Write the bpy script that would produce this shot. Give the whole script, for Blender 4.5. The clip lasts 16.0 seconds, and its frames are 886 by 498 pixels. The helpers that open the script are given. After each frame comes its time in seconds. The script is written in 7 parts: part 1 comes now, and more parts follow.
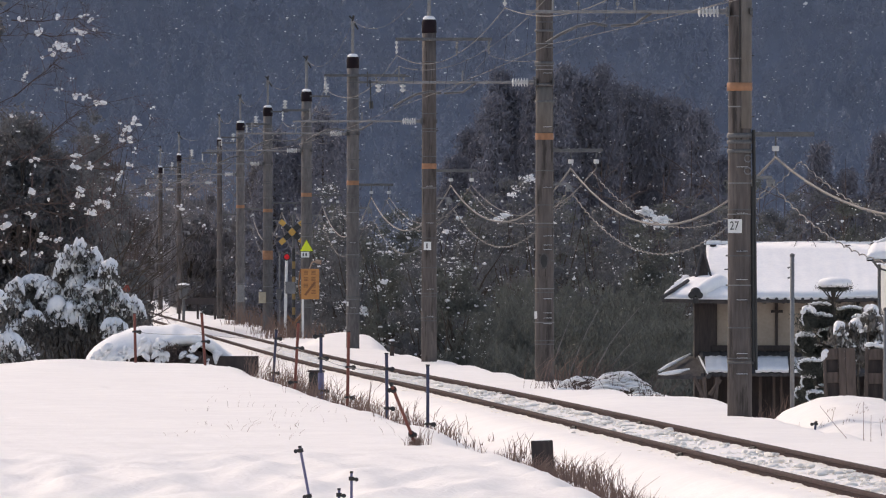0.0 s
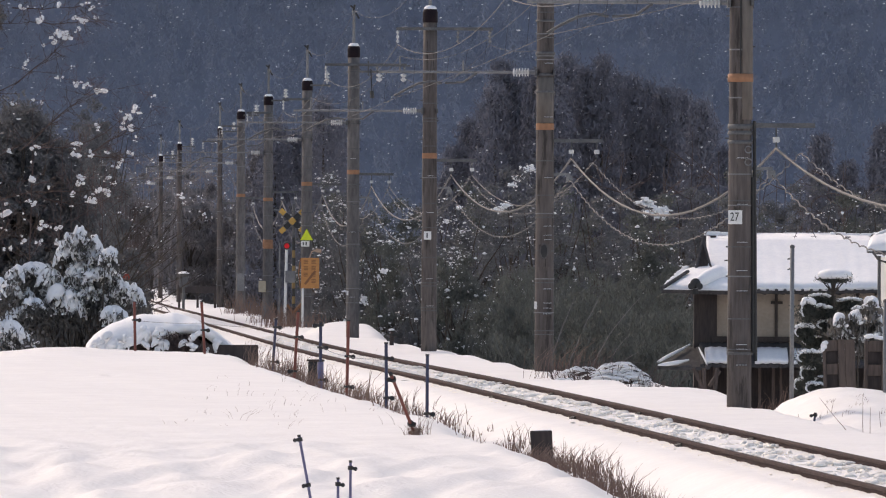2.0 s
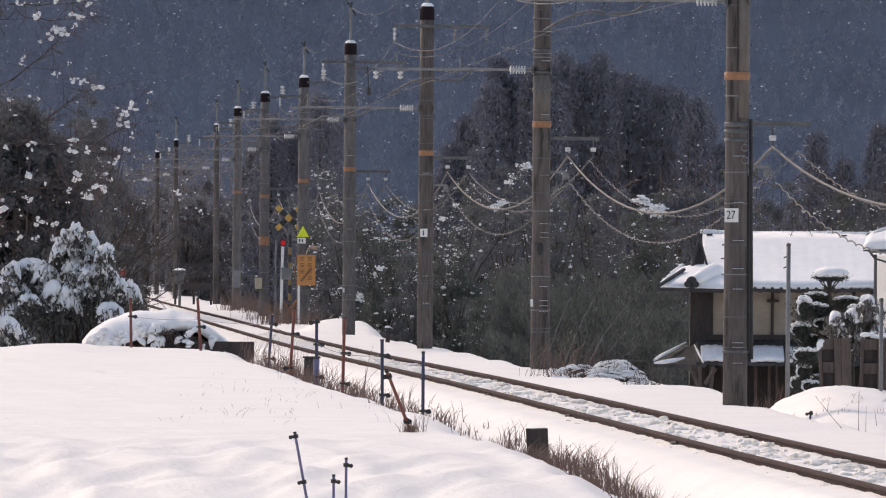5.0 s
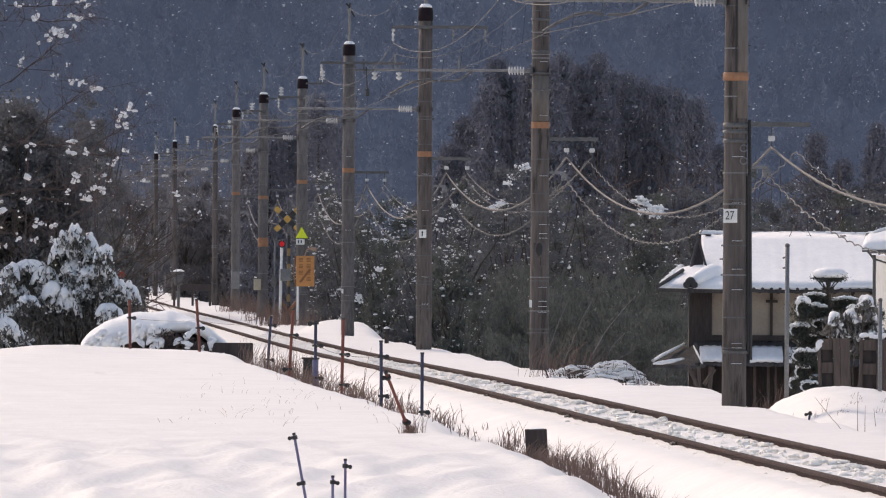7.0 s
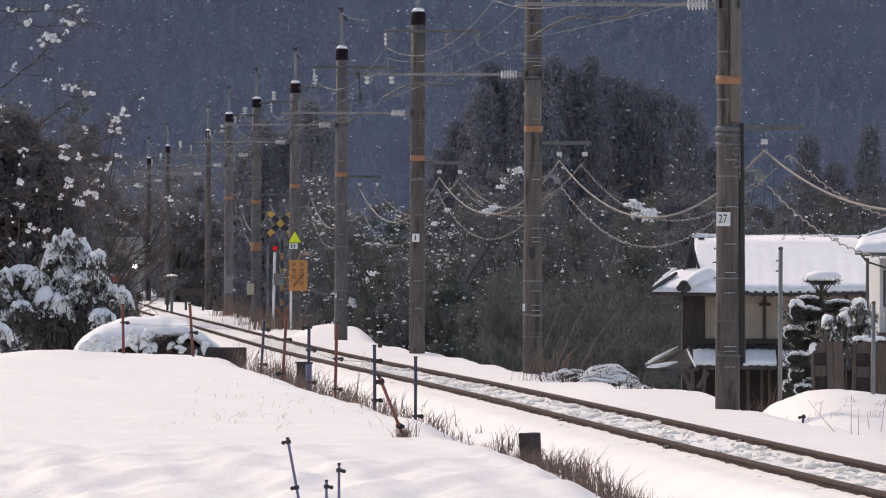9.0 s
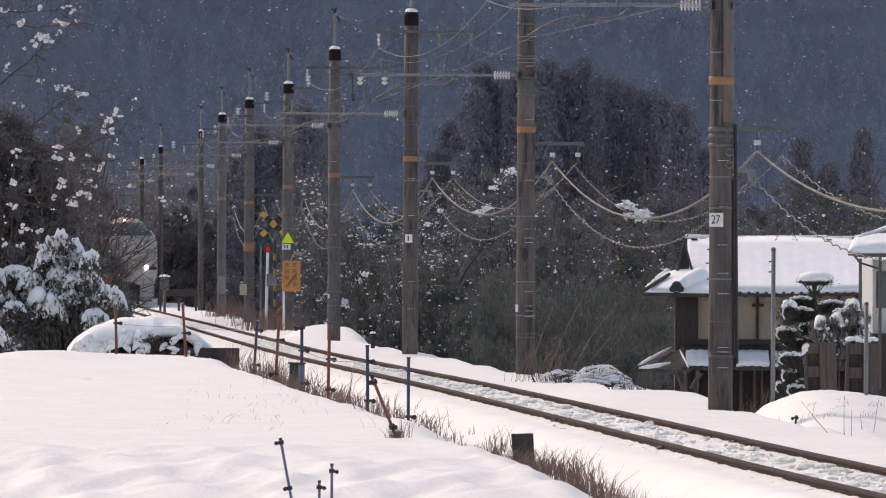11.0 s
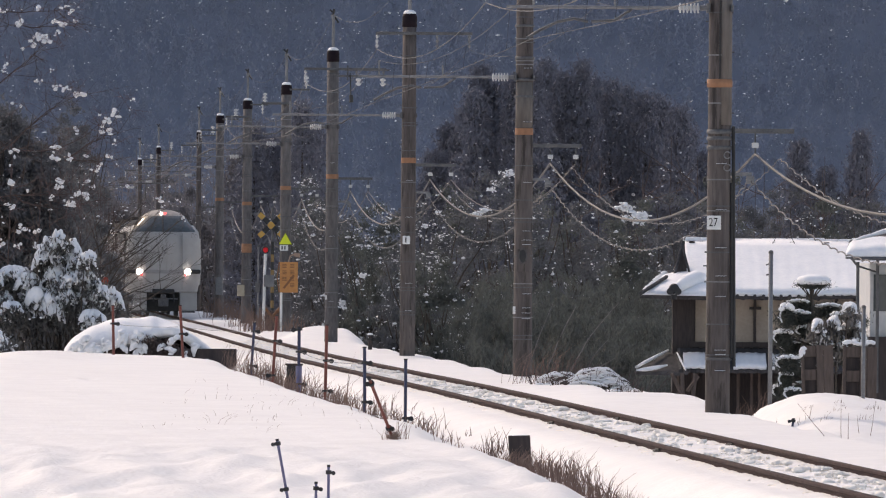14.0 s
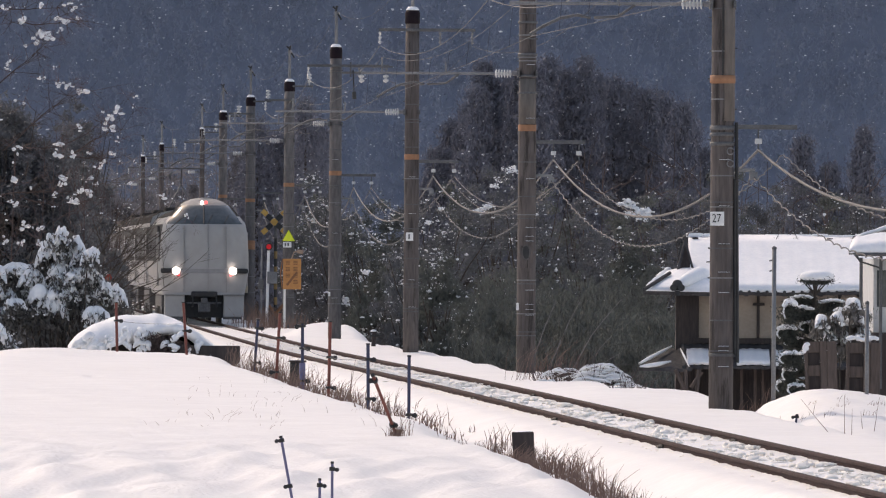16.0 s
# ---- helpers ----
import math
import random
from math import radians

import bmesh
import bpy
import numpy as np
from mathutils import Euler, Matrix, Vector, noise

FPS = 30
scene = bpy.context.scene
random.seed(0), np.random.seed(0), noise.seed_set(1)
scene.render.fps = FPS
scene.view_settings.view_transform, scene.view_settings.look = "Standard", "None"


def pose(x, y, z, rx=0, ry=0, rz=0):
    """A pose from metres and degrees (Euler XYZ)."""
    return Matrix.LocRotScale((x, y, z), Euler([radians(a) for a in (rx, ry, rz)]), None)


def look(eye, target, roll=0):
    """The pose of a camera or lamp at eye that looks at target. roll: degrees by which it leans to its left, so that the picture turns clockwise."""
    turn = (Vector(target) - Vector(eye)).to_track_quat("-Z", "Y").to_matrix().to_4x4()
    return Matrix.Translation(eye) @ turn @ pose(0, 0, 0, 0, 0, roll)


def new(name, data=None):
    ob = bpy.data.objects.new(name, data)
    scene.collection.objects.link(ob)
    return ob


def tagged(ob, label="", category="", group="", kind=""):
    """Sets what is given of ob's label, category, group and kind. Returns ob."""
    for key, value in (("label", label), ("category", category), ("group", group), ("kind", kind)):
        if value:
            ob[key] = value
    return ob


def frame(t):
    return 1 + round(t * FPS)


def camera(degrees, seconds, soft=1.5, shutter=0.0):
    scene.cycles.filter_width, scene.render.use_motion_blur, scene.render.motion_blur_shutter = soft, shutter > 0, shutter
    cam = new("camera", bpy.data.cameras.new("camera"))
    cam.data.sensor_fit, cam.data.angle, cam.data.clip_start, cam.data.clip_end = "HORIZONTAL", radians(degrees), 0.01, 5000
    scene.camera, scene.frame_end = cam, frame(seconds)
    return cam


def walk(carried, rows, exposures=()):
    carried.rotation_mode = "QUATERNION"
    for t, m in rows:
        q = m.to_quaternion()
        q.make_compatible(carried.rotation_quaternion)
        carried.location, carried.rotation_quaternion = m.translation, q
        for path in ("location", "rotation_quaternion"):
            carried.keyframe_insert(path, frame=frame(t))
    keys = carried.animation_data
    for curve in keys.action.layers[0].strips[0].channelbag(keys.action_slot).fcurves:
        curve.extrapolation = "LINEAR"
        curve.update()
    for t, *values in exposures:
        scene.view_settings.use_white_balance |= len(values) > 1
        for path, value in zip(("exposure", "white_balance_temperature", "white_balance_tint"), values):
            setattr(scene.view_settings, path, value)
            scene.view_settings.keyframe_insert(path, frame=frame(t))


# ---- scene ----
# The eye stands still on the near edge of the field, with a long lens; only its aim wavers.
EYE = (0.0, 0.0, 2.1)
cam = camera(5.3, 16.0, soft=1.15)
AIM = [
    (0.0, 90.0812, 0.0000, 0.000), (0.5, 90.0728, 0.0228, 0.023), (1.0, 90.0484, 0.0280, 0.091),
    (1.5, 90.0188, 0.0138, 0.155), (2.0, 90.0196, 0.0003, 0.268), (2.5, 89.9992, -0.0112, 0.125),
    (3.0, 89.9753, -0.0353, 0.037), (3.5, 89.9791, -0.0177, 0.161), (4.0, 90.0182, -0.0132, 0.411),
    (6.5, 89.9770, -0.0245, 0.430), (7.0, 90.0093, -0.0290, 0.353), (7.5, 90.0340, -0.0608, 0.432),
    (8.0, 90.0348, -0.0702, 0.424), (8.5, 90.0188, -0.0483, 0.313), (9.0, 90.0335, -0.0701, 0.208),
    (11.5, 90.0377, -0.1223, 0.229), (12.0, 90.0252, -0.1182, 0.174), (12.5, 90.0441, -0.1016, 0.292),
    (13.0, 90.0617, -0.1210, 0.401), (13.5, 90.0544, -0.1360, 0.406), (14.0, 90.0479, -0.1272, 0.438),
    (14.5, 90.0621, -0.1078, 0.328), (15.0, 90.0474, -0.0758, 0.312), (15.5, 90.0458, -0.0909, 0.428),
    (16.0, 90.0269, -0.1075, 0.346),
]
walk(cam, [(t, pose(*EYE, rx, -lean, rz)) for t, rx, rz, lean in AIM], exposures=[(0.0, -0.15, 7950, 17), (16.0, -0.15, 7950, 17)])

# ---- light ----
SUN_WAY = Vector((-0.40, 0.62, 0.67)).normalized()
world = bpy.data.worlds.new("world")
scene.world = world
world.use_nodes = True
wn = world.node_tree.nodes
sky = wn.new("ShaderNodeTexSky")
sky.sky_type = 'NISHITA'
sky.sun_disc = False
sky.dust_density = 1.8
sky.sun_elevation = math.asin(SUN_WAY.z)
sky.sun_rotation = math.atan2(SUN_WAY.x, SUN_WAY.y)
wn["Background"].inputs["Strength"].default_value = 0.24
world.node_tree.links.new(sky.outputs["Color"], wn["Background"].inputs["Color"])
sun_data = bpy.data.lights.new("sun", 'SUN')
sun_data.energy = 1.5
sun_data.angle = radians(0.5)
sun_data.color = (1.0, 0.95, 0.89)
sun = new("sun", sun_data)
sun.matrix_world = look((SUN_WAY * 300), (0, 0, 0))


# ---- materials ----
def mat(name, a, b=None, rough=0.7, metal=0.0, grain=(8.0, 1.0), stretch=(1, 1, 1), bump=0.0, bump_scale=30.0, spots=None,
        per_piece=0.0, glow=None, spec=0.5, thin=0.0):
    """Colour a to b by two scales of noise, with bump; spots: (colour, scale, share) for stains; per_piece: shift for each island; thin: share of light let through."""
    m = bpy.data.materials.new(name)
    m.use_nodes = True
    nt = m.node_tree
    n, ln = nt.nodes, nt.links
    bs = n["Principled BSDF"]
    bs.inputs["Roughness"].default_value = rough
    bs.inputs["Metallic"].default_value = metal
    bs.inputs["Specular IOR Level"].default_value = spec
    b = b or a
    co = n.new("ShaderNodeTexCoord")
    mp = n.new("ShaderNodeMapping")
    mp.inputs["Scale"].default_value = stretch
    ln.new(co.outputs["Object"], mp.inputs["Vector"])
    big = n.new("ShaderNodeTexNoise")
    big.inputs["Scale"].default_value = grain[1]
    big.inputs["Detail"].default_value = 5
    fine = n.new("ShaderNodeTexNoise")
    fine.inputs["Scale"].default_value = grain[0]
    fine.inputs["Detail"].default_value = 6
    ln.new(mp.outputs["Vector"], big.inputs["Vector"])
    ln.new(mp.outputs["Vector"], fine.inputs["Vector"])
    add = n.new("ShaderNodeMath")
    add.operation = 'ADD'
    ln.new(big.outputs["Fac"], add.inputs[0])
    ln.new(fine.outputs["Fac"], add.inputs[1])
    rng = n.new("ShaderNodeMapRange")
    rng.inputs["From Min"].default_value = 0.72
    rng.inputs["From Max"].default_value = 1.28
    ln.new(add.outputs[0], rng.inputs["Value"])
    fac = rng.outputs["Result"]
    if per_piece:
        geo = n.new("ShaderNodeNewGeometry")
        mixf = n.new("ShaderNodeMix")
        mixf.inputs[0].default_value = per_piece
        ln.new(fac, mixf.inputs[2])
        ln.new(geo.outputs["Random Per Island"], mixf.inputs[3])
        info = n.new("ShaderNodeObjectInfo")
        mixo = n.new("ShaderNodeMix")
        mixo.inputs[0].default_value = 0.4 * per_piece
        ln.new(mixf.outputs[0], mixo.inputs[2])
        ln.new(info.outputs["Random"], mixo.inputs[3])
        fac = mixo.outputs[0]
    mix = n.new("ShaderNodeMix")
    mix.data_type = 'RGBA'
    mix.inputs[6].default_value = (*a, 1)
    mix.inputs[7].default_value = (*b, 1)
    ln.new(fac, mix.inputs[0])
    col = mix.outputs[2]
    if spots:
        sp = n.new("ShaderNodeTexNoise")
        sp.inputs["Scale"].default_value = spots[1]
        sp.inputs["Detail"].default_value = 8
        sp.inputs["Roughness"].default_value = 0.7
        ln.new(mp.outputs["Vector"], sp.inputs["Vector"])
        sr = n.new("ShaderNodeMapRange")
        sr.inputs["From Min"].default_value = 1 - spots[2]
        sr.inputs["From Max"].default_value = 1 - spots[2] + 0.1
        ln.new(sp.outputs["Fac"], sr.inputs["Value"])
        m2 = n.new("ShaderNodeMix")
        m2.data_type = 'RGBA'
        m2.inputs[7].default_value = (*spots[0], 1)
        ln.new(sr.outputs["Result"], m2.inputs[0])
        ln.new(col, m2.inputs[6])
        col = m2.outputs[2]
    ln.new(col, bs.inputs["Base Color"])
    if bump:
        bt = n.new("ShaderNodeTexNoise")
        bt.inputs["Scale"].default_value = bump_scale
        bt.inputs["Detail"].default_value = 8
        ln.new(mp.outputs["Vector"], bt.inputs["Vector"])
        bp = n.new("ShaderNodeBump")
        bp.inputs["Strength"].default_value = bump
        bp.inputs["Distance"].default_value = 0.02
        ln.new(bt.outputs["Fac"], bp.inputs["Height"])
        ln.new(bp.outputs["Normal"], bs.inputs["Normal"])
    if thin:
        tr = n.new("ShaderNodeBsdfTranslucent")
        ms = n.new("ShaderNodeMixShader")
        ms.inputs[0].default_value = thin
        ln.new(col, tr.inputs["Color"])
        ln.new(bs.outputs[0], ms.inputs[1])
        ln.new(tr.outputs[0], ms.inputs[2])
        ln.new(ms.outputs[0], n["Material Output"].inputs["Surface"])
    if glow:
        bs.inputs["Emission Color"].default_value = (*glow[0], 1)
        bs.inputs["Emission Strength"].default_value = glow[1]
    return m


SNOW = mat("snow", (0.73, 0.715, 0.705), (0.80, 0.785, 0.77), rough=0.65, grain=(5, 0.6), bump=0.85, bump_scale=15)
SNOW_BALL = mat("clumped_snow", (0.78, 0.79, 0.81), (0.88, 0.88, 0.88), rough=0.7, grain=(14, 3), bump=0.4, bump_scale=25)
# snow between the rails, its colour warmed to offset the blue shade there
SNOW_TRACK = mat("warmed_track_snow", (0.87, 0.82, 0.745), (0.93, 0.885, 0.815), rough=0.75, grain=(11, 2.5), bump=0.4, bump_scale=22)
CONCRETE = mat("weathered_concrete", (0.064, 0.052, 0.049), (0.142, 0.119, 0.109), rough=0.85, grain=(22, 2.2), stretch=(1, 1, 0.12), bump=0.3,
               bump_scale=40, spots=((0.034, 0.027, 0.024), 6.5, 0.47))
# mottled concrete, paled and greyed for haze on farther poles; also a pale rim
CONCRETE_PALE = mat("weathered_haze_pale_concrete", (0.080, 0.072, 0.071), (0.170, 0.156, 0.152), rough=0.85, grain=(16, 2.2), stretch=(1, 1, 0.3), bump=0.2, spots=((0.07, 0.062, 0.06), 5, 0.34))
CAP_BROWN = mat("dark_brown_cap", (0.010, 0.006, 0.009), (0.019, 0.011, 0.015), rough=0.7, spec=0.15)
GALV = mat("galvanised_steel", (0.14, 0.142, 0.146), (0.24, 0.24, 0.242), rough=0.55, metal=0.3, grain=(30, 4))
GALV_DARK = mat("dull_dark_steel", (0.07, 0.07, 0.075), (0.14, 0.14, 0.14), rough=0.6, metal=0.3, grain=(30, 4))
BLACK = mat("black_rubber", (0.012, 0.012, 0.014), (0.03, 0.03, 0.03), rough=0.6)
PORCELAIN = mat("white_porcelain", (0.46, 0.46, 0.45), (0.58, 0.58, 0.57), rough=0.3, grain=(20, 4))
WIRE = mat("grey_wire", (0.040, 0.039, 0.041), (0.075, 0.075, 0.076), rough=0.55, metal=0.2, grain=(9, 1))
WIRE_DARK = mat("dull_dark_wire", (0.020, 0.020, 0.024), (0.045, 0.045, 0.050), rough=0.6, grain=(9, 1))
CABLE = mat("sheathed_cable", (0.040, 0.039, 0.041), (0.074, 0.073, 0.075), rough=0.6, grain=(9, 1))
ORANGE = mat("orange_band_paint", (0.27, 0.125, 0.065), (0.38, 0.185, 0.098), rough=0.7, grain=(12, 3), spots=((0.25, 0.13, 0.07), 9, 0.36))
RUST_RAIL = mat("rusty_rail", (0.036, 0.021, 0.021), (0.068, 0.042, 0.041), spec=0.15, rough=0.9, metal=0.0, grain=(18, 2), bump=0.2, spots=((0.05, 0.035, 0.03), 5, 0.4))
RAIL_TOP = mat("worn_rail_top", (0.038, 0.024, 0.024), (0.062, 0.041, 0.040), spec=0.15, rough=0.9, metal=0.0, grain=(12, 2))
WHITE_PLATE = mat("white_plate", (0.66, 0.66, 0.64), (0.78, 0.78, 0.76), rough=0.5, spots=((0.4, 0.38, 0.33), 8, 0.3))
INK = mat("black_paint", (0.012, 0.012, 0.012), (0.03, 0.03, 0.03), rough=0.6)
SIGN_ORANGE = mat("orange_sign_paint", (0.46, 0.19, 0.055), (0.56, 0.25, 0.075), rough=0.5, grain=(9, 2))
SIGN_BROWN = mat("brown_lettering", (0.20, 0.085, 0.035), (0.26, 0.11, 0.045), rough=0.6)
YELLOW_DULL = mat("faded_mast_yellow", (0.20, 0.125, 0.05), (0.28, 0.18, 0.07), rough=0.7, grain=(9, 2))
YELLOW = mat("yellow_paint", (0.48, 0.27, 0.06), (0.58, 0.34, 0.08), rough=0.5, grain=(9, 2))
LEMON = mat("fluorescent_yellow", (0.70, 0.78, 0.03), (0.78, 0.86, 0.05), rough=0.5)
RED_LAMP = mat("lit_red_lamp", (0.5, 0.01, 0.01), glow=((1.0, 0.02, 0.06), 0.16))
RED_CLOTH = mat("red_paint", (0.24, 0.035, 0.022), (0.32, 0.05, 0.03), rough=0.7)
POST_NAVY = mat("navy_fence_post", (0.016, 0.022, 0.06), (0.03, 0.04, 0.09), rough=0.5)
POST_RED = mat("red_brown_fence_post", (0.13, 0.030, 0.022), (0.20, 0.052, 0.036), rough=0.55)
POST_GREY = mat("grey_blue_fence_post", (0.09, 0.09, 0.19), (0.15, 0.15, 0.26), rough=0.45)
STRAW = mat("dry_grass", (0.120, 0.076, 0.062), (0.285, 0.190, 0.150), rough=0.9, per_piece=0.7)
BARK = mat("bare_bark", (0.035, 0.028, 0.024), (0.085, 0.068, 0.056), rough=0.9, grain=(20, 3), bump=0.4)
SHRUB_LEAF = mat("bowed_shrub_leaves", (0.075, 0.071, 0.068), (0.150, 0.142, 0.134), rough=0.65, per_piece=0.7, thin=0.25)
# far twigs and brush: distance haze mixed into the colour; the canes share it
TWIG_FAR = mat("haze_tinted_twigs", (0.135, 0.121, 0.123), (0.220, 0.199, 0.202), rough=0.9, per_piece=0.6)
BRUSH_FAR = mat("haze_tinted_brush", (0.118, 0.110, 0.116), (0.195, 0.183, 0.192), rough=0.9, per_piece=0.7)
TWIG = mat("bare_twigs", (0.058, 0.041, 0.038), (0.120, 0.085, 0.077), rough=0.9, per_piece=0.6)
LEAF = mat("evergreen_leaves", (0.078, 0.082, 0.090), (0.156, 0.161, 0.172), rough=0.6, per_piece=0.75, thin=0.35)
NEEDLE = mat("pine_needles", (0.030, 0.035, 0.031), (0.072, 0.078, 0.066), rough=0.6, per_piece=0.7, thin=0.35)
LEAF_OLIVE = mat("olive_leaves", (0.070, 0.078, 0.073), (0.142, 0.152, 0.138), rough=0.6, per_piece=0.75, thin=0.35)
# cedar foliage lifted towards grey-blue, so the colour holds the haze
CEDAR = mat("haze_blue_cedar", (0.128, 0.131, 0.161), (0.180, 0.183, 0.217), rough=0.8, per_piece=0.6)
# hillside colours carry the distance haze: lightened and blued in the base colour
FAR_TREE = mat("haze_blue_wood", (0.202, 0.229, 0.289), (0.240, 0.269, 0.331), rough=0.9, per_piece=0.7)
FOREST_FLOOR = mat("haze_blue_floor", (0.188, 0.214, 0.271), (0.220, 0.248, 0.308), rough=1.0, grain=(0.3, 0.05))
OLD_WOOD = mat("weathered_timber", (0.060, 0.045, 0.039), (0.125, 0.092, 0.078), rough=0.85, grain=(30, 4), stretch=(1, 1, 0.15), bump=0.3)
DARK_WOOD = mat("dark_timber", (0.026, 0.020, 0.020), (0.062, 0.046, 0.043), rough=0.8, grain=(25, 3), stretch=(1, 1, 0.15), bump=0.2)
PLASTER = mat("tan_plaster", (0.31, 0.255, 0.21), (0.39, 0.325, 0.27), rough=0.9, grain=(14, 1.5), bump=0.15)
TILE_GREY = mat("grey_roof_tile", (0.045, 0.043, 0.046), (0.095, 0.092, 0.094), spec=0.12, rough=0.9, grain=(16, 3))
TRAIN_GREY = mat("train_grey_white_paint", (0.33, 0.32, 0.305), (0.38, 0.37, 0.355), rough=0.5, grain=(4, 0.7), spots=((0.25, 0.24, 0.225), 2.2, 0.33))
TRAIN_BAND = mat("train_grey_band", (0.24, 0.235, 0.23), (0.30, 0.295, 0.29), rough=0.4)
# dark roof paint, set darker still to hold the lineside trees' shade
ROOF_DARK = mat("shade_dark_roof_paint", (0.030, 0.028, 0.027), (0.055, 0.051, 0.049), rough=0.9, spec=0.1, grain=(8, 1))
TRAIN_ROOF = mat("train_roof_paint", (0.20, 0.19, 0.18), (0.28, 0.265, 0.25), rough=0.6, grain=(8, 1))
SIDE_GLASS = mat("side_window_glass", (0.030, 0.032, 0.034), (0.05, 0.052, 0.055), rough=0.3, spec=0.15)
WINDOW_BAND = mat("train_window_band", (0.085, 0.084, 0.082), (0.12, 0.118, 0.115), rough=0.85, spec=0.1, grain=(6, 1))
GLASS_DARK = mat("tinted_windscreen", (0.055, 0.066, 0.068), (0.085, 0.098, 0.10), rough=0.08, spec=0.7)
HEADLAMP = mat("lit_headlamp", (0.9, 0.9, 0.9), glow=((1.0, 0.97, 0.98), 14.0))
REDTAIL = mat("lit_red_marker", (0.7, 0.05, 0.05), glow=((1.0, 0.12, 0.14), 2.0))


# ---- mesh helpers ----
def part(name, bm, material, parent=None, label=""):
    """Links a bmesh, or (vertices, faces), as one mesh object."""
    me = bpy.data.meshes.new(name)
    if isinstance(bm, tuple):
        v, f = bm
        me.from_pydata([tuple(p) for p in v], [], [tuple(q) for q in f])
    else:
        bm.to_mesh(me)
        bm.free()
    me.materials.append(material)
    ob = new(name, me)
    if parent:
        ob.parent = parent
    return tagged(ob, label)


def smooth(ob):
    ob.data.polygons.foreach_set("use_smooth", [True] * len(ob.data.polygons))
    return ob


def big_mesh(name, verts, faces, material, parent=None, shade=False, label="", kind=""):
    """One mesh from arrays of vertices (n, 3) and of faces (m, 3 or 4)."""
    verts, faces = np.asarray(verts, dtype=np.float32), np.asarray(faces, dtype=np.int32)
    me = bpy.data.meshes.new(name)
    k = faces.shape[1]
    me.vertices.add(len(verts))
    me.vertices.foreach_set("co", verts.ravel())
    me.loops.add(faces.size)
    me.loops.foreach_set("vertex_index", faces.ravel())
    me.polygons.add(len(faces))
    me.polygons.foreach_set("loop_start", np.arange(0, faces.size, k, dtype=np.int32))
    me.polygons.foreach_set("use_smooth", [shade] * len(faces))
    me.update(calc_edges=True)
    me.validate()
    me.materials.append(material)
    ob = new(name, me)
    if parent:
        ob.parent = parent
    return tagged(ob, label, kind=kind)


def thing(name, label, category, at=(0, 0, 0), group="", kind=""):
    ob = new(name)
    ob.empty_display_size = 0.2
    ob.location = at
    return tagged(ob, label, category, group, kind)


def box(bm, lo, hi, bevel=0.0):
    lo, hi = Vector(lo), Vector(hi)
    r = bmesh.ops.create_cube(bm, size=1.0, matrix=Matrix.Translation((lo + hi) / 2) @ Matrix.Diagonal((*(hi - lo), 1)))
    if bevel:
        es = list({e for v in r["verts"] for e in v.link_edges})
        bmesh.ops.bevel(bm, geom=es, offset=bevel, segments=2, affect='EDGES', profile=0.5)
    return bm


def boxes(*pairs, bevel=0.0):
    bm = bmesh.new()
    for lo, hi in pairs:
        box(bm, lo, hi, bevel)
    return bm


def rod(bm, a, b, r0, r1=None, sides=10):
    a, b = Vector(a), Vector(b)
    r1 = r0 if r1 is None else r1
    m = Matrix.Translation((a + b) / 2) @ (b - a).to_track_quat('Z', 'Y').to_matrix().to_4x4()
    bmesh.ops.create_cone(bm, cap_ends=True, segments=sides, radius1=r0, radius2=r1, depth=(b - a).length, matrix=m)
    return bm


def rods(*items, sides=10):
    bm = bmesh.new()
    for a, b, r in items:
        rod(bm, a, b, r, sides=sides)
    return bm


def lathe(rings, sides=16):
    """Rings of (radius, z) turned about the z axis."""
    v, f = [], []
    for r, z in rings:
        v += [(r * math.cos(2 * math.pi * i / sides), r * math.sin(2 * math.pi * i / sides), z) for i in range(sides)]
    for k in range(len(rings) - 1):
        for i in range(sides):
            j = (i + 1) % sides
            f.append((k * sides + i, k * sides + j, (k + 1) * sides + j, (k + 1) * sides + i))
    f.append(tuple(range(sides - 1, -1, -1)))
    f.append(tuple((len(rings) - 1) * sides + i for i in range(sides)))
    return v, f


def tube_arrays(paths, sides=5):
    """Many tubes: each a list of (point, radius)."""
    V, Fc, base = [], [], 0
    ang = np.arange(sides) * 2 * np.pi / sides
    for path in paths:
        pts = np.array([p for p, _ in path], dtype=float)
        rad = np.array([r for _, r in path], dtype=float)
        tan = np.gradient(pts, axis=0)
        tan /= np.linalg.norm(tan, axis=1)[:, None] + 1e-9
        ref = np.where(np.abs(tan[:, 2:3]) > 0.9, np.array([[1.0, 0, 0]]), np.array([[0, 0, 1.0]]))
        u = np.cross(tan, ref)
        u /= np.linalg.norm(u, axis=1)[:, None] + 1e-9
        w = np.cross(tan, u)
        ring = pts[:, None, :] + rad[:, None, None] * (np.cos(ang)[None, :, None] * u[:, None, :] + np.sin(ang)[None, :, None] * w[:, None, :])
        n = len(pts)
        V.append(ring.reshape(-1, 3))
        k, i = np.meshgrid(np.arange(n - 1), np.arange(sides), indexing='ij')
        j = (i + 1) % sides
        q = np.stack([k * sides + i, k * sides + j, (k + 1) * sides + j, (k + 1) * sides + i], axis=-1).reshape(-1, 4)
        Fc.append(q + base)
        base += n * sides
    return np.concatenate(V), np.concatenate(Fc)


_bm = bmesh.new()
bmesh.ops.create_icosphere(_bm, subdivisions=1, radius=1.0)
ICO_V = np.array([v.co[:] for v in _bm.verts])
ICO_F = np.array([[v.index for v in f.verts] for f in _bm.faces])
_bm.free()
_bm = bmesh.new()
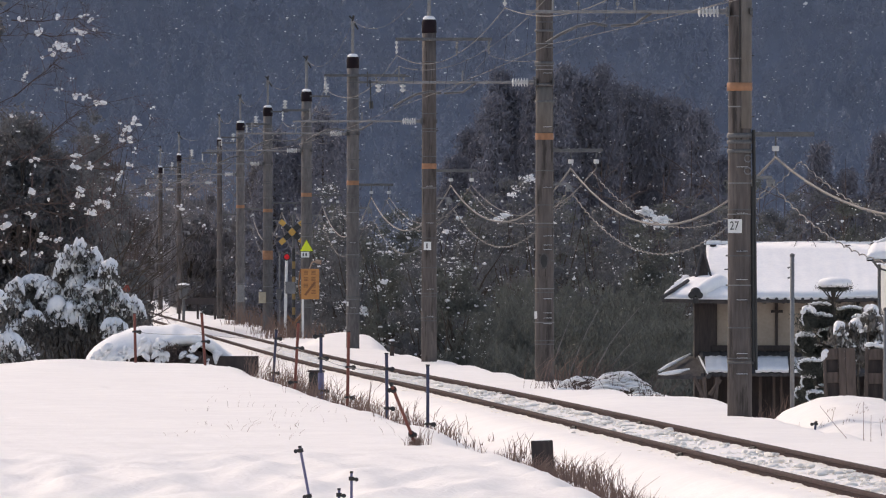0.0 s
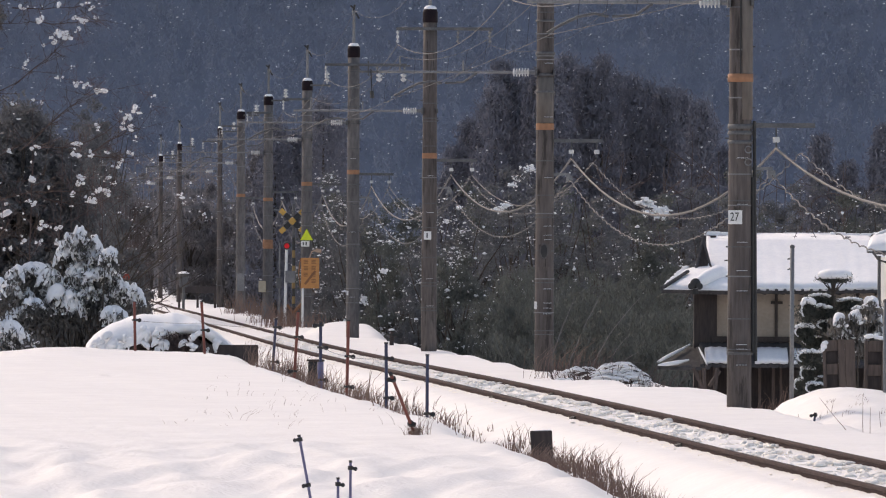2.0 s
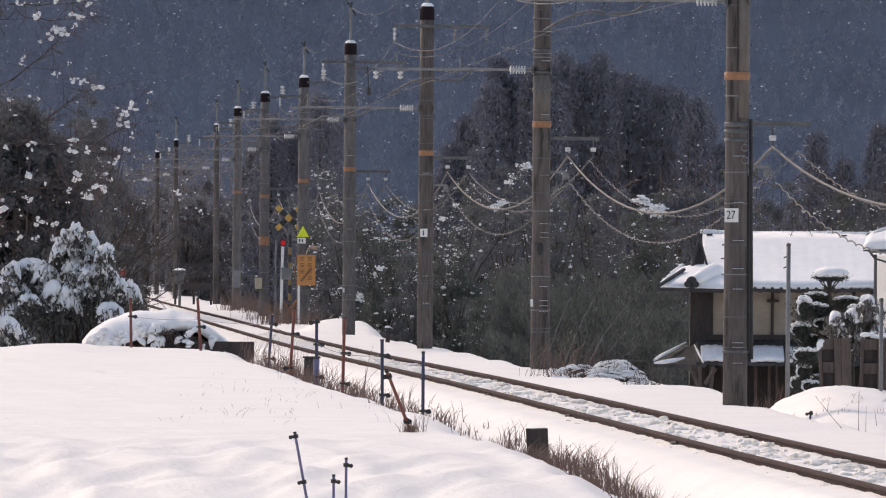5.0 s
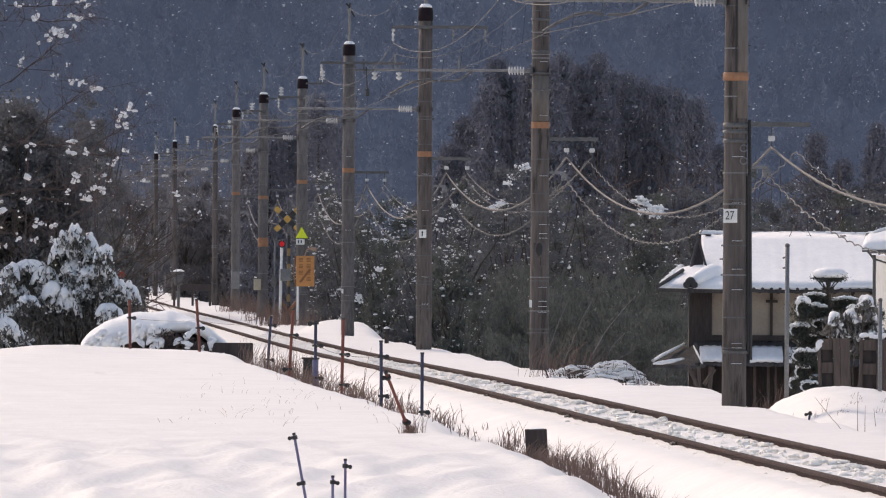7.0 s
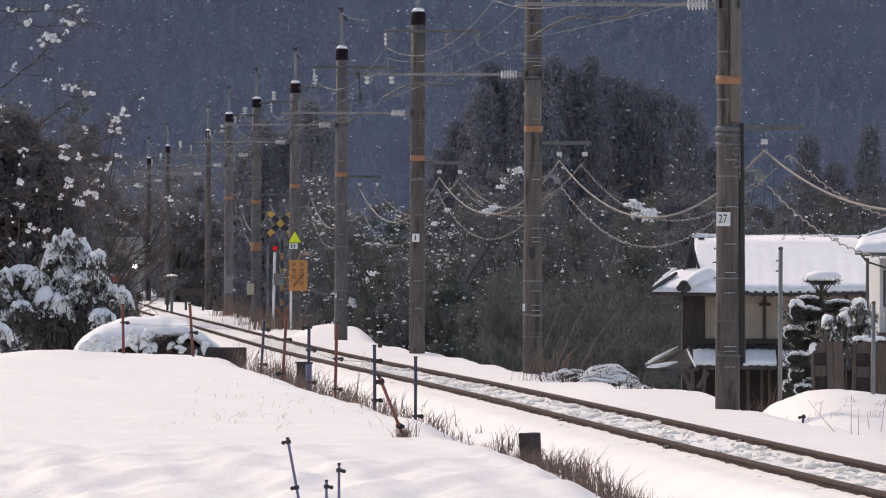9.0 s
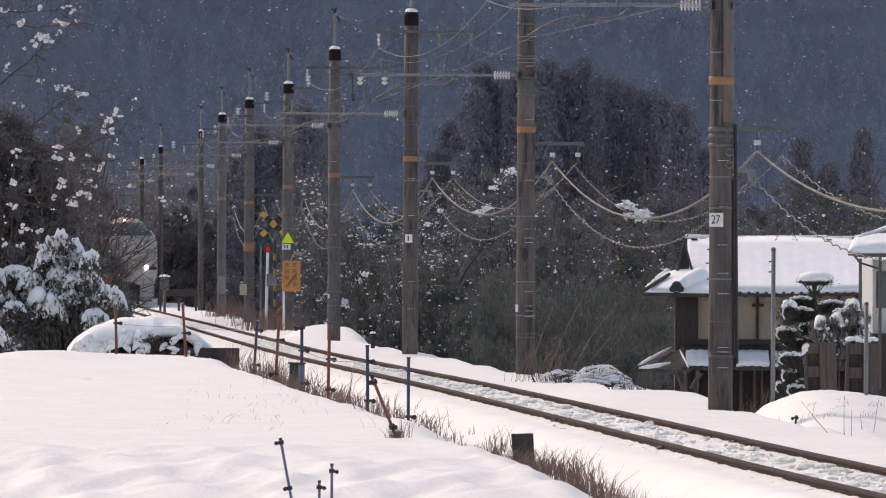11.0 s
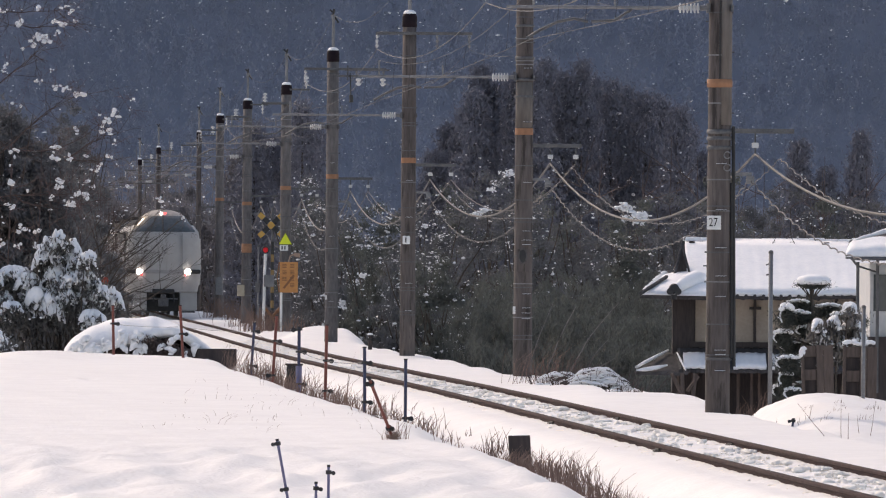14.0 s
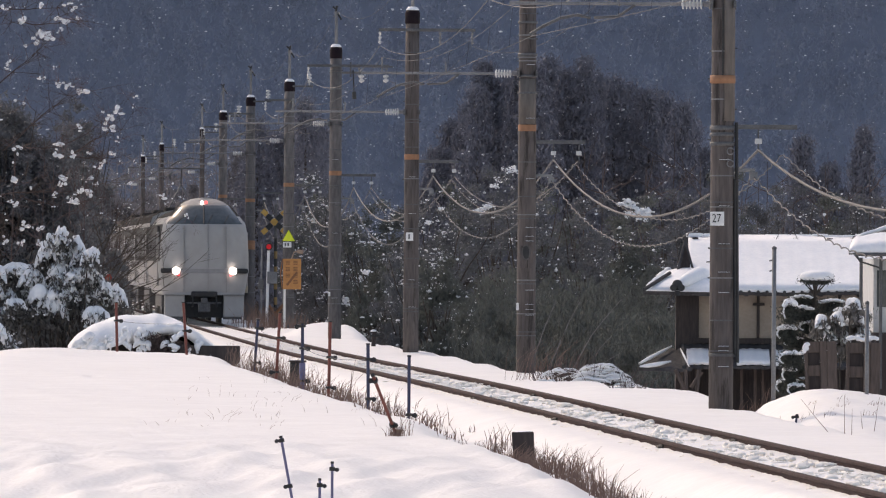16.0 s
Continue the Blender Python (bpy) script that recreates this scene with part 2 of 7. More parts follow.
bmesh.ops.create_icosphere(_bm, subdivisions=2, radius=1.0)
ICO2_V = np.array([v.co[:] for v in _bm.verts])
ICO2_F = np.array([[v.index for v in f.verts] for f in _bm.faces])
_bm.free()


def blob_arrays(rng, centres, radii, squash=0.6, rough=0.25, fine=False):
    """Uneven lumps at the centres."""
    bv, bf = (ICO2_V, ICO2_F) if fine else (ICO_V, ICO_F)
    c, r = np.asarray(centres, float), np.asarray(radii, float)
    n, k = len(c), len(bv)
    s = r[:, None, None] * (1 + rough * rng.standard_normal((n, k, 1)))
    st = np.stack([1 + 0.3 * rng.standard_normal(n), 1 + 0.3 * rng.standard_normal(n), squash * (1 + 0.2 * rng.standard_normal(n))], axis=1)
    v = c[:, None, :] + bv[None] * s * st[:, None, :]
    f = bf[None] + (np.arange(n) * k)[:, None, None]
    return v.reshape(-1, 3), f.reshape(-1, 3)


def leaf_arrays(rng, centres, length, width, droop=0.0):
    """One long thin blade for each centre, turned at random; droop turns them downwards."""
    c = np.asarray(centres, float)
    n = len(c)
    d = rng.standard_normal((n, 3))
    d[:, 2] -= droop * 1.5
    d /= np.linalg.norm(d, axis=1)[:, None]
    s = np.cross(d, rng.standard_normal((n, 3)))
    s /= np.linalg.norm(s, axis=1)[:, None]
    ln = (length * rng.uniform(0.5, 1.4, n))[:, None]
    wd = (width * rng.uniform(0.5, 1.4, n))[:, None]
    v = np.stack([c - d * ln / 2 - s * wd * 0.2, c + s * wd * 0.75, c + d * ln / 2 - s * wd * 0.2], axis=1).reshape(-1, 3)
    return v, np.arange(3 * n).reshape(n, 3)


def crown_points(rng, clumps, per, spread):
    """per points round each clump's centre; clumps (n, 3), spread metres."""
    p = np.repeat(clumps, per, axis=0)
    return p + rng.standard_normal(p.shape) * spread * np.array([1, 1, 0.75])


def shell(rng, n, centre, radii, inner=0.35):
    """n points in an ellipsoid, thicker towards its outside, uneven."""
    d = rng.standard_normal((n, 3))
    d /= np.linalg.norm(d, axis=1)[:, None]
    r = rng.uniform(inner, 1.0, n) ** 0.6 * (1 + 0.12 * rng.standard_normal(n))
    return np.asarray(centre) + d * r[:, None] * np.asarray(radii)


# ---- the line of the track ----
TRACK_Y = (0, 60, 85, 100, 113, 126, 140, 152, 165, 180, 195, 210, 230, 250, 270, 290, 307, 340, 380, 420, 460, 500, 600, 760, 1300)
TRACK_X = (9.50, 6.10, 4.63, 3.74, 3.03, 2.32, 1.54, 0.86, 0.10, -0.76, -1.60, -2.43, -3.45, -4.40, -5.32, -6.22, -6.99, -8.60, -10.60, -12.60, -14.49, -16.37, -21.00, -28.40, -53.40)
GRADE_Y = (0, 160, 210, 250, 300, 350, 420, 600, 1300)
GRADE_Z = (0.0, 0.0, -0.075, -0.115, -0.20, -0.25, -0.29, -0.33, -0.35)
GAUGE = 1.067
_run = np.arange(-60.0, 1361.0, 2.0)
_line = np.interp(_run, TRACK_Y, TRACK_X)
_line[_run < 0] = TRACK_X[0] + (TRACK_X[1] - TRACK_X[0]) / 60.0 * _run[_run < 0]
_bell = np.exp(-0.5 * (np.arange(-12, 13) * 2.0 / 9.0) ** 2)
_bell /= _bell.sum()
_line = np.convolve(np.pad(_line, 12, mode='reflect', reflect_type='odd'), _bell, mode='valid')
_fall = np.convolve(np.pad(np.interp(_run, GRADE_Y, GRADE_Z), 12, mode='edge'), _bell, mode='valid')


def grade(y):
    """Height of the rail top: level, then gently falling away."""
    return np.interp(np.asarray(y, float), _run, _fall)


def track_x(y):
    """Centre of the track, in metres across, y metres ahead: the points above, rounded off."""
    return np.interp(np.asarray(y, float), _run, _line)


def wob(x, y, s, seed=0.0):
    """Smooth waves from a few sines, about -1 to 1."""
    return (np.sin(x / s * 1.7 + y / s * 0.6 + seed) + np.sin(x / s * -0.9 + y / s * 1.3 + 2.1 * seed + 1.0) +
            np.sin(x / s * 2.9 - y / s * 2.2 + 0.7 * seed + 2.0) * 0.6 + np.sin(x / s * 0.4 + y / s * 3.1 + seed * 1.3) * 0.5) / 3.1


def step(a, b, v):
    t = np.clip((v - a) / (b - a), 0, 1)
    return t * t * (3 - 2 * t)


FIELD_END = 208.0


def ground_z(x, y):
    """Height of the snow: rail top is 0."""
    x, y = np.asarray(x, float), np.asarray(y, float)
    u = x - track_x(y)
    edge = 0.16 * wob(x * 0, y, 5.0, 1.0) + 0.10 * wob(x * 0, y, 1.7, 4.0)
    fall = grade(y)
    bed = fall - 0.083 + 0.012 * wob(x, y * 0.6, 0.35) + 0.010 * wob(x, y, 0.12, 3.0) - 0.022 * (np.abs(u) > 0.7)
    # the field, with drifts and a soft brow at its edge
    field = (-0.10 + 0.05 * wob(x, y, 3.2, 3.0) * step(230, 100, y) + 0.020 * wob(x, y * 0.5, 0.9, 7.0) + 0.010 * wob(x, y * 0.4, 0.35, 5.0) + 0.075 * step(116, 100, y) * step(70, 86, y) * wob(x + 0.30 * wob(x, y * 0.25, 0.8, 9.0), y * 0.22 + 0.25 * wob(x, y * 0.3, 0.5, 6.0), 0.27, 2.2) + 0.010 * step(135, 100, y) * wob(x + 0.1 * wob(x, y * 0.3, 0.3, 2.0), y * 0.3, 0.11, 8.0) + 0.035 * step(114, 96, y) * step(70, 86, y) * wob(x, y * 0.3, 0.7, 4.2)
             + 0.03 * np.exp(-((x + 5.6) / 1.6) ** 2 - ((y - 190) / 14) ** 2) + 0.15 * np.exp(-((x + 8.0) / 1.15) ** 2 - ((y - 201) / 10) ** 2))
    tilt = 0.26 * (np.maximum(0, 104.0 - np.maximum(y, 88.0)) / 11.0) ** 2 * step(64, 90, y)
    field = field - tilt
    for mx, my, dep in ((-5.84, 168, 0.06), (-6.95, 172, 0.04), (-4.6, 158, 0.04), (-5.2, 150, 0.03), (-3.6, 162, 0.03), (-6.2, 135, 0.03)):
        field = field - dep * np.exp(-((x - mx) / 0.10) ** 2 - ((y - my) / 0.9) ** 2) + 0.5 * dep * np.exp(-((x - mx + 0.12) / 0.12) ** 2 - ((y - my + 1) / 0.9) ** 2)
    far_lip = FIELD_END - 5 * step(-7, -3.2, x) + 1.5 * wob(x, y * 0, 1.6, 2.0)
    field = field - 1.6 * step(0, 9, y - far_lip)
    gully = fall - 0.36 - 0.8 * tilt + 0.05 * wob(x, y, 0.7, 9.0)
    left = np.where(u < -2.0, gully + (field - gully) * step(-1.95 - edge, -2.75 - edge, u), bed + (gully - bed) * step(-0.95, -1.95, u))
    # the far side: a shoulder of snow round the poles, then the bank down to the gardens
    lip = 2.95 + 0.55 * np.exp(-((y - 154) / 5.0) ** 2) + 0.18 * wob(x * 0, y, 6.0, 5.5) + 0.12 * wob(x * 0, y, 2.1, 1.5)
    shoulder = 0.6 * fall - 0.17 + 0.035 * wob(x, y, 1.2, 2.5) + 0.05 * step(0.9, 2.0, u) * wob(x, y, 3.0, 8.0)
    shoulder = shoulder + 0.10 * np.exp(-((y - 159) / 7.0) ** 2) * step(1.2, 2.2, u)
    right = bed + (shoulder - bed) * step(0.75, 1.3, u) - 3.1 * step(lip, lip + 3.2, u)
    # drift beside the fifth pole
    right = right + (0.31 + 0.05 * wob(x, y, 0.5, 3.0)) * np.exp(-((x + 2.60) / 1.15) ** 6 - ((y - 276) / 9.5) ** 4)
    z = np.where(u < 0, left, right)
    mound = (0.03 + 0.035 * wob(x, y, 0.5, 6.0) + 0.025 * wob(x, y * 0.3, 0.15, 1.0) - 0.42 * np.maximum(0, 6.1 - x) ** 2 - 0.12 * np.maximum(0, x - 6.2) ** 2
             - np.where(y < 147, 0.0028, 0.006) * (y - 147) ** 2)
    z = np.where(u > 2.4, np.maximum(z, mound), z)
    # open country far to the sides and behind
    away = step(60, 150, np.abs(x))
    return z * (1 - away) - 1.2 * away


# ---- ground ----
def make_ground():
    xs = np.concatenate([[-3000, -1500, -700, -350, -180, -100, -60], np.arange(-40, -9, 0.8), np.arange(-9, 11, 0.10), np.arange(11, 40, 0.8),
                         [60, 100, 180, 350, 700, 1500, 3000]])
    ys = np.concatenate([[-2500, -1000, -400, -150, -60, -20, 0, 20, 40, 55, 65], np.concatenate([np.arange(72, 84, 2.0), np.arange(84, 130, 0.24), np.arange(130, 232, 0.46)]), np.arange(232, 330, 1.0), np.arange(330, 620, 5.0),
                         [650, 700, 800, 1000, 1400, 2000, 2600]])
    X, Y = np.meshgrid(xs, ys)
    Z = ground_z(X, Y)
    nx, ny = len(xs), len(ys)
    v = np.stack([X, Y, Z], axis=-1).reshape(-1, 3)
    j, i = np.meshgrid(np.arange(ny - 1), np.arange(nx - 1), indexing='ij')
    a = j * nx + i
    f = np.stack([a, a + 1, a + nx + 1, a + nx], axis=-1).reshape(-1, 4)
    return tagged(big_mesh("ground", v, f, SNOW, shade=True), "deep fresh snow over fields, bank and track bed", "snow ground", kind="structure")


make_ground()


# ---- track ----
RAIL_OUT = [(-0.0325, -0.012), (-0.0325, -0.035), (-0.010, -0.048), (-0.009, -0.115), (-0.060, -0.138), (-0.060, -0.150),
            (0.060, -0.150), (0.060, -0.138), (0.009, -0.115), (0.010, -0.048), (0.0325, -0.035), (0.0325, -0.012), (0.024, 0.0), (-0.024, 0.0)]


def make_rail(side, label):
    ys = np.concatenate([np.arange(70, 260, 1.0), np.arange(260, 620, 4.0)])
    cx, gz = track_x(ys), grade(ys)
    tx = np.gradient(cx, ys)
    nrm = np.stack([np.ones_like(tx), -tx], axis=1) / np.sqrt(1 + tx ** 2)[:, None]
    v = []
    for k, y in enumerate(ys):
        for ox, oz in RAIL_OUT:
            o = side * (GAUGE / 2 + 0.0325) + ox
            v.append((cx[k] + nrm[k][0] * o, y + nrm[k][1] * o, oz + gz[k]))
    n = len(RAIL_OUT)
    f, tops = [], []
    for k in range(len(ys) - 1):
        for i in range(n):
            j = (i + 1) % n
            f.append((k * n + i, k * n + j, (k + 1) * n + j, (k + 1) * n + i))
            tops.append(i >= n - 2)
    r = part("rail", (v, f), RUST_RAIL)
    r.data.materials.append(RAIL_TOP)
    for p, t in zip(r.data.polygons, tops):
        p.material_index = 1 if t and p.normal.z != 0 and p.index % n == n - 2 else 0
    tagged(r, label, "rail", "running rails", "thing")
    # joint plates with their bolts
    for y in ((108.5, 126.0, 143.5, 161.0) if side < 0 else (112.0, 129.5, 147.0)):
        x0 = float(track_x(y)) + side * (GAUGE / 2 + 0.0325)
        bm = boxes(((-0.034, -0.25, -0.110), (-0.012, 0.25, -0.050)), ((0.012, -0.25, -0.110), (0.034, 0.25, -0.050)), bevel=0.004)
        for q in (-0.18, -0.06, 0.06, 0.18):
            rod(bm, (-0.060, q, -0.08), (0.060, q, -0.08), 0.015, sides=6)
        box(bm, (-0.070, -0.16, -0.15), (0.070, 0.16, -0.062), 0.01)
        j = part("fishplate", bm, BLACK, r, "dark bolted joint plate")
        j.location = (x0, y, float(grade(y)))
        j.rotation_euler.z = math.atan(float(track_x(y - 1) - track_x(y + 1)) / 2)
    return r


make_rail(-1, "rusty brown running rail on the field side, clear of snow")
make_rail(1, "rusty brown running rail on the pole side, clear of snow")


def make_track_lumps():
    rng = np.random.default_rng(5)
    c, r = [], []
    for y in np.arange(84, 260, 0.16):
        for _ in range(5):
            yy = y + rng.uniform(0, 0.16)
            u = rng.uniform(-0.44, 0.44)
            s = rng.choice([0.014, 0.022, 0.036, 0.07], p=[0.40, 0.34, 0.22, 0.04])
            c.append((float(track_x(yy)) + u, yy, float(grade(yy)) - 0.088 - 0.05 * s))
            r.append(s)
    for y in np.arange(86, 260, 0.4):
        for _ in range(2):
            u = rng.choice([-0.67, 0.67]) + rng.normal(0, 0.05)
            yy = y + rng.uniform(0, 0.4)
            s = rng.uniform(0.012, 0.04)
            c.append((float(track_x(yy)) + u, yy, float(grade(yy)) - 0.110))
            r.append(s)
    # heaps of broken snow, and crumbs along the foot of the field-side rail
    for y in np.arange(84, 190, 1.1):
        yy, u = y + rng.uniform(0, 1.1), rng.uniform(-0.36, 0.40)
        big = rng.uniform(0.5, 1.0)
        for _ in range(9):
            a, b = rng.normal(0, 0.07 * big), rng.normal(0, 0.30 * big)
            c.append((float(track_x(yy + b)) + u + a, yy + b, float(grade(yy + b)) - 0.075 + 0.03 * big * rng.random()))
            r.append(rng.uniform(0.022, 0.06) * big)
    for y in np.arange(84, 170, 0.22):
        yy = y + rng.uniform(0, 0.22)
        c.append((float(track_x(yy)) - 0.63 - abs(rng.normal(0, 0.025)), yy, float(grade(yy)) - 0.105))
        r.append(rng.uniform(0.012, 0.032))
    v, f = blob_arrays(rng, c, r, squash=0.55, rough=0.12, fine=True)
    return tagged(big_mesh("snow_lumps", v, f, SNOW_TRACK, shade=True), "broken clumps of snow thrown up between the rails", "snow", kind="stuff")


make_track_lumps()


# ---- poles ----
POLES = [  # x, y, top of shaft, height of the orange band
    (6.90, 101, 7.70, 4.75), (4.370, 141, 7.70, 4.689), (1.918, 181, 7.70, 4.483), (-0.320, 221, 7.541, 4.325),
    (-2.458, 261, 7.539, 4.273), (-4.291, 301, 7.307, 4.232), (-6.241, 341, 7.455, 3.952),
    (-8.064, 381, 7.498, 4.327), (-9.830, 421, 7.344, 4.411), (-12.710, 461, 7.108, 4.0),
    (-14.789, 501, 6.921, 4.0),
]


def za_of(i):
    return {1: 5.796, 2: 5.509, 3: 5.362}.get(i, 5.62)


def zb_of(i):
    return 4.22 if i > 1 else 3.990


def zt_of(i):
    return {3: 7.254, 4: 7.200}.get(i, POLES[i][2] - 0.42)


def insulator_string(bm, a, b, n, r):
    """Ribbed insulator of n sheds between two points."""
    a, b = Vector(a), Vector(b)
    h = (b - a).length
    rings = [(r * 0.3, 0)]
    for i in range(n):
        rings += [(r * 0.45, h * (i + 0.2) / n), (r * 0.95, h * (i + 0.28) / n), (r, h * (i + 0.5) / n), (r * 0.8, h * (i + 0.72) / n), (r * 0.45, h * (i + 0.8) / n)]
    v, f = lathe(rings + [(r * 0.3, h)], 12)
    m = Matrix.Translation(a) @ (b - a).to_track_quat('Z', 'Y').to_matrix().to_4x4()
    vs = [bm.verts.new(m @ Vector(p)) for p in v]
    for q in f:
        bm.faces.new([vs[t] for t in q])
    return bm


def make_pole(i):
    x, y, top, band = POLES[i]
    rng = random.Random(40 + i)
    e = thing("catenary_pole", "grey-brown weathered concrete railway pole with wire brackets, standing in snow", "utility pole", (x, y, 0), "catenary poles")
    slim = 1.0 if i < 8 else 0.68   # the far ones are slender
    r0, r1 = 0.181 * slim, 0.158 * slim
    rad = lambda z: r0 + (r1 - r0) * (z + 0.4) / (top + 0.4)
    sh = smooth(part("shaft", lathe([(rad(z), z) for z in (-0.6, 0.5, 1.5, 3.0, 4.5, 6.0, top)], 24), CONCRETE if i < 4 or i > 7 else CONCRETE_PALE, e))
    sh.rotation_euler.z = rng.uniform(0, 6)
    smooth(part("cap", lathe([(slim * r, top + z) for r, z in ((0.165, -0.14), (0.172, -0.13), (0.172, 0.10), (0.150, 0.17), (0.05, 0.20))], 20), CAP_BROWN, e, "dark brown pole cap"))
    smooth(part("snow_cap", lathe([(slim * r, top + z) for r, z in ((0.150, 0.168), (0.145, 0.20), (0.10, 0.245), (0.03, 0.26))], 16), SNOW_BALL, e, "snow lying on the cap"))
    part("lightning_rod", rods(((0, 0, top + 0.2), (0, 0, top + 1.08), 0.042), ((0, 0, top + 1.08), (0, 0, top + 1.14), 0.06)), GALV, e, "pale grey rod")
    cl = rods(((-0.02, 0, top + 1.10), (0.02, 0, top + 1.30), 0.03), ((-0.10, 0, top + 1.28), (0.0, 0, top + 1.20), 0.025), ((0.02, 0, top + 1.12), (0.14, 0, top + 0.92), 0.025))
    part("wire_clamp", cl, BLACK, e, "black earth wire clamp")
    if i < 8:
        smooth(part("orange_band", lathe([(rad(band) + 0.004, band - 0.062), (rad(band) + (0.022 if i == 1 else 0.006), band - 0.058), (rad(band) + (0.022 if i == 1 else 0.006), band + 0.058), (rad(band) + 0.004, band + 0.062)], 24), ORANGE, e,
                    "faded orange warning band"))
    # steel straps
    z = 0.55 + rng.uniform(0, 0.3)
    while z < top - 0.4:
        if abs(z - band) > 0.15:
            n = 2 if rng.random() < 0.35 else 1
            for k in range(n):
                zz = z + 0.07 * k
                bm = bmesh.new()
                v, f = lathe([(rad(zz) + 0.001, zz - 0.010), (rad(zz) + 0.007, zz - 0.010), (rad(zz) + 0.007, zz + 0.010), (rad(zz) + 0.001, zz + 0.010)], 24)
                vs = [bm.verts.new(p) for p in v]
                for q in f[:-2]:
                    bm.faces.new([vs[t] for t in q])
                s = -1 if rng.random() < 0.5 else 1
                box(bm, (s * rad(zz) - 0.03, -0.02, zz - 0.012), (s * rad(zz) + 0.03, 0.02, zz + 0.012))
                part("strap", bm, GALV if rng.random() < 0.3 else GALV_DARK, e)
        z += rng.uniform(0.38, 0.75)
    # cantilever over the track
    za = za_of(i)
    bm = bmesh.new()
    insulator_string(bm, (-0.30, 0, za), (-0.62, 0, za), 6, 0.078)
    part("insulator", bm, PORCELAIN, e, "white ribbed porcelain insulator")
    part("cantilever", rods(((-0.62, 0, za), (-3.15, 0, za), 0.024), ((-0.16, 0, za), (-0.30, 0, za), 0.04), ((-1.55, 0, za), (-1.55, 0, za + 0.22), 0.018),
                            ((-2.75, 0, za), (-2.75, 0, za + 0.3), 0.018)), GALV, e)
    part("mast_clamp", boxes(((-0.20, -0.19, za - 0.07), (-0.15, 0.19, za + 0.07)), bevel=0.006), GALV_DARK, e)
    part("mast_clamp", boxes(((0.15, -0.19, za - 0.05), (0.19, 0.19, za + 0.05)), bevel=0.006), GALV_DARK, e)
    # steady arm with its bend, and a drop bracket
    pts = [(-1.95, 0, za - 0.21), (-2.15, 0, za - 0.17), (-2.40, 0, za - 0.22), (-2.65, 0, za - 0.34), (-2.85, 0, za - 0.46)]
    vv, ff = tube_arrays([[(p, 0.022) for p in pts], [((-1.9, 0, za - 0.21), 0.02), ((-1.55, 0, za - 0.19), 0.02), ((-1.30, 0, za - 0.02), 0.02)]], 8)
    big_mesh("steady_arm", vv, ff, GALV_DARK, e, shade=True)
    # cross-arm near the top, with three hanging insulators
    zt = zt_of(i)
    if i >= 5:
        zt = top + 0.02
        part("cross_arm", boxes(((0.10, -0.22, zt - 0.03), (0.74, -0.16, zt + 0.03)), bevel=0.005), GALV_DARK, e)
        bm = bmesh.new()
        rod(bm, (0.62, -0.19, zt + 0.03), (0.62, -0.19, zt + 0.12), 0.018, sides=7)
        insulator_string(bm, (0.62, -0.19, zt + 0.10), (0.62, -0.19, zt + 0.42), 3, 0.085)
        part("insulator", bm, PORCELAIN, e, "standing porcelain insulator")
        zt = zt_of(i)
    part("cross_arm", boxes(((-0.78, -0.22, zt - 0.035), (1.45 if i < 5 else 0.1, -0.16, zt + 0.035)), bevel=0.005), GALV_DARK, e)
    for q in (-0.75, 0.64, 1.38) if i < 5 else (-0.75,):
        bm = bmesh.new()
        insulator_string(bm, (q, -0.19, zt - 0.03), (q, -0.19, zt - 0.34), 3, 0.036)
        part("insulator", bm, PORCELAIN if q < 0 else GALV, e, "hanging porcelain insulator")
    # cable bracket on the garden side
    zb = zb_of(i)
    part("cable_bracket", boxes(((0.16, -0.04, zb - 0.035), (1.10, 0.0, zb + 0.035)), ((0.16, -0.03, zb - 0.02), (0.19, 0.03, zb + 0.02)), bevel=0.004), GALV_DARK, e)
    for q in ((0.50, 0.98) if i != 1 else (0.53,)):
        part("hanger_rod", rods(((q, -0.02, zb), (q, -0.02, zb - 0.35), 0.013), sides=7), GALV_DARK, e)
        part("cable_hanger", boxes(((q - 0.05, -0.05, zb - 0.25), (q + 0.05, 0.03, zb - 0.17)), bevel=0.012), PORCELAIN, e, "white porcelain cable hanger")
    part("lower_bracket", boxes(((0.15, -0.03, zb - 0.66), (0.48, 0.0, zb - 0.61)), ((0.40, -0.05, zb - 0.78), (0.52, 0.05, zb - 0.66)), bevel=0.006), GALV, e)
    # climbing bolts
    for k in range(9):
        zz = 2.0 + 0.45 * k
        s = 1 if k % 2 else -1
        part("step_bolt", rods(((s * (rad(zz) - 0.02), 0, zz), (s * (rad(zz) + 0.05), 0, zz), 0.010), sides=6), GALV_DARK, e)
    return e


pole_things = [make_pole(i) for i in range(len(POLES))]

# switch gear at the end of the third pole's cantilever
_za = za_of(2)
part("switch_bar", boxes(((-3.40, -0.03, _za + 0.10), (-2.55, 0.0, _za + 0.13)), ((-3.36, -0.03, _za - 0.08), (-3.33, 0.0, _za + 0.2)), ((-3.52, -0.02, _za - 0.02), (-3.15, 0.02, _za + 0.02)), bevel=0.004), GALV_DARK, pole_things[2])
part("switch_rod", rods(((-3.30, -0.03, _za + 0.05), (-3.28, -0.03, _za - 0.36), 0.012), ((-3.28, -0.03, _za - 0.36), (-3.27, -0.03, _za - 0.50), 0.038), sides=8), BLACK, pole_things[2], "black pull rod with a weight")
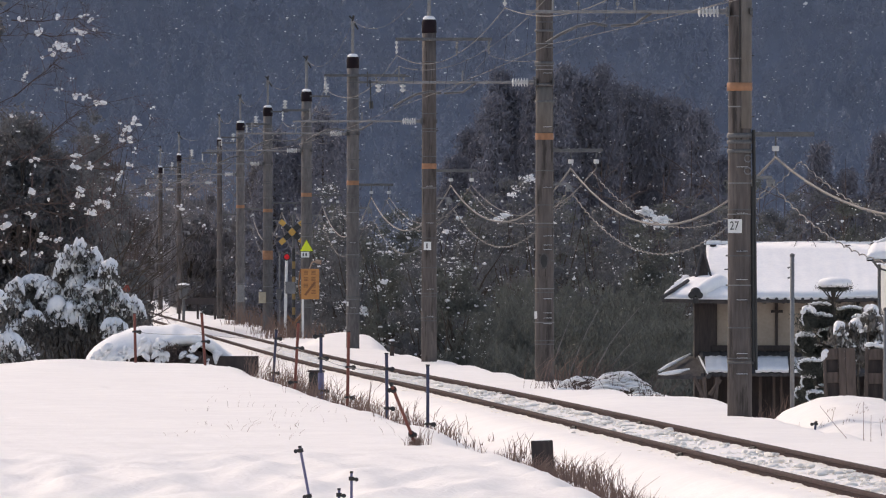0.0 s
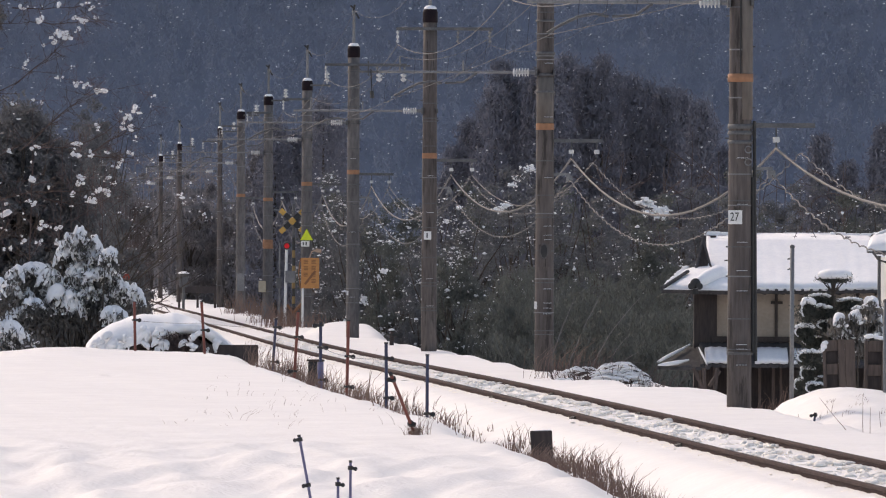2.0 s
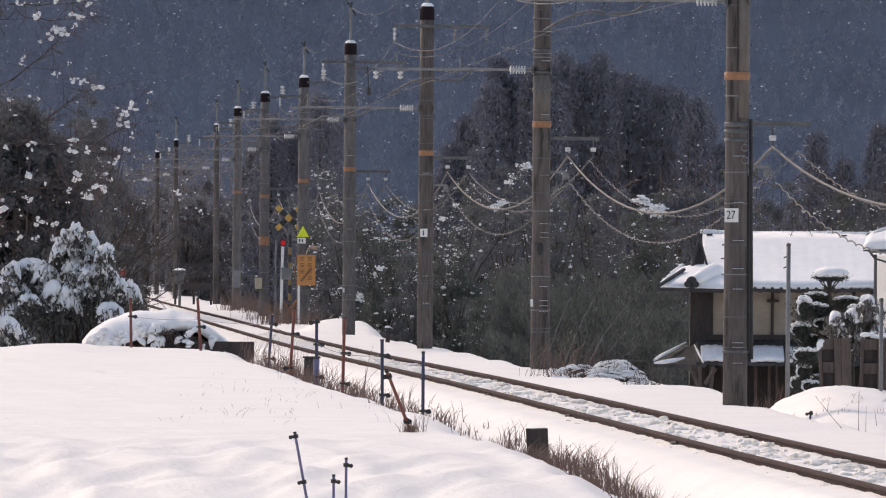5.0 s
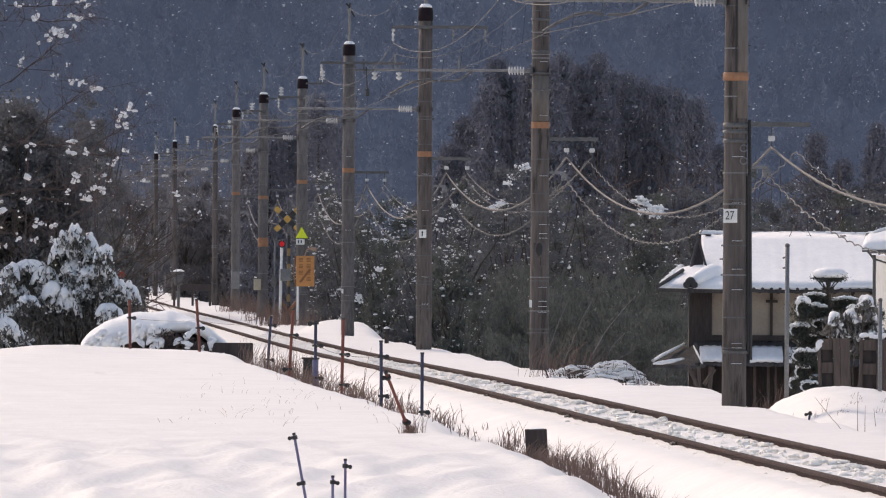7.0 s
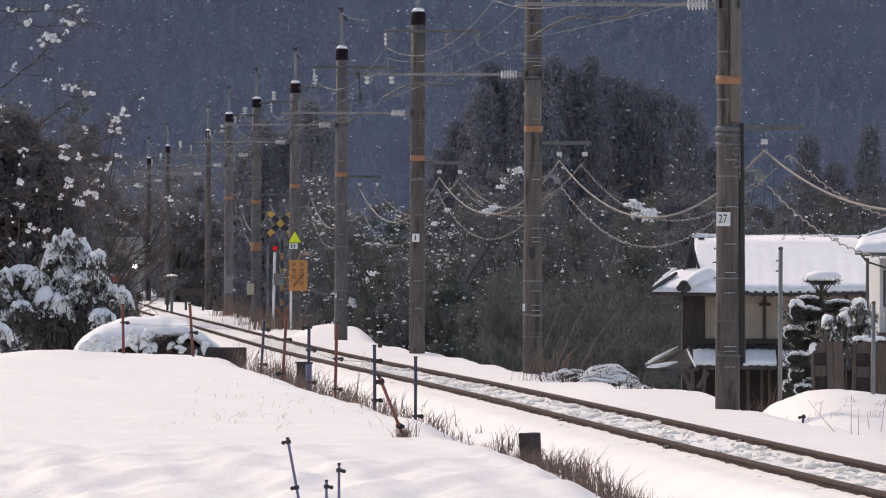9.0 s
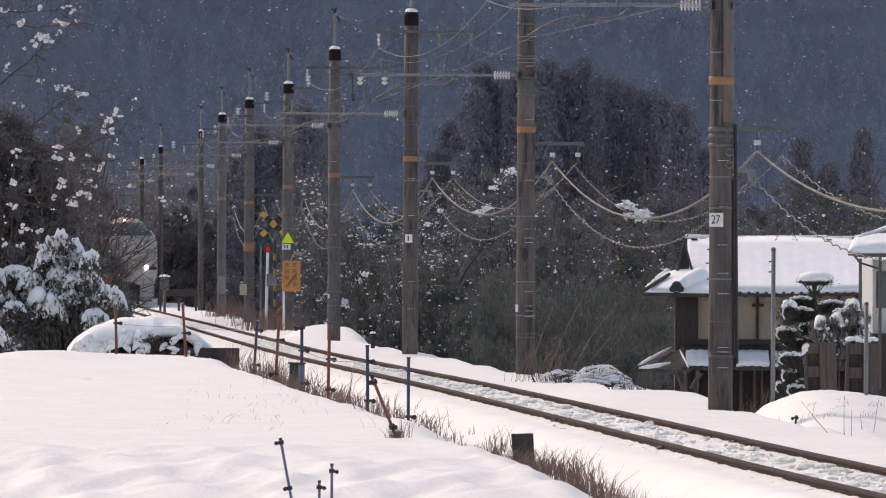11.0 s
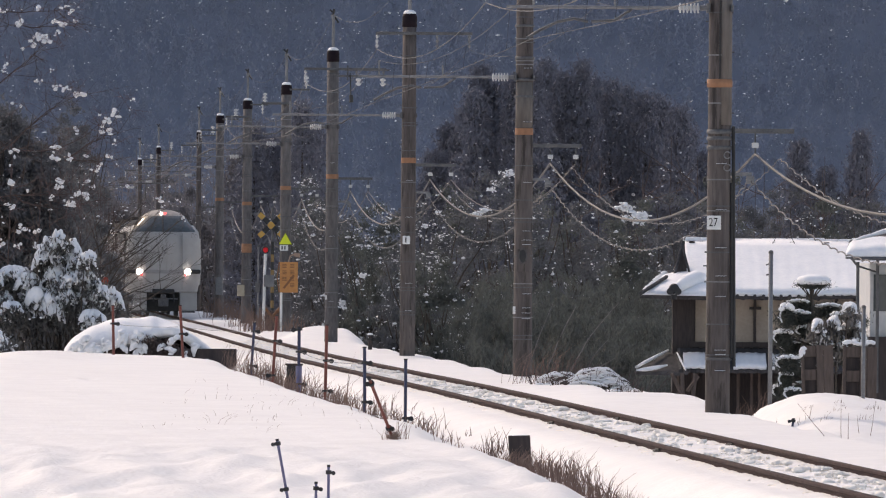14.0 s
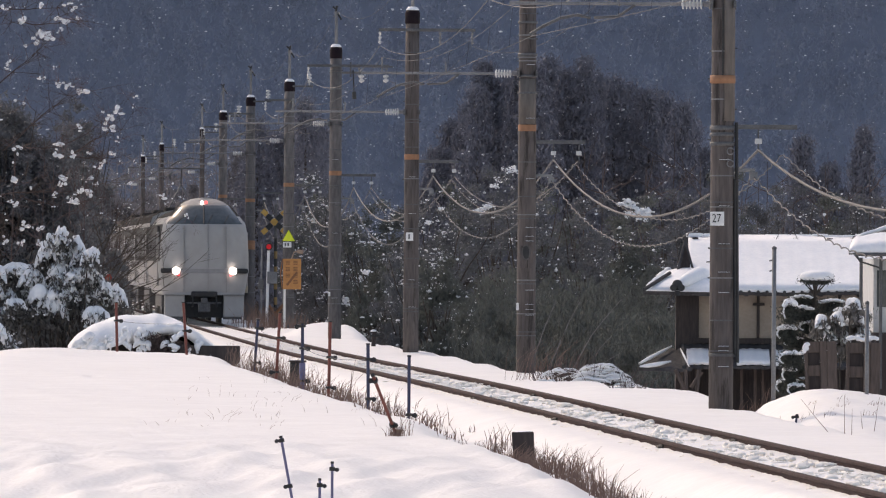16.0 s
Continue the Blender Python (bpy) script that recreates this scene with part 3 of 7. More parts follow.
for _q in (-3.14, -2.68):
    _bm = bmesh.new()
    insulator_string(_bm, (_q, 0, _za - 0.03), (_q, 0, _za - 0.19), 2, 0.055)
    part("insulator", _bm, PORCELAIN, pole_things[2], "small hanging porcelain insulator")

# plates and boxes on single poles
p1, p2, p3, p4, p5, p6, p7 = pole_things[1:8]


def plate(parent, name, px, pz, w, h, material, label, depth=0.19):
    return part(name, boxes(((px - w / 2, -depth - 0.012, pz - h / 2), (px + w / 2, -depth, pz + h / 2)), bevel=0.003), material, parent, label)


pl = plate(p1, "number_plate", -0.075, 2.637, 0.205, 0.205, WHITE_PLATE, "white plate with the number 27")
cv = bpy.data.curves.new("numerals", 'FONT')
cv.body = "27"
cv.size = 0.17
cv.extrude = 0.002
cv.align_x, cv.align_y = 'CENTER', 'CENTER'
_t = new("numerals_form", cv)
bpy.context.view_layer.update()
_me = bpy.data.meshes.new_from_object(_t.evaluated_get(bpy.context.evaluated_depsgraph_get()))
bpy.data.objects.remove(_t)
_me.materials.clear()
_me.materials.append(INK)
_n = new("numerals", _me)
_n.parent = pl
_n.matrix_basis = pose(-0.085, -0.207, 2.637, 90, 0, 0) @ Matrix.Diagonal((0.8, 1.05, 1, 1))
part("conduit", rods(((0.20, -0.05, 0.643), (0.185, -0.05, 3.224), 0.022), ((0.24, -0.03, 0.518), (0.205, -0.03, 4.056), 0.026), sides=8), BLACK, p1, "black cable conduit")
def half_shell(parent, z0, z1, r, a0, a1, material, name, label):
    """A curved plate on a pole, from angle a0 to a1 (degrees, -90 faces the field)."""
    v, f, n = [], [], 12
    for z in (z0, z1):
        for q in (r, r + 0.012):
            v += [(q * math.cos(radians(a0 + (a1 - a0) * i / n)), q * math.sin(radians(a0 + (a1 - a0) * i / n)), z) for i in range(n + 1)]
    m = n + 1
    for i in range(n):
        f += [(m + i, m + i + 1, 3 * m + i + 1, 3 * m + i), (2 * m + i, 3 * m + i, 3 * m + i + 1, 2 * m + i + 1), (i, i + 1, m + i + 1, m + i)]
    f += [(0, m, 3 * m, 2 * m), (m - 1, 3 * m - 1, 4 * m - 1, 2 * m - 1)]
    return smooth(part(name, (v, f), material, parent, label))


COVER = mat("grey_brown_cover", (0.10, 0.086, 0.077), (0.165, 0.145, 0.130), rough=0.85, grain=(20, 3), stretch=(1, 1, 0.2), bump=0.2)
half_shell(p1, 4.073, 7.2, 0.168, -84, 10, COVER, "cover_strip", "pale cover strip along the pole")
part("seam", rods(((-0.005, -0.172, 4.722), (-0.005, -0.170, 7.2), 0.012), sides=6), BLACK, p1, "dark seam")
for pz, hh in ((3.973, 0.07), (3.873, 0.05), (3.740, 0.06), (0.643, 0.03)):
    half_shell(p1, pz - hh / 2, pz + hh / 2, 0.174, -178, -2, GALV_DARK, "wide_strap", "flat steel strap")
for pz, hh in ((5.872, 0.06), (5.466, 0.05), (6.481, 0.05), (5.145, 0.04)):
    half_shell(p2, pz - hh / 2, pz + hh / 2, 0.174, -178, -2, GALV_DARK, "wide_strap", "flat steel strap")
half_shell(p2, 4.558, 5.413, 0.172, -150, -35, COVER, "cover_strip", "pale cover strip round the pole")
for owner, d, cx, rows_ in ((p1, 141, 0.03, (296, 378, 445, 495, 531, 626, 634, 662)), (p2, 181, 0.06, (332, 418, 434, 442, 529, 554, 563, 573, 225, 130)), (p3, 221, 0.02, (330, 395, 512, 560)), (p4, 261, 0.0, (300, 430, 545))):
    for py in rows_:
        pz = 2.1 - (py - 465) * d / 16939
        part("step_iron", boxes(((cx - 0.085, -0.215, pz - 0.012), (cx + 0.085, -0.165, pz)), bevel=0.003), GALV_DARK, owner, "steel step with a line of snow")
        part("step_snow", boxes(((cx - 0.08, -0.212, pz), (cx + 0.08, -0.17, pz + 0.005)), bevel=0.002), SNOW_BALL, owner, "line of snow on a step")
for pz in (3.632, 3.449):
    _v, _f = tube_arrays([[(np.array((0.115 + 0.05 * math.cos(a), -0.20, pz + 0.05 * math.sin(a))), 0.010) for a in np.linspace(0.4, 6.2, 15)]], 6)
    big_mesh("cable_eye", _v, _f, GALV, p1, shade=True, label="open ring for a cable")
plate(p3, "number_plate", -0.04, 2.485, 0.17, 0.19, WHITE_PLATE, "small white plate")
part("numerals", boxes(((-0.065, -0.206, 2.426), (-0.035, -0.203, 2.544))), INK, bpy.data.objects["number_plate.001"])
plate(p2, "small_plate", -0.165, 1.106, 0.05, 0.14, WHITE_PLATE, "narrow white plate", 0.10)
_v, _f = tube_arrays([[(np.array((-0.01 + 0.075 * math.cos(a), -0.178, 2.13 + 0.14 * math.sin(a))), 0.016) for a in np.linspace(0, 2 * math.pi, 21)]], 6)
big_mesh("patch_rim", _v, _f, CONCRETE_PALE, p2, shade=True, label="pale oval rim round a hand hole")
o = part("hand_hole", lathe([(0.07, 0.0), (0.07, 0.012), (0.03, 0.016)], 18), BLACK, p2, "dark oval cover")
o.matrix_basis = pose(-0.01, -0.172, 2.13, 90, 0, 0) @ Matrix.Diagonal((1.0, 1.85, 1, 1))
plate(p2, "grey_patch", 0.0, 2.047, 0.24, 0.42, CONCRETE, "repair patch", 0.172)
plate(p4, "small_plate", -0.14, 0.975, 0.06, 0.12, WHITE_PLATE, "narrow white plate", 0.12)
part("relay_box", boxes(((-0.14, -0.42, 0.526), (0.16, -0.18, 1.223)), bevel=0.02), GALV, p7, "grey steel relay box")
part("junction_box", boxes(((-0.32, -0.36, 0.651), (-0.06, -0.14, 1.053)), bevel=0.02), mat("cream_box_paint", (0.42, 0.36, 0.26), (0.52, 0.46, 0.34)), p6, "cream junction box")
smooth(part("lower_band", lathe([(0.178, 2.201), (0.187, 2.221), (0.187, 2.503), (0.178, 2.523)], 20), ORANGE, p6, "faded tan-orange band"))


# ---- wires ----
def span(a, b, sag, n=16):
    a, b = np.array(a, float), np.array(b, float)
    t = np.linspace(0, 1, n)[:, None]
    p = a + (b - a) * t
    p[:, 2] -= sag * 4 * (t[:, 0] * (1 - t[:, 0]))
    return p


def wire(name, label, offset, sags, r, material, first=0, last=10, twist=0.0):
    """One run of wire over the poles; offset from each pole's foot."""
    path = []
    for i in range(first, last):
        a, b = POLES[i], POLES[i + 1]
        oa, ob_ = offset(i), offset(i + 1)
        n = 240 if twist else 18
        p = span((a[0] + oa[0], a[1] + oa[1], oa[2]), (b[0] + ob_[0], b[1] + ob_[1], ob_[2]), sags(i), n)
        path += list(p if i == first else p[1:])
    if twist:
        path = [p + twist * np.array([math.cos(k * 1.05), 0, math.sin(k * 1.05)]) for k, p in enumerate(path)]
    v, f = tube_arrays([[(p, r) for p in path]], 5)
    ob = big_mesh(name, v, f, material, shade=True)
    return tagged(ob, label, "wire", "overhead wires", "thing")


wire("contact_wire", "copper contact wire above the track", lambda i: (-2.80, 0, za_of(i) - 0.48), lambda i: 0.03, 0.005, WIRE_DARK)
wire("messenger_wire", "steel messenger wire carrying the contact wire", lambda i: (-2.75, 0, za_of(i) + 0.30), lambda i: 0.45, 0.0045, WIRE_DARK)
wire("feeder_wire", "feeder wire hung from the pole cross-arms", lambda i: (-0.75, -0.19, zt_of(i) - 0.37), lambda i: 0.55, 0.009, WIRE)
wire("feeder_wire", "feeder wire hung from the pole cross-arms", lambda i: (1.38, -0.19, zt_of(i) - 0.36), lambda i: 0.50, 0.005, WIRE_DARK)
wire("earth_wire", "thin earth wire over the pole tops", lambda i: (0, 0, POLES[i][2] + 1.15), lambda i: 0.6, 0.006, WIRE)
wire("signal_cable", "thick grey signal cable sagging between brackets", lambda i: (0.50 if i != 1 else 0.53, 0, zb_of(i) - 0.34), lambda i: 0.98 + 0.06 * math.sin(i * 2.1), 0.020, CABLE, last=7)
wire("signal_cable", "thin grey signal cable sagging between brackets", lambda i: (0.98 if i != 1 else 0.53, 0, zb_of(i) - 0.34), lambda i: 0.80, 0.010, CABLE, first=2, last=7)
wire("lashed_cable", "twisted cable with its lashing, sagging low between poles", lambda i: (0.46, 0, zb_of(i) - 0.72), lambda i: 1.16 + 0.08 * math.cos(i * 1.7), 0.0095, CABLE, last=7, twist=0.016)
wire("lashed_cable", "twisted cable with its lashing, hung above the low one", lambda i: (0.90, 0.02, zb_of(i) - 0.40), lambda i: 1.0 + 0.1 * math.cos(i * 1.3), 0.008, CABLE, last=4, twist=0.014)


def make_droppers():
    """Short hangers between messenger and contact wire, one thing a span."""
    for i in range(0, 9):
        a, b = POLES[i], POLES[i + 1]
        lo = span((a[0] - 2.80, a[1], za_of(i) - 0.48), (b[0] - 2.80, b[1], za_of(i + 1) - 0.48), 0.03, 9)
        hi = span((a[0] - 2.75, a[1], za_of(i) + 0.30), (b[0] - 2.75, b[1], za_of(i + 1) + 0.30), 0.45, 9)
        v, f = tube_arrays([[(lo[k], 0.003), (hi[k], 0.003)] for k in range(1, 8)], 4)
        tagged(big_mesh("wire_droppers", v, f, WIRE_DARK), "thin droppers between contact and messenger wire", "wire", "wire droppers", "stuff")


make_droppers()


# ---- far hillside ----
def make_hillside():
    xs = np.linspace(-900, 900, 91)
    ys = np.linspace(2250, 3050, 41)
    X, Y = np.meshgrid(xs, ys)
    Z = -8 + (Y - 2260) * 1.0 + 3 * wob(X, Y, 60.0, 2.0)
    v = np.stack([X, Y, Z], axis=-1).reshape(-1, 3)
    nx, ny = len(xs), len(ys)
    j, i = np.meshgrid(np.arange(ny - 1), np.arange(nx - 1), indexing='ij')
    a = j * nx + i
    f = np.stack([a, a + 1, a + nx + 1, a + nx], axis=-1).reshape(-1, 4)
    tagged(big_mesh("hillside", v, f, FOREST_FLOOR, shade=True), "steep wooded hillside, distance haze coloured in as blue", "hillside", kind="structure")


make_hillside()


def make_far_woods():
    rng = np.random.default_rng(11)
    n = 3000
    i = np.arange(n)
    x = -135 + 270 * ((i % 75) + rng.uniform(-0.2, 1.2, n)) / 75
    y = 2255 + 135 * ((i // 75) + rng.uniform(-0.2, 1.2, n)) / 40
    z = -8 + (y - 2260) * 1.0 + 3 * wob(x, y, 60.0, 2.0)
    h = rng.uniform(8, 15, n)
    per = 95
    t = rng.uniform(0.25, 1, (n, per))
    rad = (1.02 - t) * 4.6 + 0.3
    a = rng.uniform(0, 6.283, (n, per))
    r = np.sqrt(rng.uniform(0, 1, (n, per))) * rad
    c = np.stack([x[:, None] + r * np.cos(a), y[:, None] + r * np.sin(a), z[:, None] + t * h[:, None]], axis=-1).reshape(-1, 3)
    v, f = leaf_arrays(rng, c, 1.0, 0.30, droop=1.0)
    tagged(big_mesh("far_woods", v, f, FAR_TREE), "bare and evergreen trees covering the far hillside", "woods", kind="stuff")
    pick = rng.choice(len(c), 5200, replace=False)
    group = c[pick] + rng.normal(0, 0.5, (len(pick), 3)) + np.array([0, -3.0, 0])
    s = rng.uniform(0.08, 0.25, len(pick)) * rng.choice([0.7, 1, 1.6], len(pick), p=[0.65, 0.3, 0.05])
    v, f = blob_arrays(rng, group, s, squash=0.6, rough=0.3)
    tagged(big_mesh("far_snow_specks", v, f, SNOW_BALL), "small lumps of snow left on far branches", "snow", kind="stuff")


make_far_woods()


# ---- trees ----
def limb(rng, a, b, r0, r1, bend=0.08, n=6):
    """Points and radii of a crooked limb."""
    a, b = np.array(a, float), np.array(b, float)
    t = np.linspace(0, 1, n)[:, None]
    p = a + (b - a) * t
    ln = np.linalg.norm(b - a)
    w = rng.standard_normal((n, 3)) * bend * ln * np.sin(np.pi * t) * 0.5
    p = p + np.cumsum(w, axis=0) * 0.4
    return [(p[k], r0 + (r1 - r0) * k / (n - 1)) for k in range(n)]


def cedar(seed, x, y, base, top, radius, leaf=CEDAR, density=1.0, label="tall dark cedar, distance haze blued into its foliage", snow=40):
    rng = np.random.default_rng(seed)
    e = thing("cedar_tree", label, "tree", (x, y, base), "cedars")
    h = top - base
    v, f = tube_arrays([limb(rng, (0, 0, -0.3), (0, 0, h * 0.97), 0.16 * radius / 1.5 + 0.06, 0.02, 0.01)], 7)
    big_mesh("trunk", v, f, BARK, e, shade=True)
    n = int(230 * density)
    t = rng.uniform(0.12, 1.0, n) ** 0.8
    a = rng.uniform(0, 6.283, n)
    prof = radius * np.minimum(1.0, 0.06 + (1.0 - t) * 2.1) * (0.70 + 0.40 * rng.random(n)) * np.where(t > 0.93, 0.5, 1.0)
    tips = np.stack([prof * np.cos(a), prof * np.sin(a), t * h - 0.12 * prof], axis=1)
    inner = tips * np.array([0.45, 0.45, 1.0])
    pts = np.concatenate([crown_points(rng, tips, 38, 0.27 * radius / 1.6), crown_points(rng, inner, 22, 0.34 * radius / 1.6)])
    v, f = leaf_arrays(rng, pts, 0.25, 0.055, droop=-0.9)
    big_mesh("crown", v, f, leaf, e, kind="stuff")
    if snow:
        k = rng.choice(n, snow)
        v, f = blob_arrays(rng, tips[k] + np.array([0, -0.1, 0.05]), rng.uniform(0.02, 0.07, snow), squash=0.7, rough=0.3)
        big_mesh("snow", v, f, SNOW_BALL, e, kind="stuff", label="scraps of snow on the twigs")
    return e


def broadleaf(seed, x, y, base, top, width, leaf=LEAF, snow=160, label="dense evergreen tree with scraps of snow", n_leaf=6500, size=0.11, pad=(0.02, 0.06), name="evergreen_tree"):
    rng = np.random.default_rng(seed)
    e = thing(name, label, "tree", (x, y, base), "evergreens")
    h = top - base
    v, f = tube_arrays([limb(rng, (0, 0, -0.3), (0.1, 0, h * 0.6), 0.12, 0.06, 0.05)], 6)
    big_mesh("trunk", v, f, BARK, e, shade=True)
    v, f = tube_arrays([limb(rng, (0, 0, h * rng.uniform(0.15, 0.5)), (rng.normal(0, width * 0.28), rng.normal(0, 0.6), h * rng.uniform(0.5, 0.95)), 0.05, 0.01, 0.12) for _ in range(12)], 5)
    big_mesh("limbwork", v, f, BARK, e, shade=True, kind="stuff")
    k = 58
    cl = shell(rng, k, (0, 0, h * 0.55), (width / 2, 1.5, h * 0.46), 0.2)
    cl[:, 2] = np.maximum(cl[:, 2], 0.2)
    pts = crown_points(rng, cl, n_leaf // k, 0.19 * (width / 4) ** 0.5)
    v, f = leaf_arrays(rng, pts, size * 1.6, size * 0.36, droop=1.1) if name == "thicket" else leaf_arrays(rng, pts, size, size * 0.45, droop=0.3)
    big_mesh("crown", v, f, leaf, e, kind="stuff")
    if snow:
        front = pts[pts[:, 1] < 0.2]
        hub = front[rng.choice(len(front), max(5, snow // 5))]
        c = hub[rng.integers(0, len(hub), snow)] + rng.normal(0, 1, (snow, 3)) * np.array([0.22, 0.1, 0.13]) + np.array([0, -0.15, 0.02])
        s = rng.uniform(pad[0], pad[1], snow) * rng.choice([0.55, 1.0, 1.6], snow, p=[0.6, 0.32, 0.08])
        v, f = blob_arrays(rng, c, s, squash=0.6, rough=0.3)
        big_mesh("snow", v, f, SNOW_BALL, e, kind="stuff", label="scraps of snow on the leaves", shade=True)
    return e


def bamboo(seed, x, y, base, top, width, plumes=30):
    """A clump of arching culms hung with long drooping leaves."""
    rng = np.random.default_rng(seed)
    e = thing("bamboo_clump", "olive-green bamboo clump with drooping leaf plumes on the bank", "bamboo", (x, y, base), "bamboo clumps")
    h = top - base
    culms, leaves = [], []
    for _ in range(plumes):
        x0, y0 = rng.normal(0, width * 0.26), rng.normal(0, 0.55)
        hh, way = h * rng.uniform(0.55, 1.0), rng.choice([-1, 1]) * rng.uniform(0.3, 1.1)
        t = np.linspace(0, 1, 9)
        p = np.stack([x0 + way * t ** 2.2, y0 - 0.35 * t ** 2 * rng.uniform(-0.4, 1.0), hh * (t - 0.16 * t ** 4)], axis=1)
        culms.append([(q, 0.016 * (1.1 - w)) for q, w in zip(p, t)])
        m = 380
        u = rng.uniform(0.30, 1.0, m) ** 0.8
        c = np.stack([np.interp(u, t, p[:, j]) for j in range(3)], axis=1)
        out = 0.10 + 0.30 * np.sin(np.pi * np.clip(u, 0, 0.97))
        off = rng.normal(0, 1, (m, 3)) * out[:, None] * np.array([0.75, 0.6, 0.30])
        off[:, 2] -= 0.9 * (off[:, 0] ** 2 + off[:, 1] ** 2) ** 0.5
        leaves.append(c + off)
    v, f = tube_arrays(culms, 5)
    big_mesh("stemwork", v, f, NEEDLE, e, shade=True, kind="stuff", label="thin green culms")
    v, f = leaf_arrays(rng, np.concatenate(leaves), 0.17, 0.030, droop=1.5)
    big_mesh("foliage", v, f, LEAF_OLIVE, e, kind="stuff")
    return e


def twigs(rng, root, tip, r, depth=3, fan=3):
    """A forking bare branch as a list of tubes."""
    out = [limb(rng, root, tip, r, r * 0.35, 0.10, 5)]
    if depth:
        a, b = np.array(root, float), np.array(tip, float)
        ln = np.linalg.norm(b - a)
        for _ in range(fan):
            t = rng.uniform(0.3, 1.0)
            q = out[0][int(t * (len(out[0]) - 1))][0]
            w = (b - a) / ln + rng.standard_normal(3) * np.array([0.55, 0.35, 0.5])
            w /= np.linalg.norm(w)
            out += twigs(rng, q, q + w * ln * rng.uniform(0.3, 0.55), r * 0.45, depth - 1, fan)
    return out


def bare_tree(seed, x, y, base, top, spread, label="leafless tree with fine grey-brown twigs", lean=0.0, r=0.07, snow=0, pad=(0.03, 0.09), depth=3, n=9, low=0.3, twig=TWIG):
    rng = np.random.default_rng(seed)
    e = thing("bare_tree", label, "tree", (x, y, base), "bare trees")
    h = top - base
    tr = limb(rng, (0, 0, -0.3), (lean, 0, h), r, r * 0.15, 0.05, 9)
    paths = [tr]
    for _ in range(n):
        t = rng.uniform(low, 0.95)
        q = tr[int(t * 8)][0]
        w = np.array([rng.normal(0, 1), rng.normal(0, 0.5), rng.uniform(0.3, 1.1)])
        w /= np.linalg.norm(w)
        paths += twigs(rng, q, q + w * spread * rng.uniform(0.5, 1.0), r * 0.4, depth, 3)
    v, f = tube_arrays(paths, 3)
    big_mesh("crown", v, f, twig, e, kind="stuff")
    if snow:
        pts = np.array([p for pth in paths for p, _ in pth if p[2] > h * 0.2])
        c = pts[rng.choice(len(pts), snow)] + np.array([0, 0, 0.02])
        v, f = blob_arrays(rng, c, rng.uniform(pad[0], pad[1], snow) * rng.choice([0.5, 1.0, 1.5], snow, p=[0.5, 0.4, 0.1]), squash=0.7, rough=0.2)
        big_mesh("snow", v, f, SNOW_BALL, e, kind="stuff", label="pads of snow on the branches", shade=True)
    return e


# cedar grove behind the gardens
_r = random.Random(3)
for k, (px, top) in enumerate(((0.5, 6.6), (1.2, 7.8), (1.9, 8.6), (2.6, 10.6), (3.3, 9.6), (4.1, 9.9), (4.8, 10.3), (5.5, 10.9), (6.2, 10.1), (7.0, 10.7), (7.7, 10.2), (8.4, 9.9), (9.2, 9.6), (9.9, 9.2), (10.6, 9.2), (11.3, 8.7),
                               (0.8, 5.4), (12.0, 7.9), (12.6, 6.6), (0.2, 5.2), (1.5, 7.6), (2.3, 9.3), (3.0, 9.9), (3.7, 9.8), (4.4, 9.2))):
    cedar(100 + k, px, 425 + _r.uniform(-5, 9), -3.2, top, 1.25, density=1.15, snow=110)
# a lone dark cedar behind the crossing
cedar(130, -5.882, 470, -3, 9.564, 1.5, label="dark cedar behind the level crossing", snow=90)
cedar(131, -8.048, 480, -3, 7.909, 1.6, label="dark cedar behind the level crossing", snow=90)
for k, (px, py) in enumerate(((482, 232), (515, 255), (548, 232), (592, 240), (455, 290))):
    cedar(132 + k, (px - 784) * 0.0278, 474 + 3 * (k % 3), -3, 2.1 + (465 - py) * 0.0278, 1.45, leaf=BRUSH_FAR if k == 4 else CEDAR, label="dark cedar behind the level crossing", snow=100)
# young cedars on the skyline beyond the house
for k, (px, py) in enumerate(((1452, 262), (1560, 240), (1500, 310))):
    cedar(140 + k, 0.0 + (px - 784) * 0.0236, 400, -3, 2.1 + (465 - py) * 0.0236, 1.0, label="young cedar on the skyline beyond the houses", snow=30)

# evergreens on the bank past the track
_rows = [(575, 355, 330), (612, 345, 345), (655, 340, 365), (705, 325, 370), (745, 345, 360), (800, 300, 350), (850, 330, 335), (905, 310, 320), (960, 300, 305), (1010, 330, 330),
         (1060, 310, 350), (1110, 330, 345), (1160, 300, 370), (1210, 330, 340), (1260, 320, 350), (1310, 340, 330), (1370, 330, 340), (1440, 320, 350), (1510, 330, 330), (1570, 320, 340)]
bank_trees = []
for k, (px, dist, py) in enumerate(_rows):
    bank_trees.append(broadleaf(200 + k, (px - 784) * dist / 16939, dist, -3.2, 2.1 + (465 - py) * dist / 16939, 2.6, leaf=LEAF if k % 3 else LEAF_OLIVE, snow=700 if px < 860 else 150, n_leaf=12500, size=0.11, pad=(0.013, 0.055)))


def heavy_snow(tree, seed, dist, lumps):
    """Large lumps of snow caught in a tree: (across, height, half-width), as parts of it."""
    rng = np.random.default_rng(seed)
    for x, z, w in lumps:
        n = 34
        c = np.stack([x + rng.normal(0, w * 0.45, n), np.full(n, dist) + rng.normal(0, 0.06, n), z + rng.normal(0, w * 0.28, n)], axis=1) - np.array(tree.location)
        v, f = blob_arrays(rng, c, rng.uniform(0.09, 0.30, n) * w, squash=0.75, rough=0.16, fine=True)
        big_mesh("snow_lump", v, f, SNOW_BALL, tree, shade=True, label="large lump of snow caught in the crown")


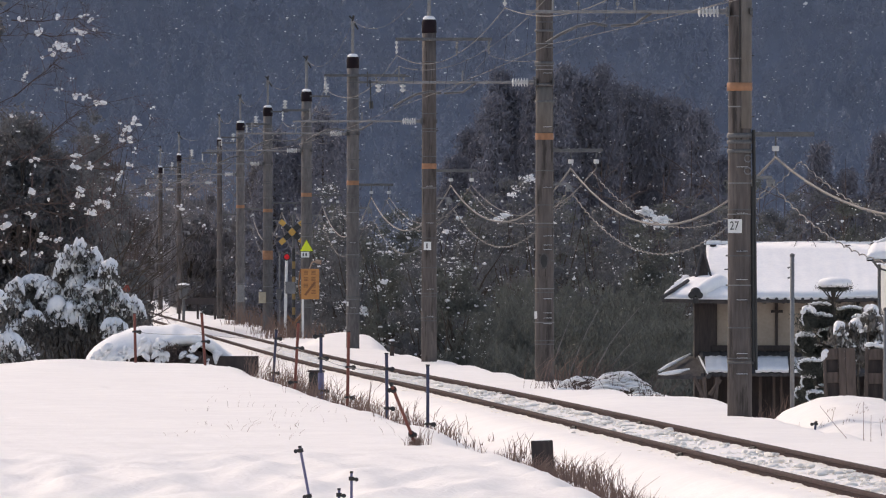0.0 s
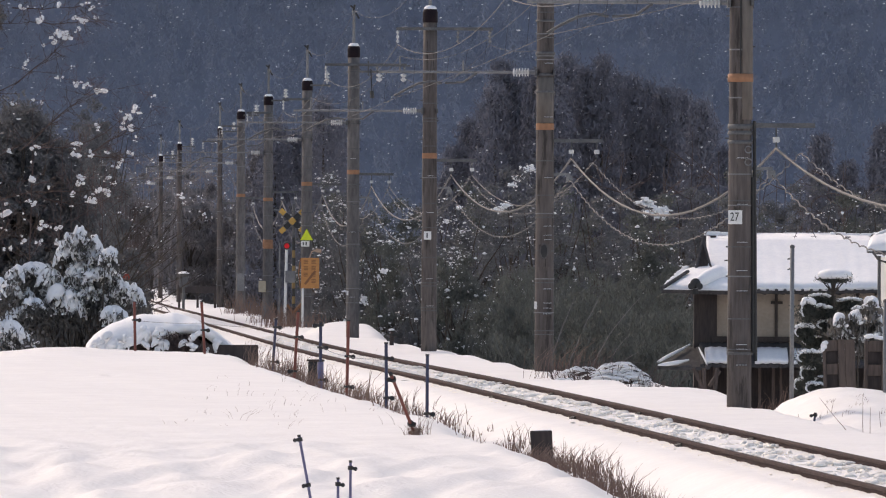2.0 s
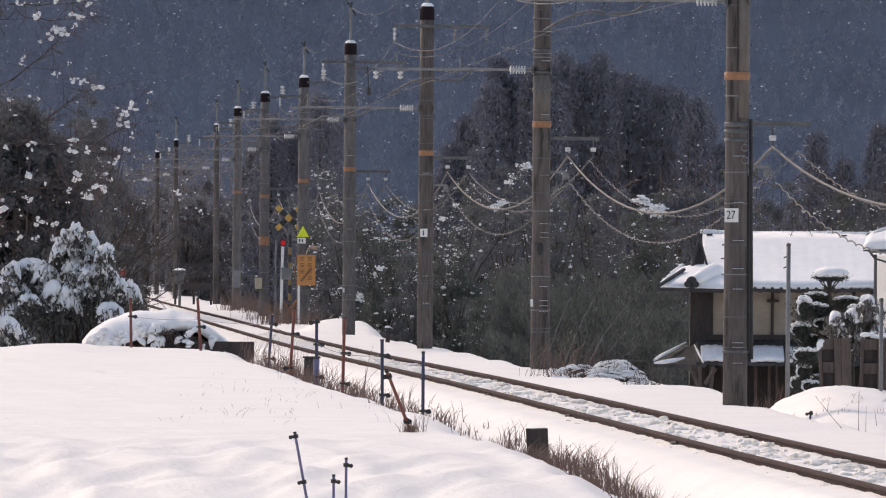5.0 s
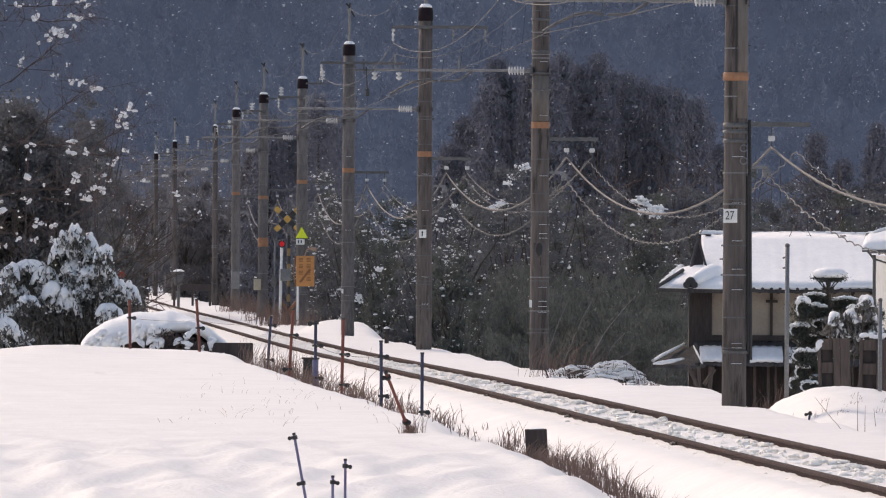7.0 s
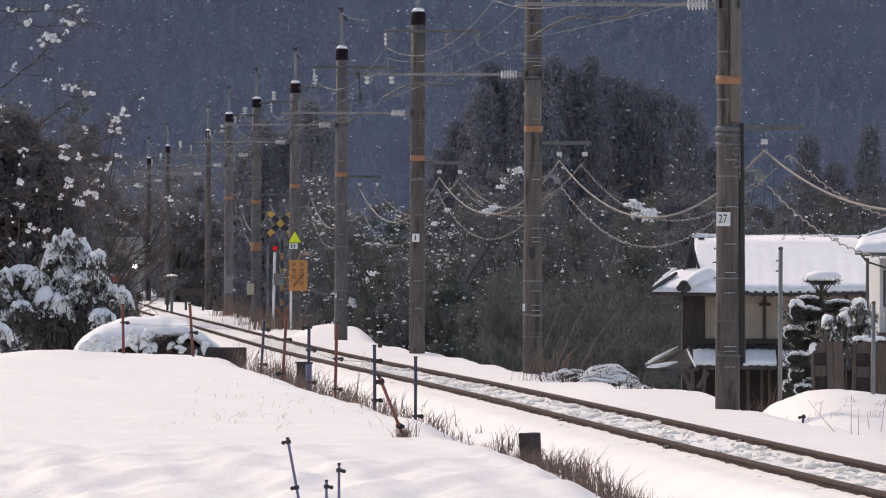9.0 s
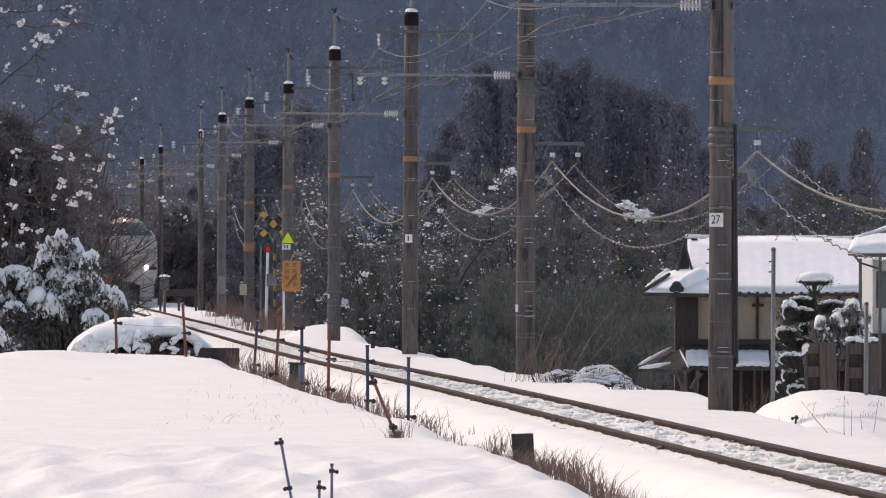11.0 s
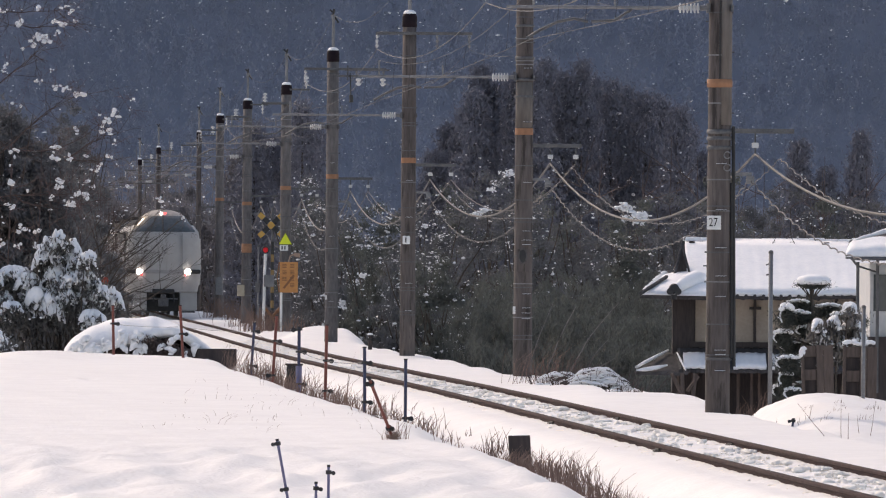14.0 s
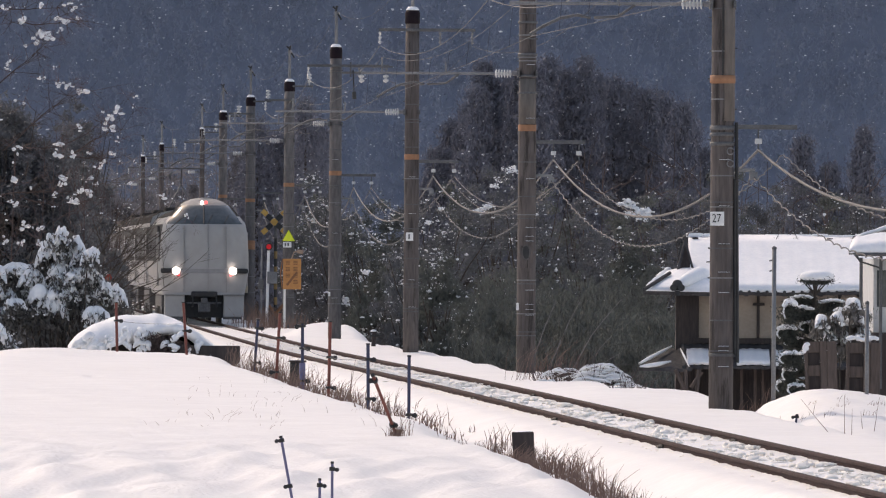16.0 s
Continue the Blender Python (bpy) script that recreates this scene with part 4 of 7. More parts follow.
heavy_snow(bank_trees[7], 1, 308.2, [(1.819, 3.501, 0.22), (2.056, 3.647, 0.18), (2.384, 4.484, 0.20), (2.747, 4.775, 0.22), (2.202, 4.283, 0.14)])
heavy_snow(bank_trees[11], 2, 328.0, [(6.894, 3.843, 0.30), (7.513, 3.552, 0.36), (7.087, 3.455, 0.3)])
heavy_snow(bank_trees[5], 4, 298.0, [(0.545, 1.132, 0.14), (0.809, 0.869, 0.12), (0.106, 3.068, 0.12), (-0.422, 1.396, 0.1), (-1.830, 1.519, 0.14)])
for k, (px, dist, py) in enumerate(((604, 335, 430), (690, 300, 440), (752, 280, 470), (810, 262, 430), (640, 330, 400))):
    low = broadleaf(240 + k, (px - 784) * dist / 16939, dist, -3.2, 2.1 + (465 - py) * dist / 16939, 2.0, leaf=LEAF_OLIVE if k % 2 else LEAF, snow=170, n_leaf=11500,
                    label="low evergreen thicket on the bank", size=0.10, name="thicket")
    if k == 4:
        heavy_snow(low, 3, 328.8, [(-2.795, 1.770, 0.16), (-2.252, 1.265, 0.15), (-2.698, 0.489, 0.22), (-2.950, 1.421, 0.12), (-2.504, 0.838, 0.10)])
for k, (px, dist, py) in enumerate(((872, 262, 505), (905, 255, 470), (935, 268, 450), (985, 262, 480), (1015, 252, 515), (1050, 262, 455), (1085, 254, 500), (1125, 264, 470), (1160, 256, 520),
                                    (1195, 266, 485), (1235, 260, 520), (960, 250, 540), (1110, 250, 560), (890, 278, 420), (990, 282, 410), (1075, 280, 425), (1150, 284, 415), (1215, 280, 440))):
    bamboo(240 + 20 * 4 + k, (px - 784) * dist / 16939, dist, -3.2, 2.1 + (465 - py) * dist / 16939, 1.7)
# leafless wood beyond the house and to the far end of the line
for k in range(14):
    px = 1080 + 36 * k + _r.uniform(-12, 12)
    bare_tree(300 + k, (px - 784) * 0.0207, 350 + _r.uniform(-10, 10), -3.2, 2.1 + (465 - _r.uniform(230, 330)) * 0.0207, 2.2, r=0.06, depth=2, snow=14, pad=(0.02, 0.045))
for k in range(34):
    px = 190 + 9 * k + _r.uniform(-6, 6)
    dist = 560 + _r.uniform(-25, 60)
    if abs((px - 784) * dist / 16939 - float(track_x(dist))) < 2.6:
        dist = 780 + _r.uniform(0, 40)
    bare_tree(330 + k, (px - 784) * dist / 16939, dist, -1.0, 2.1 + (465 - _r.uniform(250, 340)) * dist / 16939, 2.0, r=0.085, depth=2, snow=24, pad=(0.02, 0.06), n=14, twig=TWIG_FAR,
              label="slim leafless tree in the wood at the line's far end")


# ---- left-hand trees ----
def make_left_conifer():
    rng = np.random.default_rng(61)
    e = thing("pine_tree", "dark broad evergreen beside the line, flecked with snow", "tree", (-11.276, 250, -1.6))
    v, f = tube_arrays([limb(rng, (0, 0, -0.3), (-0.1, 0, 7.0), 0.16, 0.04, 0.03)], 8)
    big_mesh("trunk", v, f, BARK, e, shade=True)
    v, f = tube_arrays([limb(rng, (0, 0, h), (rng.choice([-1, 1]) * rng.uniform(0.8, 2.0), rng.normal(0, 0.5), h + rng.uniform(-0.2, 0.6)), 0.05, 0.012, 0.1) for h in np.linspace(0.8, 5.0, 22)], 6)
    big_mesh("limbwork", v, f, BARK, e, shade=True, kind="stuff")
    t = rng.uniform(0.02, 1, 520)
    half = 2.7 * np.clip(1.05 - t * 0.62, 0, 1)
    cl = np.stack([rng.uniform(-1, 1, 520) * half + 0.25, rng.normal(0, 0.7, 520), t * 7.5 + 0.2], axis=1)
    cl = cl[(cl[:, 2] < 7.5 - 1.05 * np.abs(cl[:, 0] - 0.2)) | (rng.random(len(cl)) < 0.02)]
    pts = crown_points(rng, cl, 190, 0.24)
    v, f = leaf_arrays(rng, pts, 0.13, 0.05, droop=0.4)
    big_mesh("crown", v, f, LEAF, e, kind="stuff")
    fr = pts[pts[:, 1] < 0.1]
    c = fr[rng.choice(len(fr), 170)] + np.array([0, -0.2, 0.02])
    v, f = blob_arrays(rng, c, rng.uniform(0.02, 0.05, 170) * rng.choice([0.6, 1, 1.6], 170, p=[0.6, 0.3, 0.1]), squash=0.6)
    big_mesh("snow", v, f, SNOW_BALL, e, kind="stuff", shade=True, label="flecks of snow on the needles")
    return e


make_left_conifer()
for k, (px, dist, py, w) in enumerate(((-30, 268, 300, 3.0), (60, 274, 330, 2.6), (110, 280, 350, 2.4), (160, 284, 385, 2.0), (195, 288, 395, 1.6), (150, 262, 470, 2.6), (60, 262, 440, 2.8), (205, 292, 440, 1.5), (222, 300, 445, 1.1), (185, 296, 375, 1.4))):
    broadleaf(260 + k, (px - 784) * dist / 16939, dist, -1.6, 2.1 + (465 - py) * dist / 16939, w, leaf=LEAF, snow=16, n_leaf=11000, size=0.12, label="dark evergreen beside the line")
for k, (px, dist, py) in enumerate(((170, 300, 300), (200, 306, 330), (225, 310, 350), (235, 318, 380), (190, 330, 310), (140, 300, 250), (100, 305, 260), (215, 296, 400))):
    bare_tree(380 + k, (px - 784) * dist / 16939, dist, -1.6, 2.1 + (465 - py) * dist / 16939, 1.5, r=0.035, depth=2, n=16, snow=16, pad=(0.02, 0.05), label="thin leafless tree beside the line", low=0.12)
for k, (px, dist, py) in enumerate(((228, 325, 380), (238, 318, 400), (247, 310, 420), (255, 304, 450), (240, 312, 440), (222, 316, 390), (232, 308, 460))):
    bare_tree(395 + k, (px - 784) * dist / 16939, dist, -1.6, 2.1 + (465 - py) * dist / 16939, 0.8, r=0.03, depth=3, n=10, label="tangle of leafless brush beside the line", low=0.25)
for k, (dist, px, top) in enumerate(((309, 168, 5.8), (318, 167, 6.4), (327, 167, 6.7), (337, 166, 6.5), (348, 164, 6.8), (360, 162, 6.8))):
    broadleaf(420 + k, (px - 784) * dist / 16939, dist, -1.6, top, 1.9, leaf=LEAF, snow=50, n_leaf=8000, size=0.13, label="dark evergreen close beside the line")
for k, (px, dist, py) in enumerate(((196, 290, 370), (236, 300, 400), (248, 302, 425), (212, 288, 340), (226, 293, 345), (240, 297, 360))):
    bare_tree(430 + k, (px - 784) * dist / 16939, dist, -1.6, 2.1 + (465 - py) * dist / 16939, 0.8, r=0.020, depth=3, n=9, label="thicket of leafless brown stems beside the line", low=0.15)
for k, (px, dist, py) in enumerate(((206, 282, 350), (222, 290, 335), (238, 296, 350), (252, 300, 365), (266, 305, 395), (230, 284, 385), (214, 297, 372), (246, 288, 420), (281, 309, 430))):
    bare_tree(480 + k, (px - 784) * dist / 16939, dist, -1.6, 2.1 + (465 - py) * dist / 16939, 0.75, r=0.014, depth=3, n=13, snow=3, pad=(0.02, 0.045), label="screen of thin leafless stems beside the line", low=0.2)
for k, (px, dist, py) in enumerate(((180, 286, 430), (250, 292, 520))):
    broadleaf(440 + k, (px - 784) * dist / 16939, dist, -1.6, 2.1 + (465 - py) * dist / 16939, 0.8, leaf=LEAF, snow=14, n_leaf=5000, size=0.10, label="low dark bush beside the line", name="thicket")
for k, (px, dist, py) in enumerate(((-10, 243, 200), (50, 244, 215), (100, 245, 270), (140, 246, 310), (175, 247, 360))):
    bare_tree(450 + k, (px - 784) * dist / 16939, dist, -1.6, 2.1 + (465 - py) * dist / 16939, 1.2, r=0.035, depth=3, n=12, snow=5, pad=(0.03, 0.06), label="leafless reddish tree before dark evergreens", low=0.3)
for k, (px, dist, py, w) in enumerate(((35, 249, 195, 1.9), (95, 250, 240, 1.5), (-20, 249, 215, 1.8), (130, 251, 285, 1.3))):
    broadleaf(460 + k, (px - 784) * dist / 16939, dist, -1.6, 2.1 + (465 - py) * dist / 16939, w, leaf=LEAF, snow=9, n_leaf=8000, size=0.13, label="dark upright evergreen beside the line")
# the wood goes on beside the line, unseen: trees set to shade the shrub
for k, (x, y, top) in enumerate(((-13.6, 231.5, 11.0), (-14.2, 235.5, 13.0), (-16.5, 240.0, 13.5), (-15.8, 229.0, 11.0))):
    broadleaf(290 + k, x, y, -1.6, top, 3.6, leaf=LEAF, snow=60, n_leaf=16000, size=0.2, label="tall dark evergreen beside the line")
# added out of view, tall enough to shade the train's side and roof
for k, (x, y, top) in enumerate(((-17.9, 324.0, 21.0), (-18.0, 332.0, 23.0), (-18.6, 341.0, 24.0), (-19.0, 350.0, 24.0), (-19.6, 360.0, 24.0), (-20.4, 371.0, 24.0), (-21.3, 383.0, 24.0))):
    broadleaf(470 + k, x, y, -1.6, top, 4.6, leaf=LEAF, snow=40, n_leaf=15000, size=0.42, label="tall unseen evergreen that shades the train, inside the curve")
# dark brush closing the far end of the line
for k in range(9):
    px, dist = 225 + 15 * k, 690 + 9 * (k % 3)
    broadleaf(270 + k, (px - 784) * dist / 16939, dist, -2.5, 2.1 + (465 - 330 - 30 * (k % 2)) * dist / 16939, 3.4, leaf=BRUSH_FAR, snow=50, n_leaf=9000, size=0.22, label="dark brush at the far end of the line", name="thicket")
for k in range(9):
    px, dist = 335 + 19 * k, 480 + 8 * (k % 4)
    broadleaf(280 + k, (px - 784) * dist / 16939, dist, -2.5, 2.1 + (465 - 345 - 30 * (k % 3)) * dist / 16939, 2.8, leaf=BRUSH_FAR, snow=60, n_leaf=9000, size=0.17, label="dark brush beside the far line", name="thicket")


def snowy_shrub(seed, x, y, foot, pads, name="snowy_shrub", label="evergreen shrub bowed under heavy snow", depth=0.0):
    """A shrub of drooping leaves; pads: (dx, dz, half-width, half-height) of the masses of snow on it."""
    rng = np.random.default_rng(seed)
    e = thing(name, label, "shrub", (x, y, foot))
    leaves, lumps, rad, stems, arcs = [], [], [], [], []
    cushions, cush_faces, base = [], [], 0
    for dx, dz, w, h in pads:
        dy = rng.normal(0, 0.25)
        stems.append(limb(rng, (dx * 0.4, dy, -0.2), (dx, dy, dz), 0.035, 0.01, 0.1))
        n = int(160 + 1300 * w)
        p = np.stack([dx + rng.normal(0, w * 0.62, n), dy + rng.normal(0.1, 0.25, n), dz - np.abs(rng.normal(0, h * 1.7, n)) - 0.02], axis=1)
        leaves.append(p)
        for _ in range(int(4 + 16 * w)):
            sd = rng.choice([-1, 1]) * rng.uniform(0.35, 1.15)
            y1, rr = dy - rng.uniform(0.05, 0.35), rng.uniform(0.045, 0.085)
            arcs.append([((dx + sd * w * s, dy + (y1 - dy) * s, dz + h * 0.35 - (0.35 + abs(sd)) * h * 1.25 * s * s + rng.normal(0, 0.008)), rr * (0.25 + math.sin(math.pi * min(1, 0.18 + 0.8 * s)) * 0.8)) for s in np.linspace(0, 1, 8)])
        # crumpled cushions with ragged, drooping rims
        rings, spokes = 5, 14
        for _ in range(3 + int(6 * w)):
            ox, oz = rng.uniform(-0.75, 0.75) * w, rng.uniform(-0.7, 0.35) * h
            cw, ch, cy, lean = w * rng.uniform(0.28, 0.62), h * rng.uniform(0.45, 0.85), dy - rng.uniform(0.02, 0.22), rng.normal(0, 0.35) - 0.5 * ox / w
            rag = 0.5 + 0.5 * np.sin(np.arange(spokes) * 2.4 + rng.uniform(0, 6)) + rng.normal(0, 0.3, spokes)
            cush = []
            for q in range(rings):
                t = (q + 1) / rings
                for g in range(spokes):
                    an = 2 * math.pi * g / spokes
                    px_, py_ = dx + ox + cw * t * math.cos(an), cy + (0.10 + 0.4 * cw) * t * math.sin(an)
                    pz_ = dz + oz + ch * 0.85 * math.sqrt(1 - 0.96 * t * t) - 0.6 * ch * t * t - 0.7 * ch * rag[g] * t ** 4 + lean * cw * t * math.cos(an)
                    crumple = 0.030 * noise.noise((px_ * 13, py_ * 13, pz_ * 13 + seed)) + 0.016 * noise.noise((px_ * 31, py_ * 31, pz_ * 31))
                    cush.append((px_ + crumple, py_ + crumple, pz_ + crumple))
            cush.append((dx + ox, cy, dz + oz + ch * 0.86))
            top = rings * spokes
            cush_faces += [(base + g, base + (g + 1) % spokes, base + top) for g in range(spokes)]
            for q in range(rings - 1):
                for g in range(spokes):
                    i0, i1 = base + q * spokes + g, base + q * spokes + (g + 1) % spokes
                    cush_faces += [(i0, i0 + spokes, i1 + spokes), (i0, i1 + spokes, i1)]
            cushions += cush
            base += len(cush)
        k = int(6 + 26 * w)
        q = rng.uniform(-1.15, 1.15, k)
        lumps.append(np.stack([dx + q * w, dy + rng.normal(-0.26, 0.08, k), dz - rng.uniform(0.0, 1.5, k) * h - 0.1 * np.abs(q) * w], axis=1))
        rad.append(rng.uniform(0.015, 0.045, k))
    if depth:
        # the dark inside of the shrub
        n = 6000
        leaves.append(shell(rng, n, (0.1, 0.45, 0.9), (1.65, 0.45, depth), 0.0))
    v, f = tube_arrays(stems, 5)
    big_mesh("stemwork", v, f, BARK, e, shade=True, kind="stuff")
    L = np.concatenate(leaves)
    v, f = leaf_arrays(rng, L, 0.16, 0.05, droop=1.2)
    big_mesh("foliage", v, f, SHRUB_LEAF, e, kind="stuff")
    v, f = blob_arrays(rng, np.concatenate(lumps), np.concatenate(rad), squash=0.75, rough=0.10, fine=True)
    big_mesh("snow", v, f, SNOW_BALL, e, kind="stuff", shade=True, label="thick cushions of snow")
    ob = smooth(part("snow_cushion", (cushions, cush_faces), SNOW_BALL, e, "sagging cushions of snow with ragged rims"))
    tagged(ob, "sagging cushions of snow with ragged rims", kind="stuff")
    ob.modifiers.new("thick", 'SOLIDIFY').thickness = 0.03
    v, f = tube_arrays(arcs, 8)
    big_mesh("snow_drape", v, f, SNOW_BALL, e, kind="stuff", shade=True, label="snow draped along the bowed twigs")
    return e


def pads_at(d, x0, z0, items, grow=1.0):
    k = d / 16939
    return [((px - 784) * k - x0, 2.1 - (py - 465) * k - z0, w * k * grow, h * k * grow) for px, py, w, h in items]


BOWED_PADS = [(124, 444, 14, 14), (144, 433, 12, 12), (162, 451, 20, 20), (122, 468, 22, 16), (140, 462, 26, 18), (194, 469, 14, 12), (170, 475, 12, 12), (150, 500, 26, 12), (178,
    503, 24, 12), (200, 512, 16, 14), (140, 494, 18, 8), (59, 494, 32, 10), (30, 500, 12, 14), (88, 506, 20, 12), (100, 522, 16, 12), (105, 532, 24, 18), (122, 545,
    26, 18), (138, 556, 16, 12), (142, 524, 22, 12), (155, 535, 12, 10), (200, 540, 16, 14), (215, 530, 14, 10), (240, 538, 14, 14), (206, 572, 18, 16), (190, 560,
    10, 10), (178, 540, 10, 8), (28, 598, 20, 16), (14, 585, 10, 12), (42, 610, 10, 10), (18, 528, 16, 14), (42, 541, 20, 14), (38, 572, 16, 8), (62, 556, 16, 8),
    (90, 560, 14, 8)]
snowy_shrub(71, -8.534, 228, -1.5, pads_at(228, -8.534, -1.5, BOWED_PADS, 1.22), depth=1.1)
snowy_shrub(72, -10.079, 222, -1.5, pads_at(222, -10.079, -1.5, [(20, 600, 34, 20), (0, 620, 30, 20), (40, 620, 24, 16), (-20, 580, 30, 20), (-30, 520, 40, 20), (5, 640, 40, 10)]))


TWIG_RED = mat("reddish_twigs", (0.10, 0.062, 0.062), (0.19, 0.125, 0.125), rough=0.9, per_piece=0.6)


def make_left_branches():
    """A leafless tree whose snow-padded branches reach in from the side."""
    rng = np.random.default_rng(77)
    d = 236.0
    k = d / 16939
    e = thing("bare_tree", "leafless tree with pads of snow on its reaching branches", "tree", ((-140 - 784) * k, d, -1.6), "bare trees")
    ox, oz = (-140 - 784) * k, -1.6
    W = lambda px, py, dy=0.0: ((px - 784) * k - ox, dy, 2.1 - (py - 465) * k - oz)
    trunk = [(np.array(W(-140, 700)), 0.14), (np.array(W(-130, 450)), 0.11), (np.array(W(-110, 260)), 0.08), (np.array(W(-80, 60)), 0.05), (np.array(W(-60, -80)), 0.02)]
    paths = [trunk]
    tips = [((-110, 260), (25, 170), (110, 105)), ((25, 170), (70, 135), (125, 85)), ((-80, 60), (-10, 70), (50, 60)), ((-80, 60), (10, 30), (60, -20)), ((20, 35), (80, 40), (150, 30)),
            ((-60, 0), (60, -10), (165, -10)), ((60, 60), (110, 70), (160, 55)), ((-120, 350), (40, 290), (150, 190)), ((40, 290), (110, 200), (190, 180)), ((60, 280), (150, 300), (235, 215)),
            ((150, 300), (200, 260), (245, 250)), ((-120, 400), (60, 360), (140, 350)), ((60, 360), (130, 365), (205, 355)), ((60, 360), (120, 400), (195, 370)), ((150, 300), (215, 300), (235, 300))]
    for a, b, c in tips:
        p = [np.array(W(*a)), np.array(W(*b)), np.array(W(*c))]
        fine = [p[0] * (1 - t) ** 2 + 2 * p[1] * t * (1 - t) + p[2] * t * t for t in np.linspace(0, 1, 8)]
        paths.append([(q + rng.normal(0, 0.022, 3), 0.019 - 0.0021 * n) for n, q in enumerate(fine)])
        for _ in range(17):
            q = fine[rng.integers(2, 8)]
            paths += twigs(rng, q, q + rng.normal(0, 0.34, 3) + np.array([0.12, 0, 0.12]), 0.0075, 2, 3)
    v, f = tube_arrays(paths, 5)
    big_mesh("crown", v, f, TWIG, e, shade=True, kind="stuff")
    spots = [(39, 37, 8), (75, 59, 11), (103, 87, 13), (113, 85, 13), (123, 84, 11), (95, 94, 8), (137, 76, 10), (148, 63, 9), (135, 54, 8), (103, 33, 9), (149, 33, 9), (163, 36, 7),
             (170, 54, 6), (77, 104, 6), (51, 134, 8), (43, 144, 6), (108, 160, 9), (127, 142, 5), (135, 169, 8), (151, 170, 7), (157, 174, 7), (173, 181, 9), (185, 181,
             9), (270, 192, 6), (268, 209, 4), (243, 214, 9), (229, 224, 9), (219, 233, 8), (214, 219, 4), (220, 248, 9), (231, 249, 9), (173, 246, 8), (62, 200, 5), (24,
             207, 6), (75, 205, 5), (132, 278, 9), (143, 279, 8), (137, 292, 9), (163, 297, 8), (190, 291, 5), (231, 292, 9), (215, 308, 9), (209, 316, 7), (242, 270, 6),
             (60, 284, 9), (20, 286, 8), (148, 336, 10), (141, 346, 8), (130, 364, 8), (160, 372, 9), (170, 376, 9), (183, 361, 11), (193, 363, 10), (203, 345, 6), (259,
             345, 7), (321, 365, 7), (364, 403, 6), (58, 341, 9), (53, 379, 8), (67, 385, 8), (70, 423, 9), (86, 420, 8), (110, 423, 8), (7, 398, 12), (15, 461, 9), (103,
             451, 7), (70, 451, 7), (43, 447, 9)]
    c, r, paths2 = [], [], []
    for px, py, s in spots:
        for _ in range(3):
            q = np.array(W(px, py, -0.93))
            paths2 += twigs(rng, q, q + rng.normal(0, 0.26, 3) * np.array([1, 0.3, 1]) + np.array([0.05, 0, 0.05]), 0.006, 2, 3)
        for _ in range(4):
            c.append(np.array(W(px + rng.normal(0, s * 0.42), py + rng.normal(0, s * 0.36), rng.normal(-0.85, 0.06))))
            r.append(s * k * rng.uniform(0.24, 0.50))
    v, f = blob_arrays(rng, c, r, squash=0.85, rough=0.16, fine=True)
    big_mesh("snow", v, f, SNOW_BALL, e, kind="stuff", shade=True, label="pads of snow on the branches")
    v, f = tube_arrays(paths2, 3)
    big_mesh("twigwork", v, f, TWIG_RED, e, kind="stuff", label="fine reddish twigs")
    # low thin branches over the line
    paths = []
    for a, b in (((170, 590), (345, 420)), ((190, 580), (330, 470)), ((200, 560), (300, 430)), ((180, 560), (260, 380)), ((200, 600), (370, 500)), ((215, 540), (290, 390)), ((160, 600), (240, 400)), ((200, 520), (360, 395)), ((190, 470), (300, 370)), ((185, 545), (315, 460)), ((210, 560), (340, 505)), ((195, 500), (310, 430))):
        paths += twigs(rng, np.array(W(*a)), np.array(W(*b)), 0.019, 3, 4)
    v, f = tube_arrays(paths, 4)
    b = thing("bare_bush", "thin leafless branches leaning towards the line", "bush", (ox, d, oz))
    big_mesh("brushwood", v, f, BARK, b, kind="stuff")


make_left_branches()


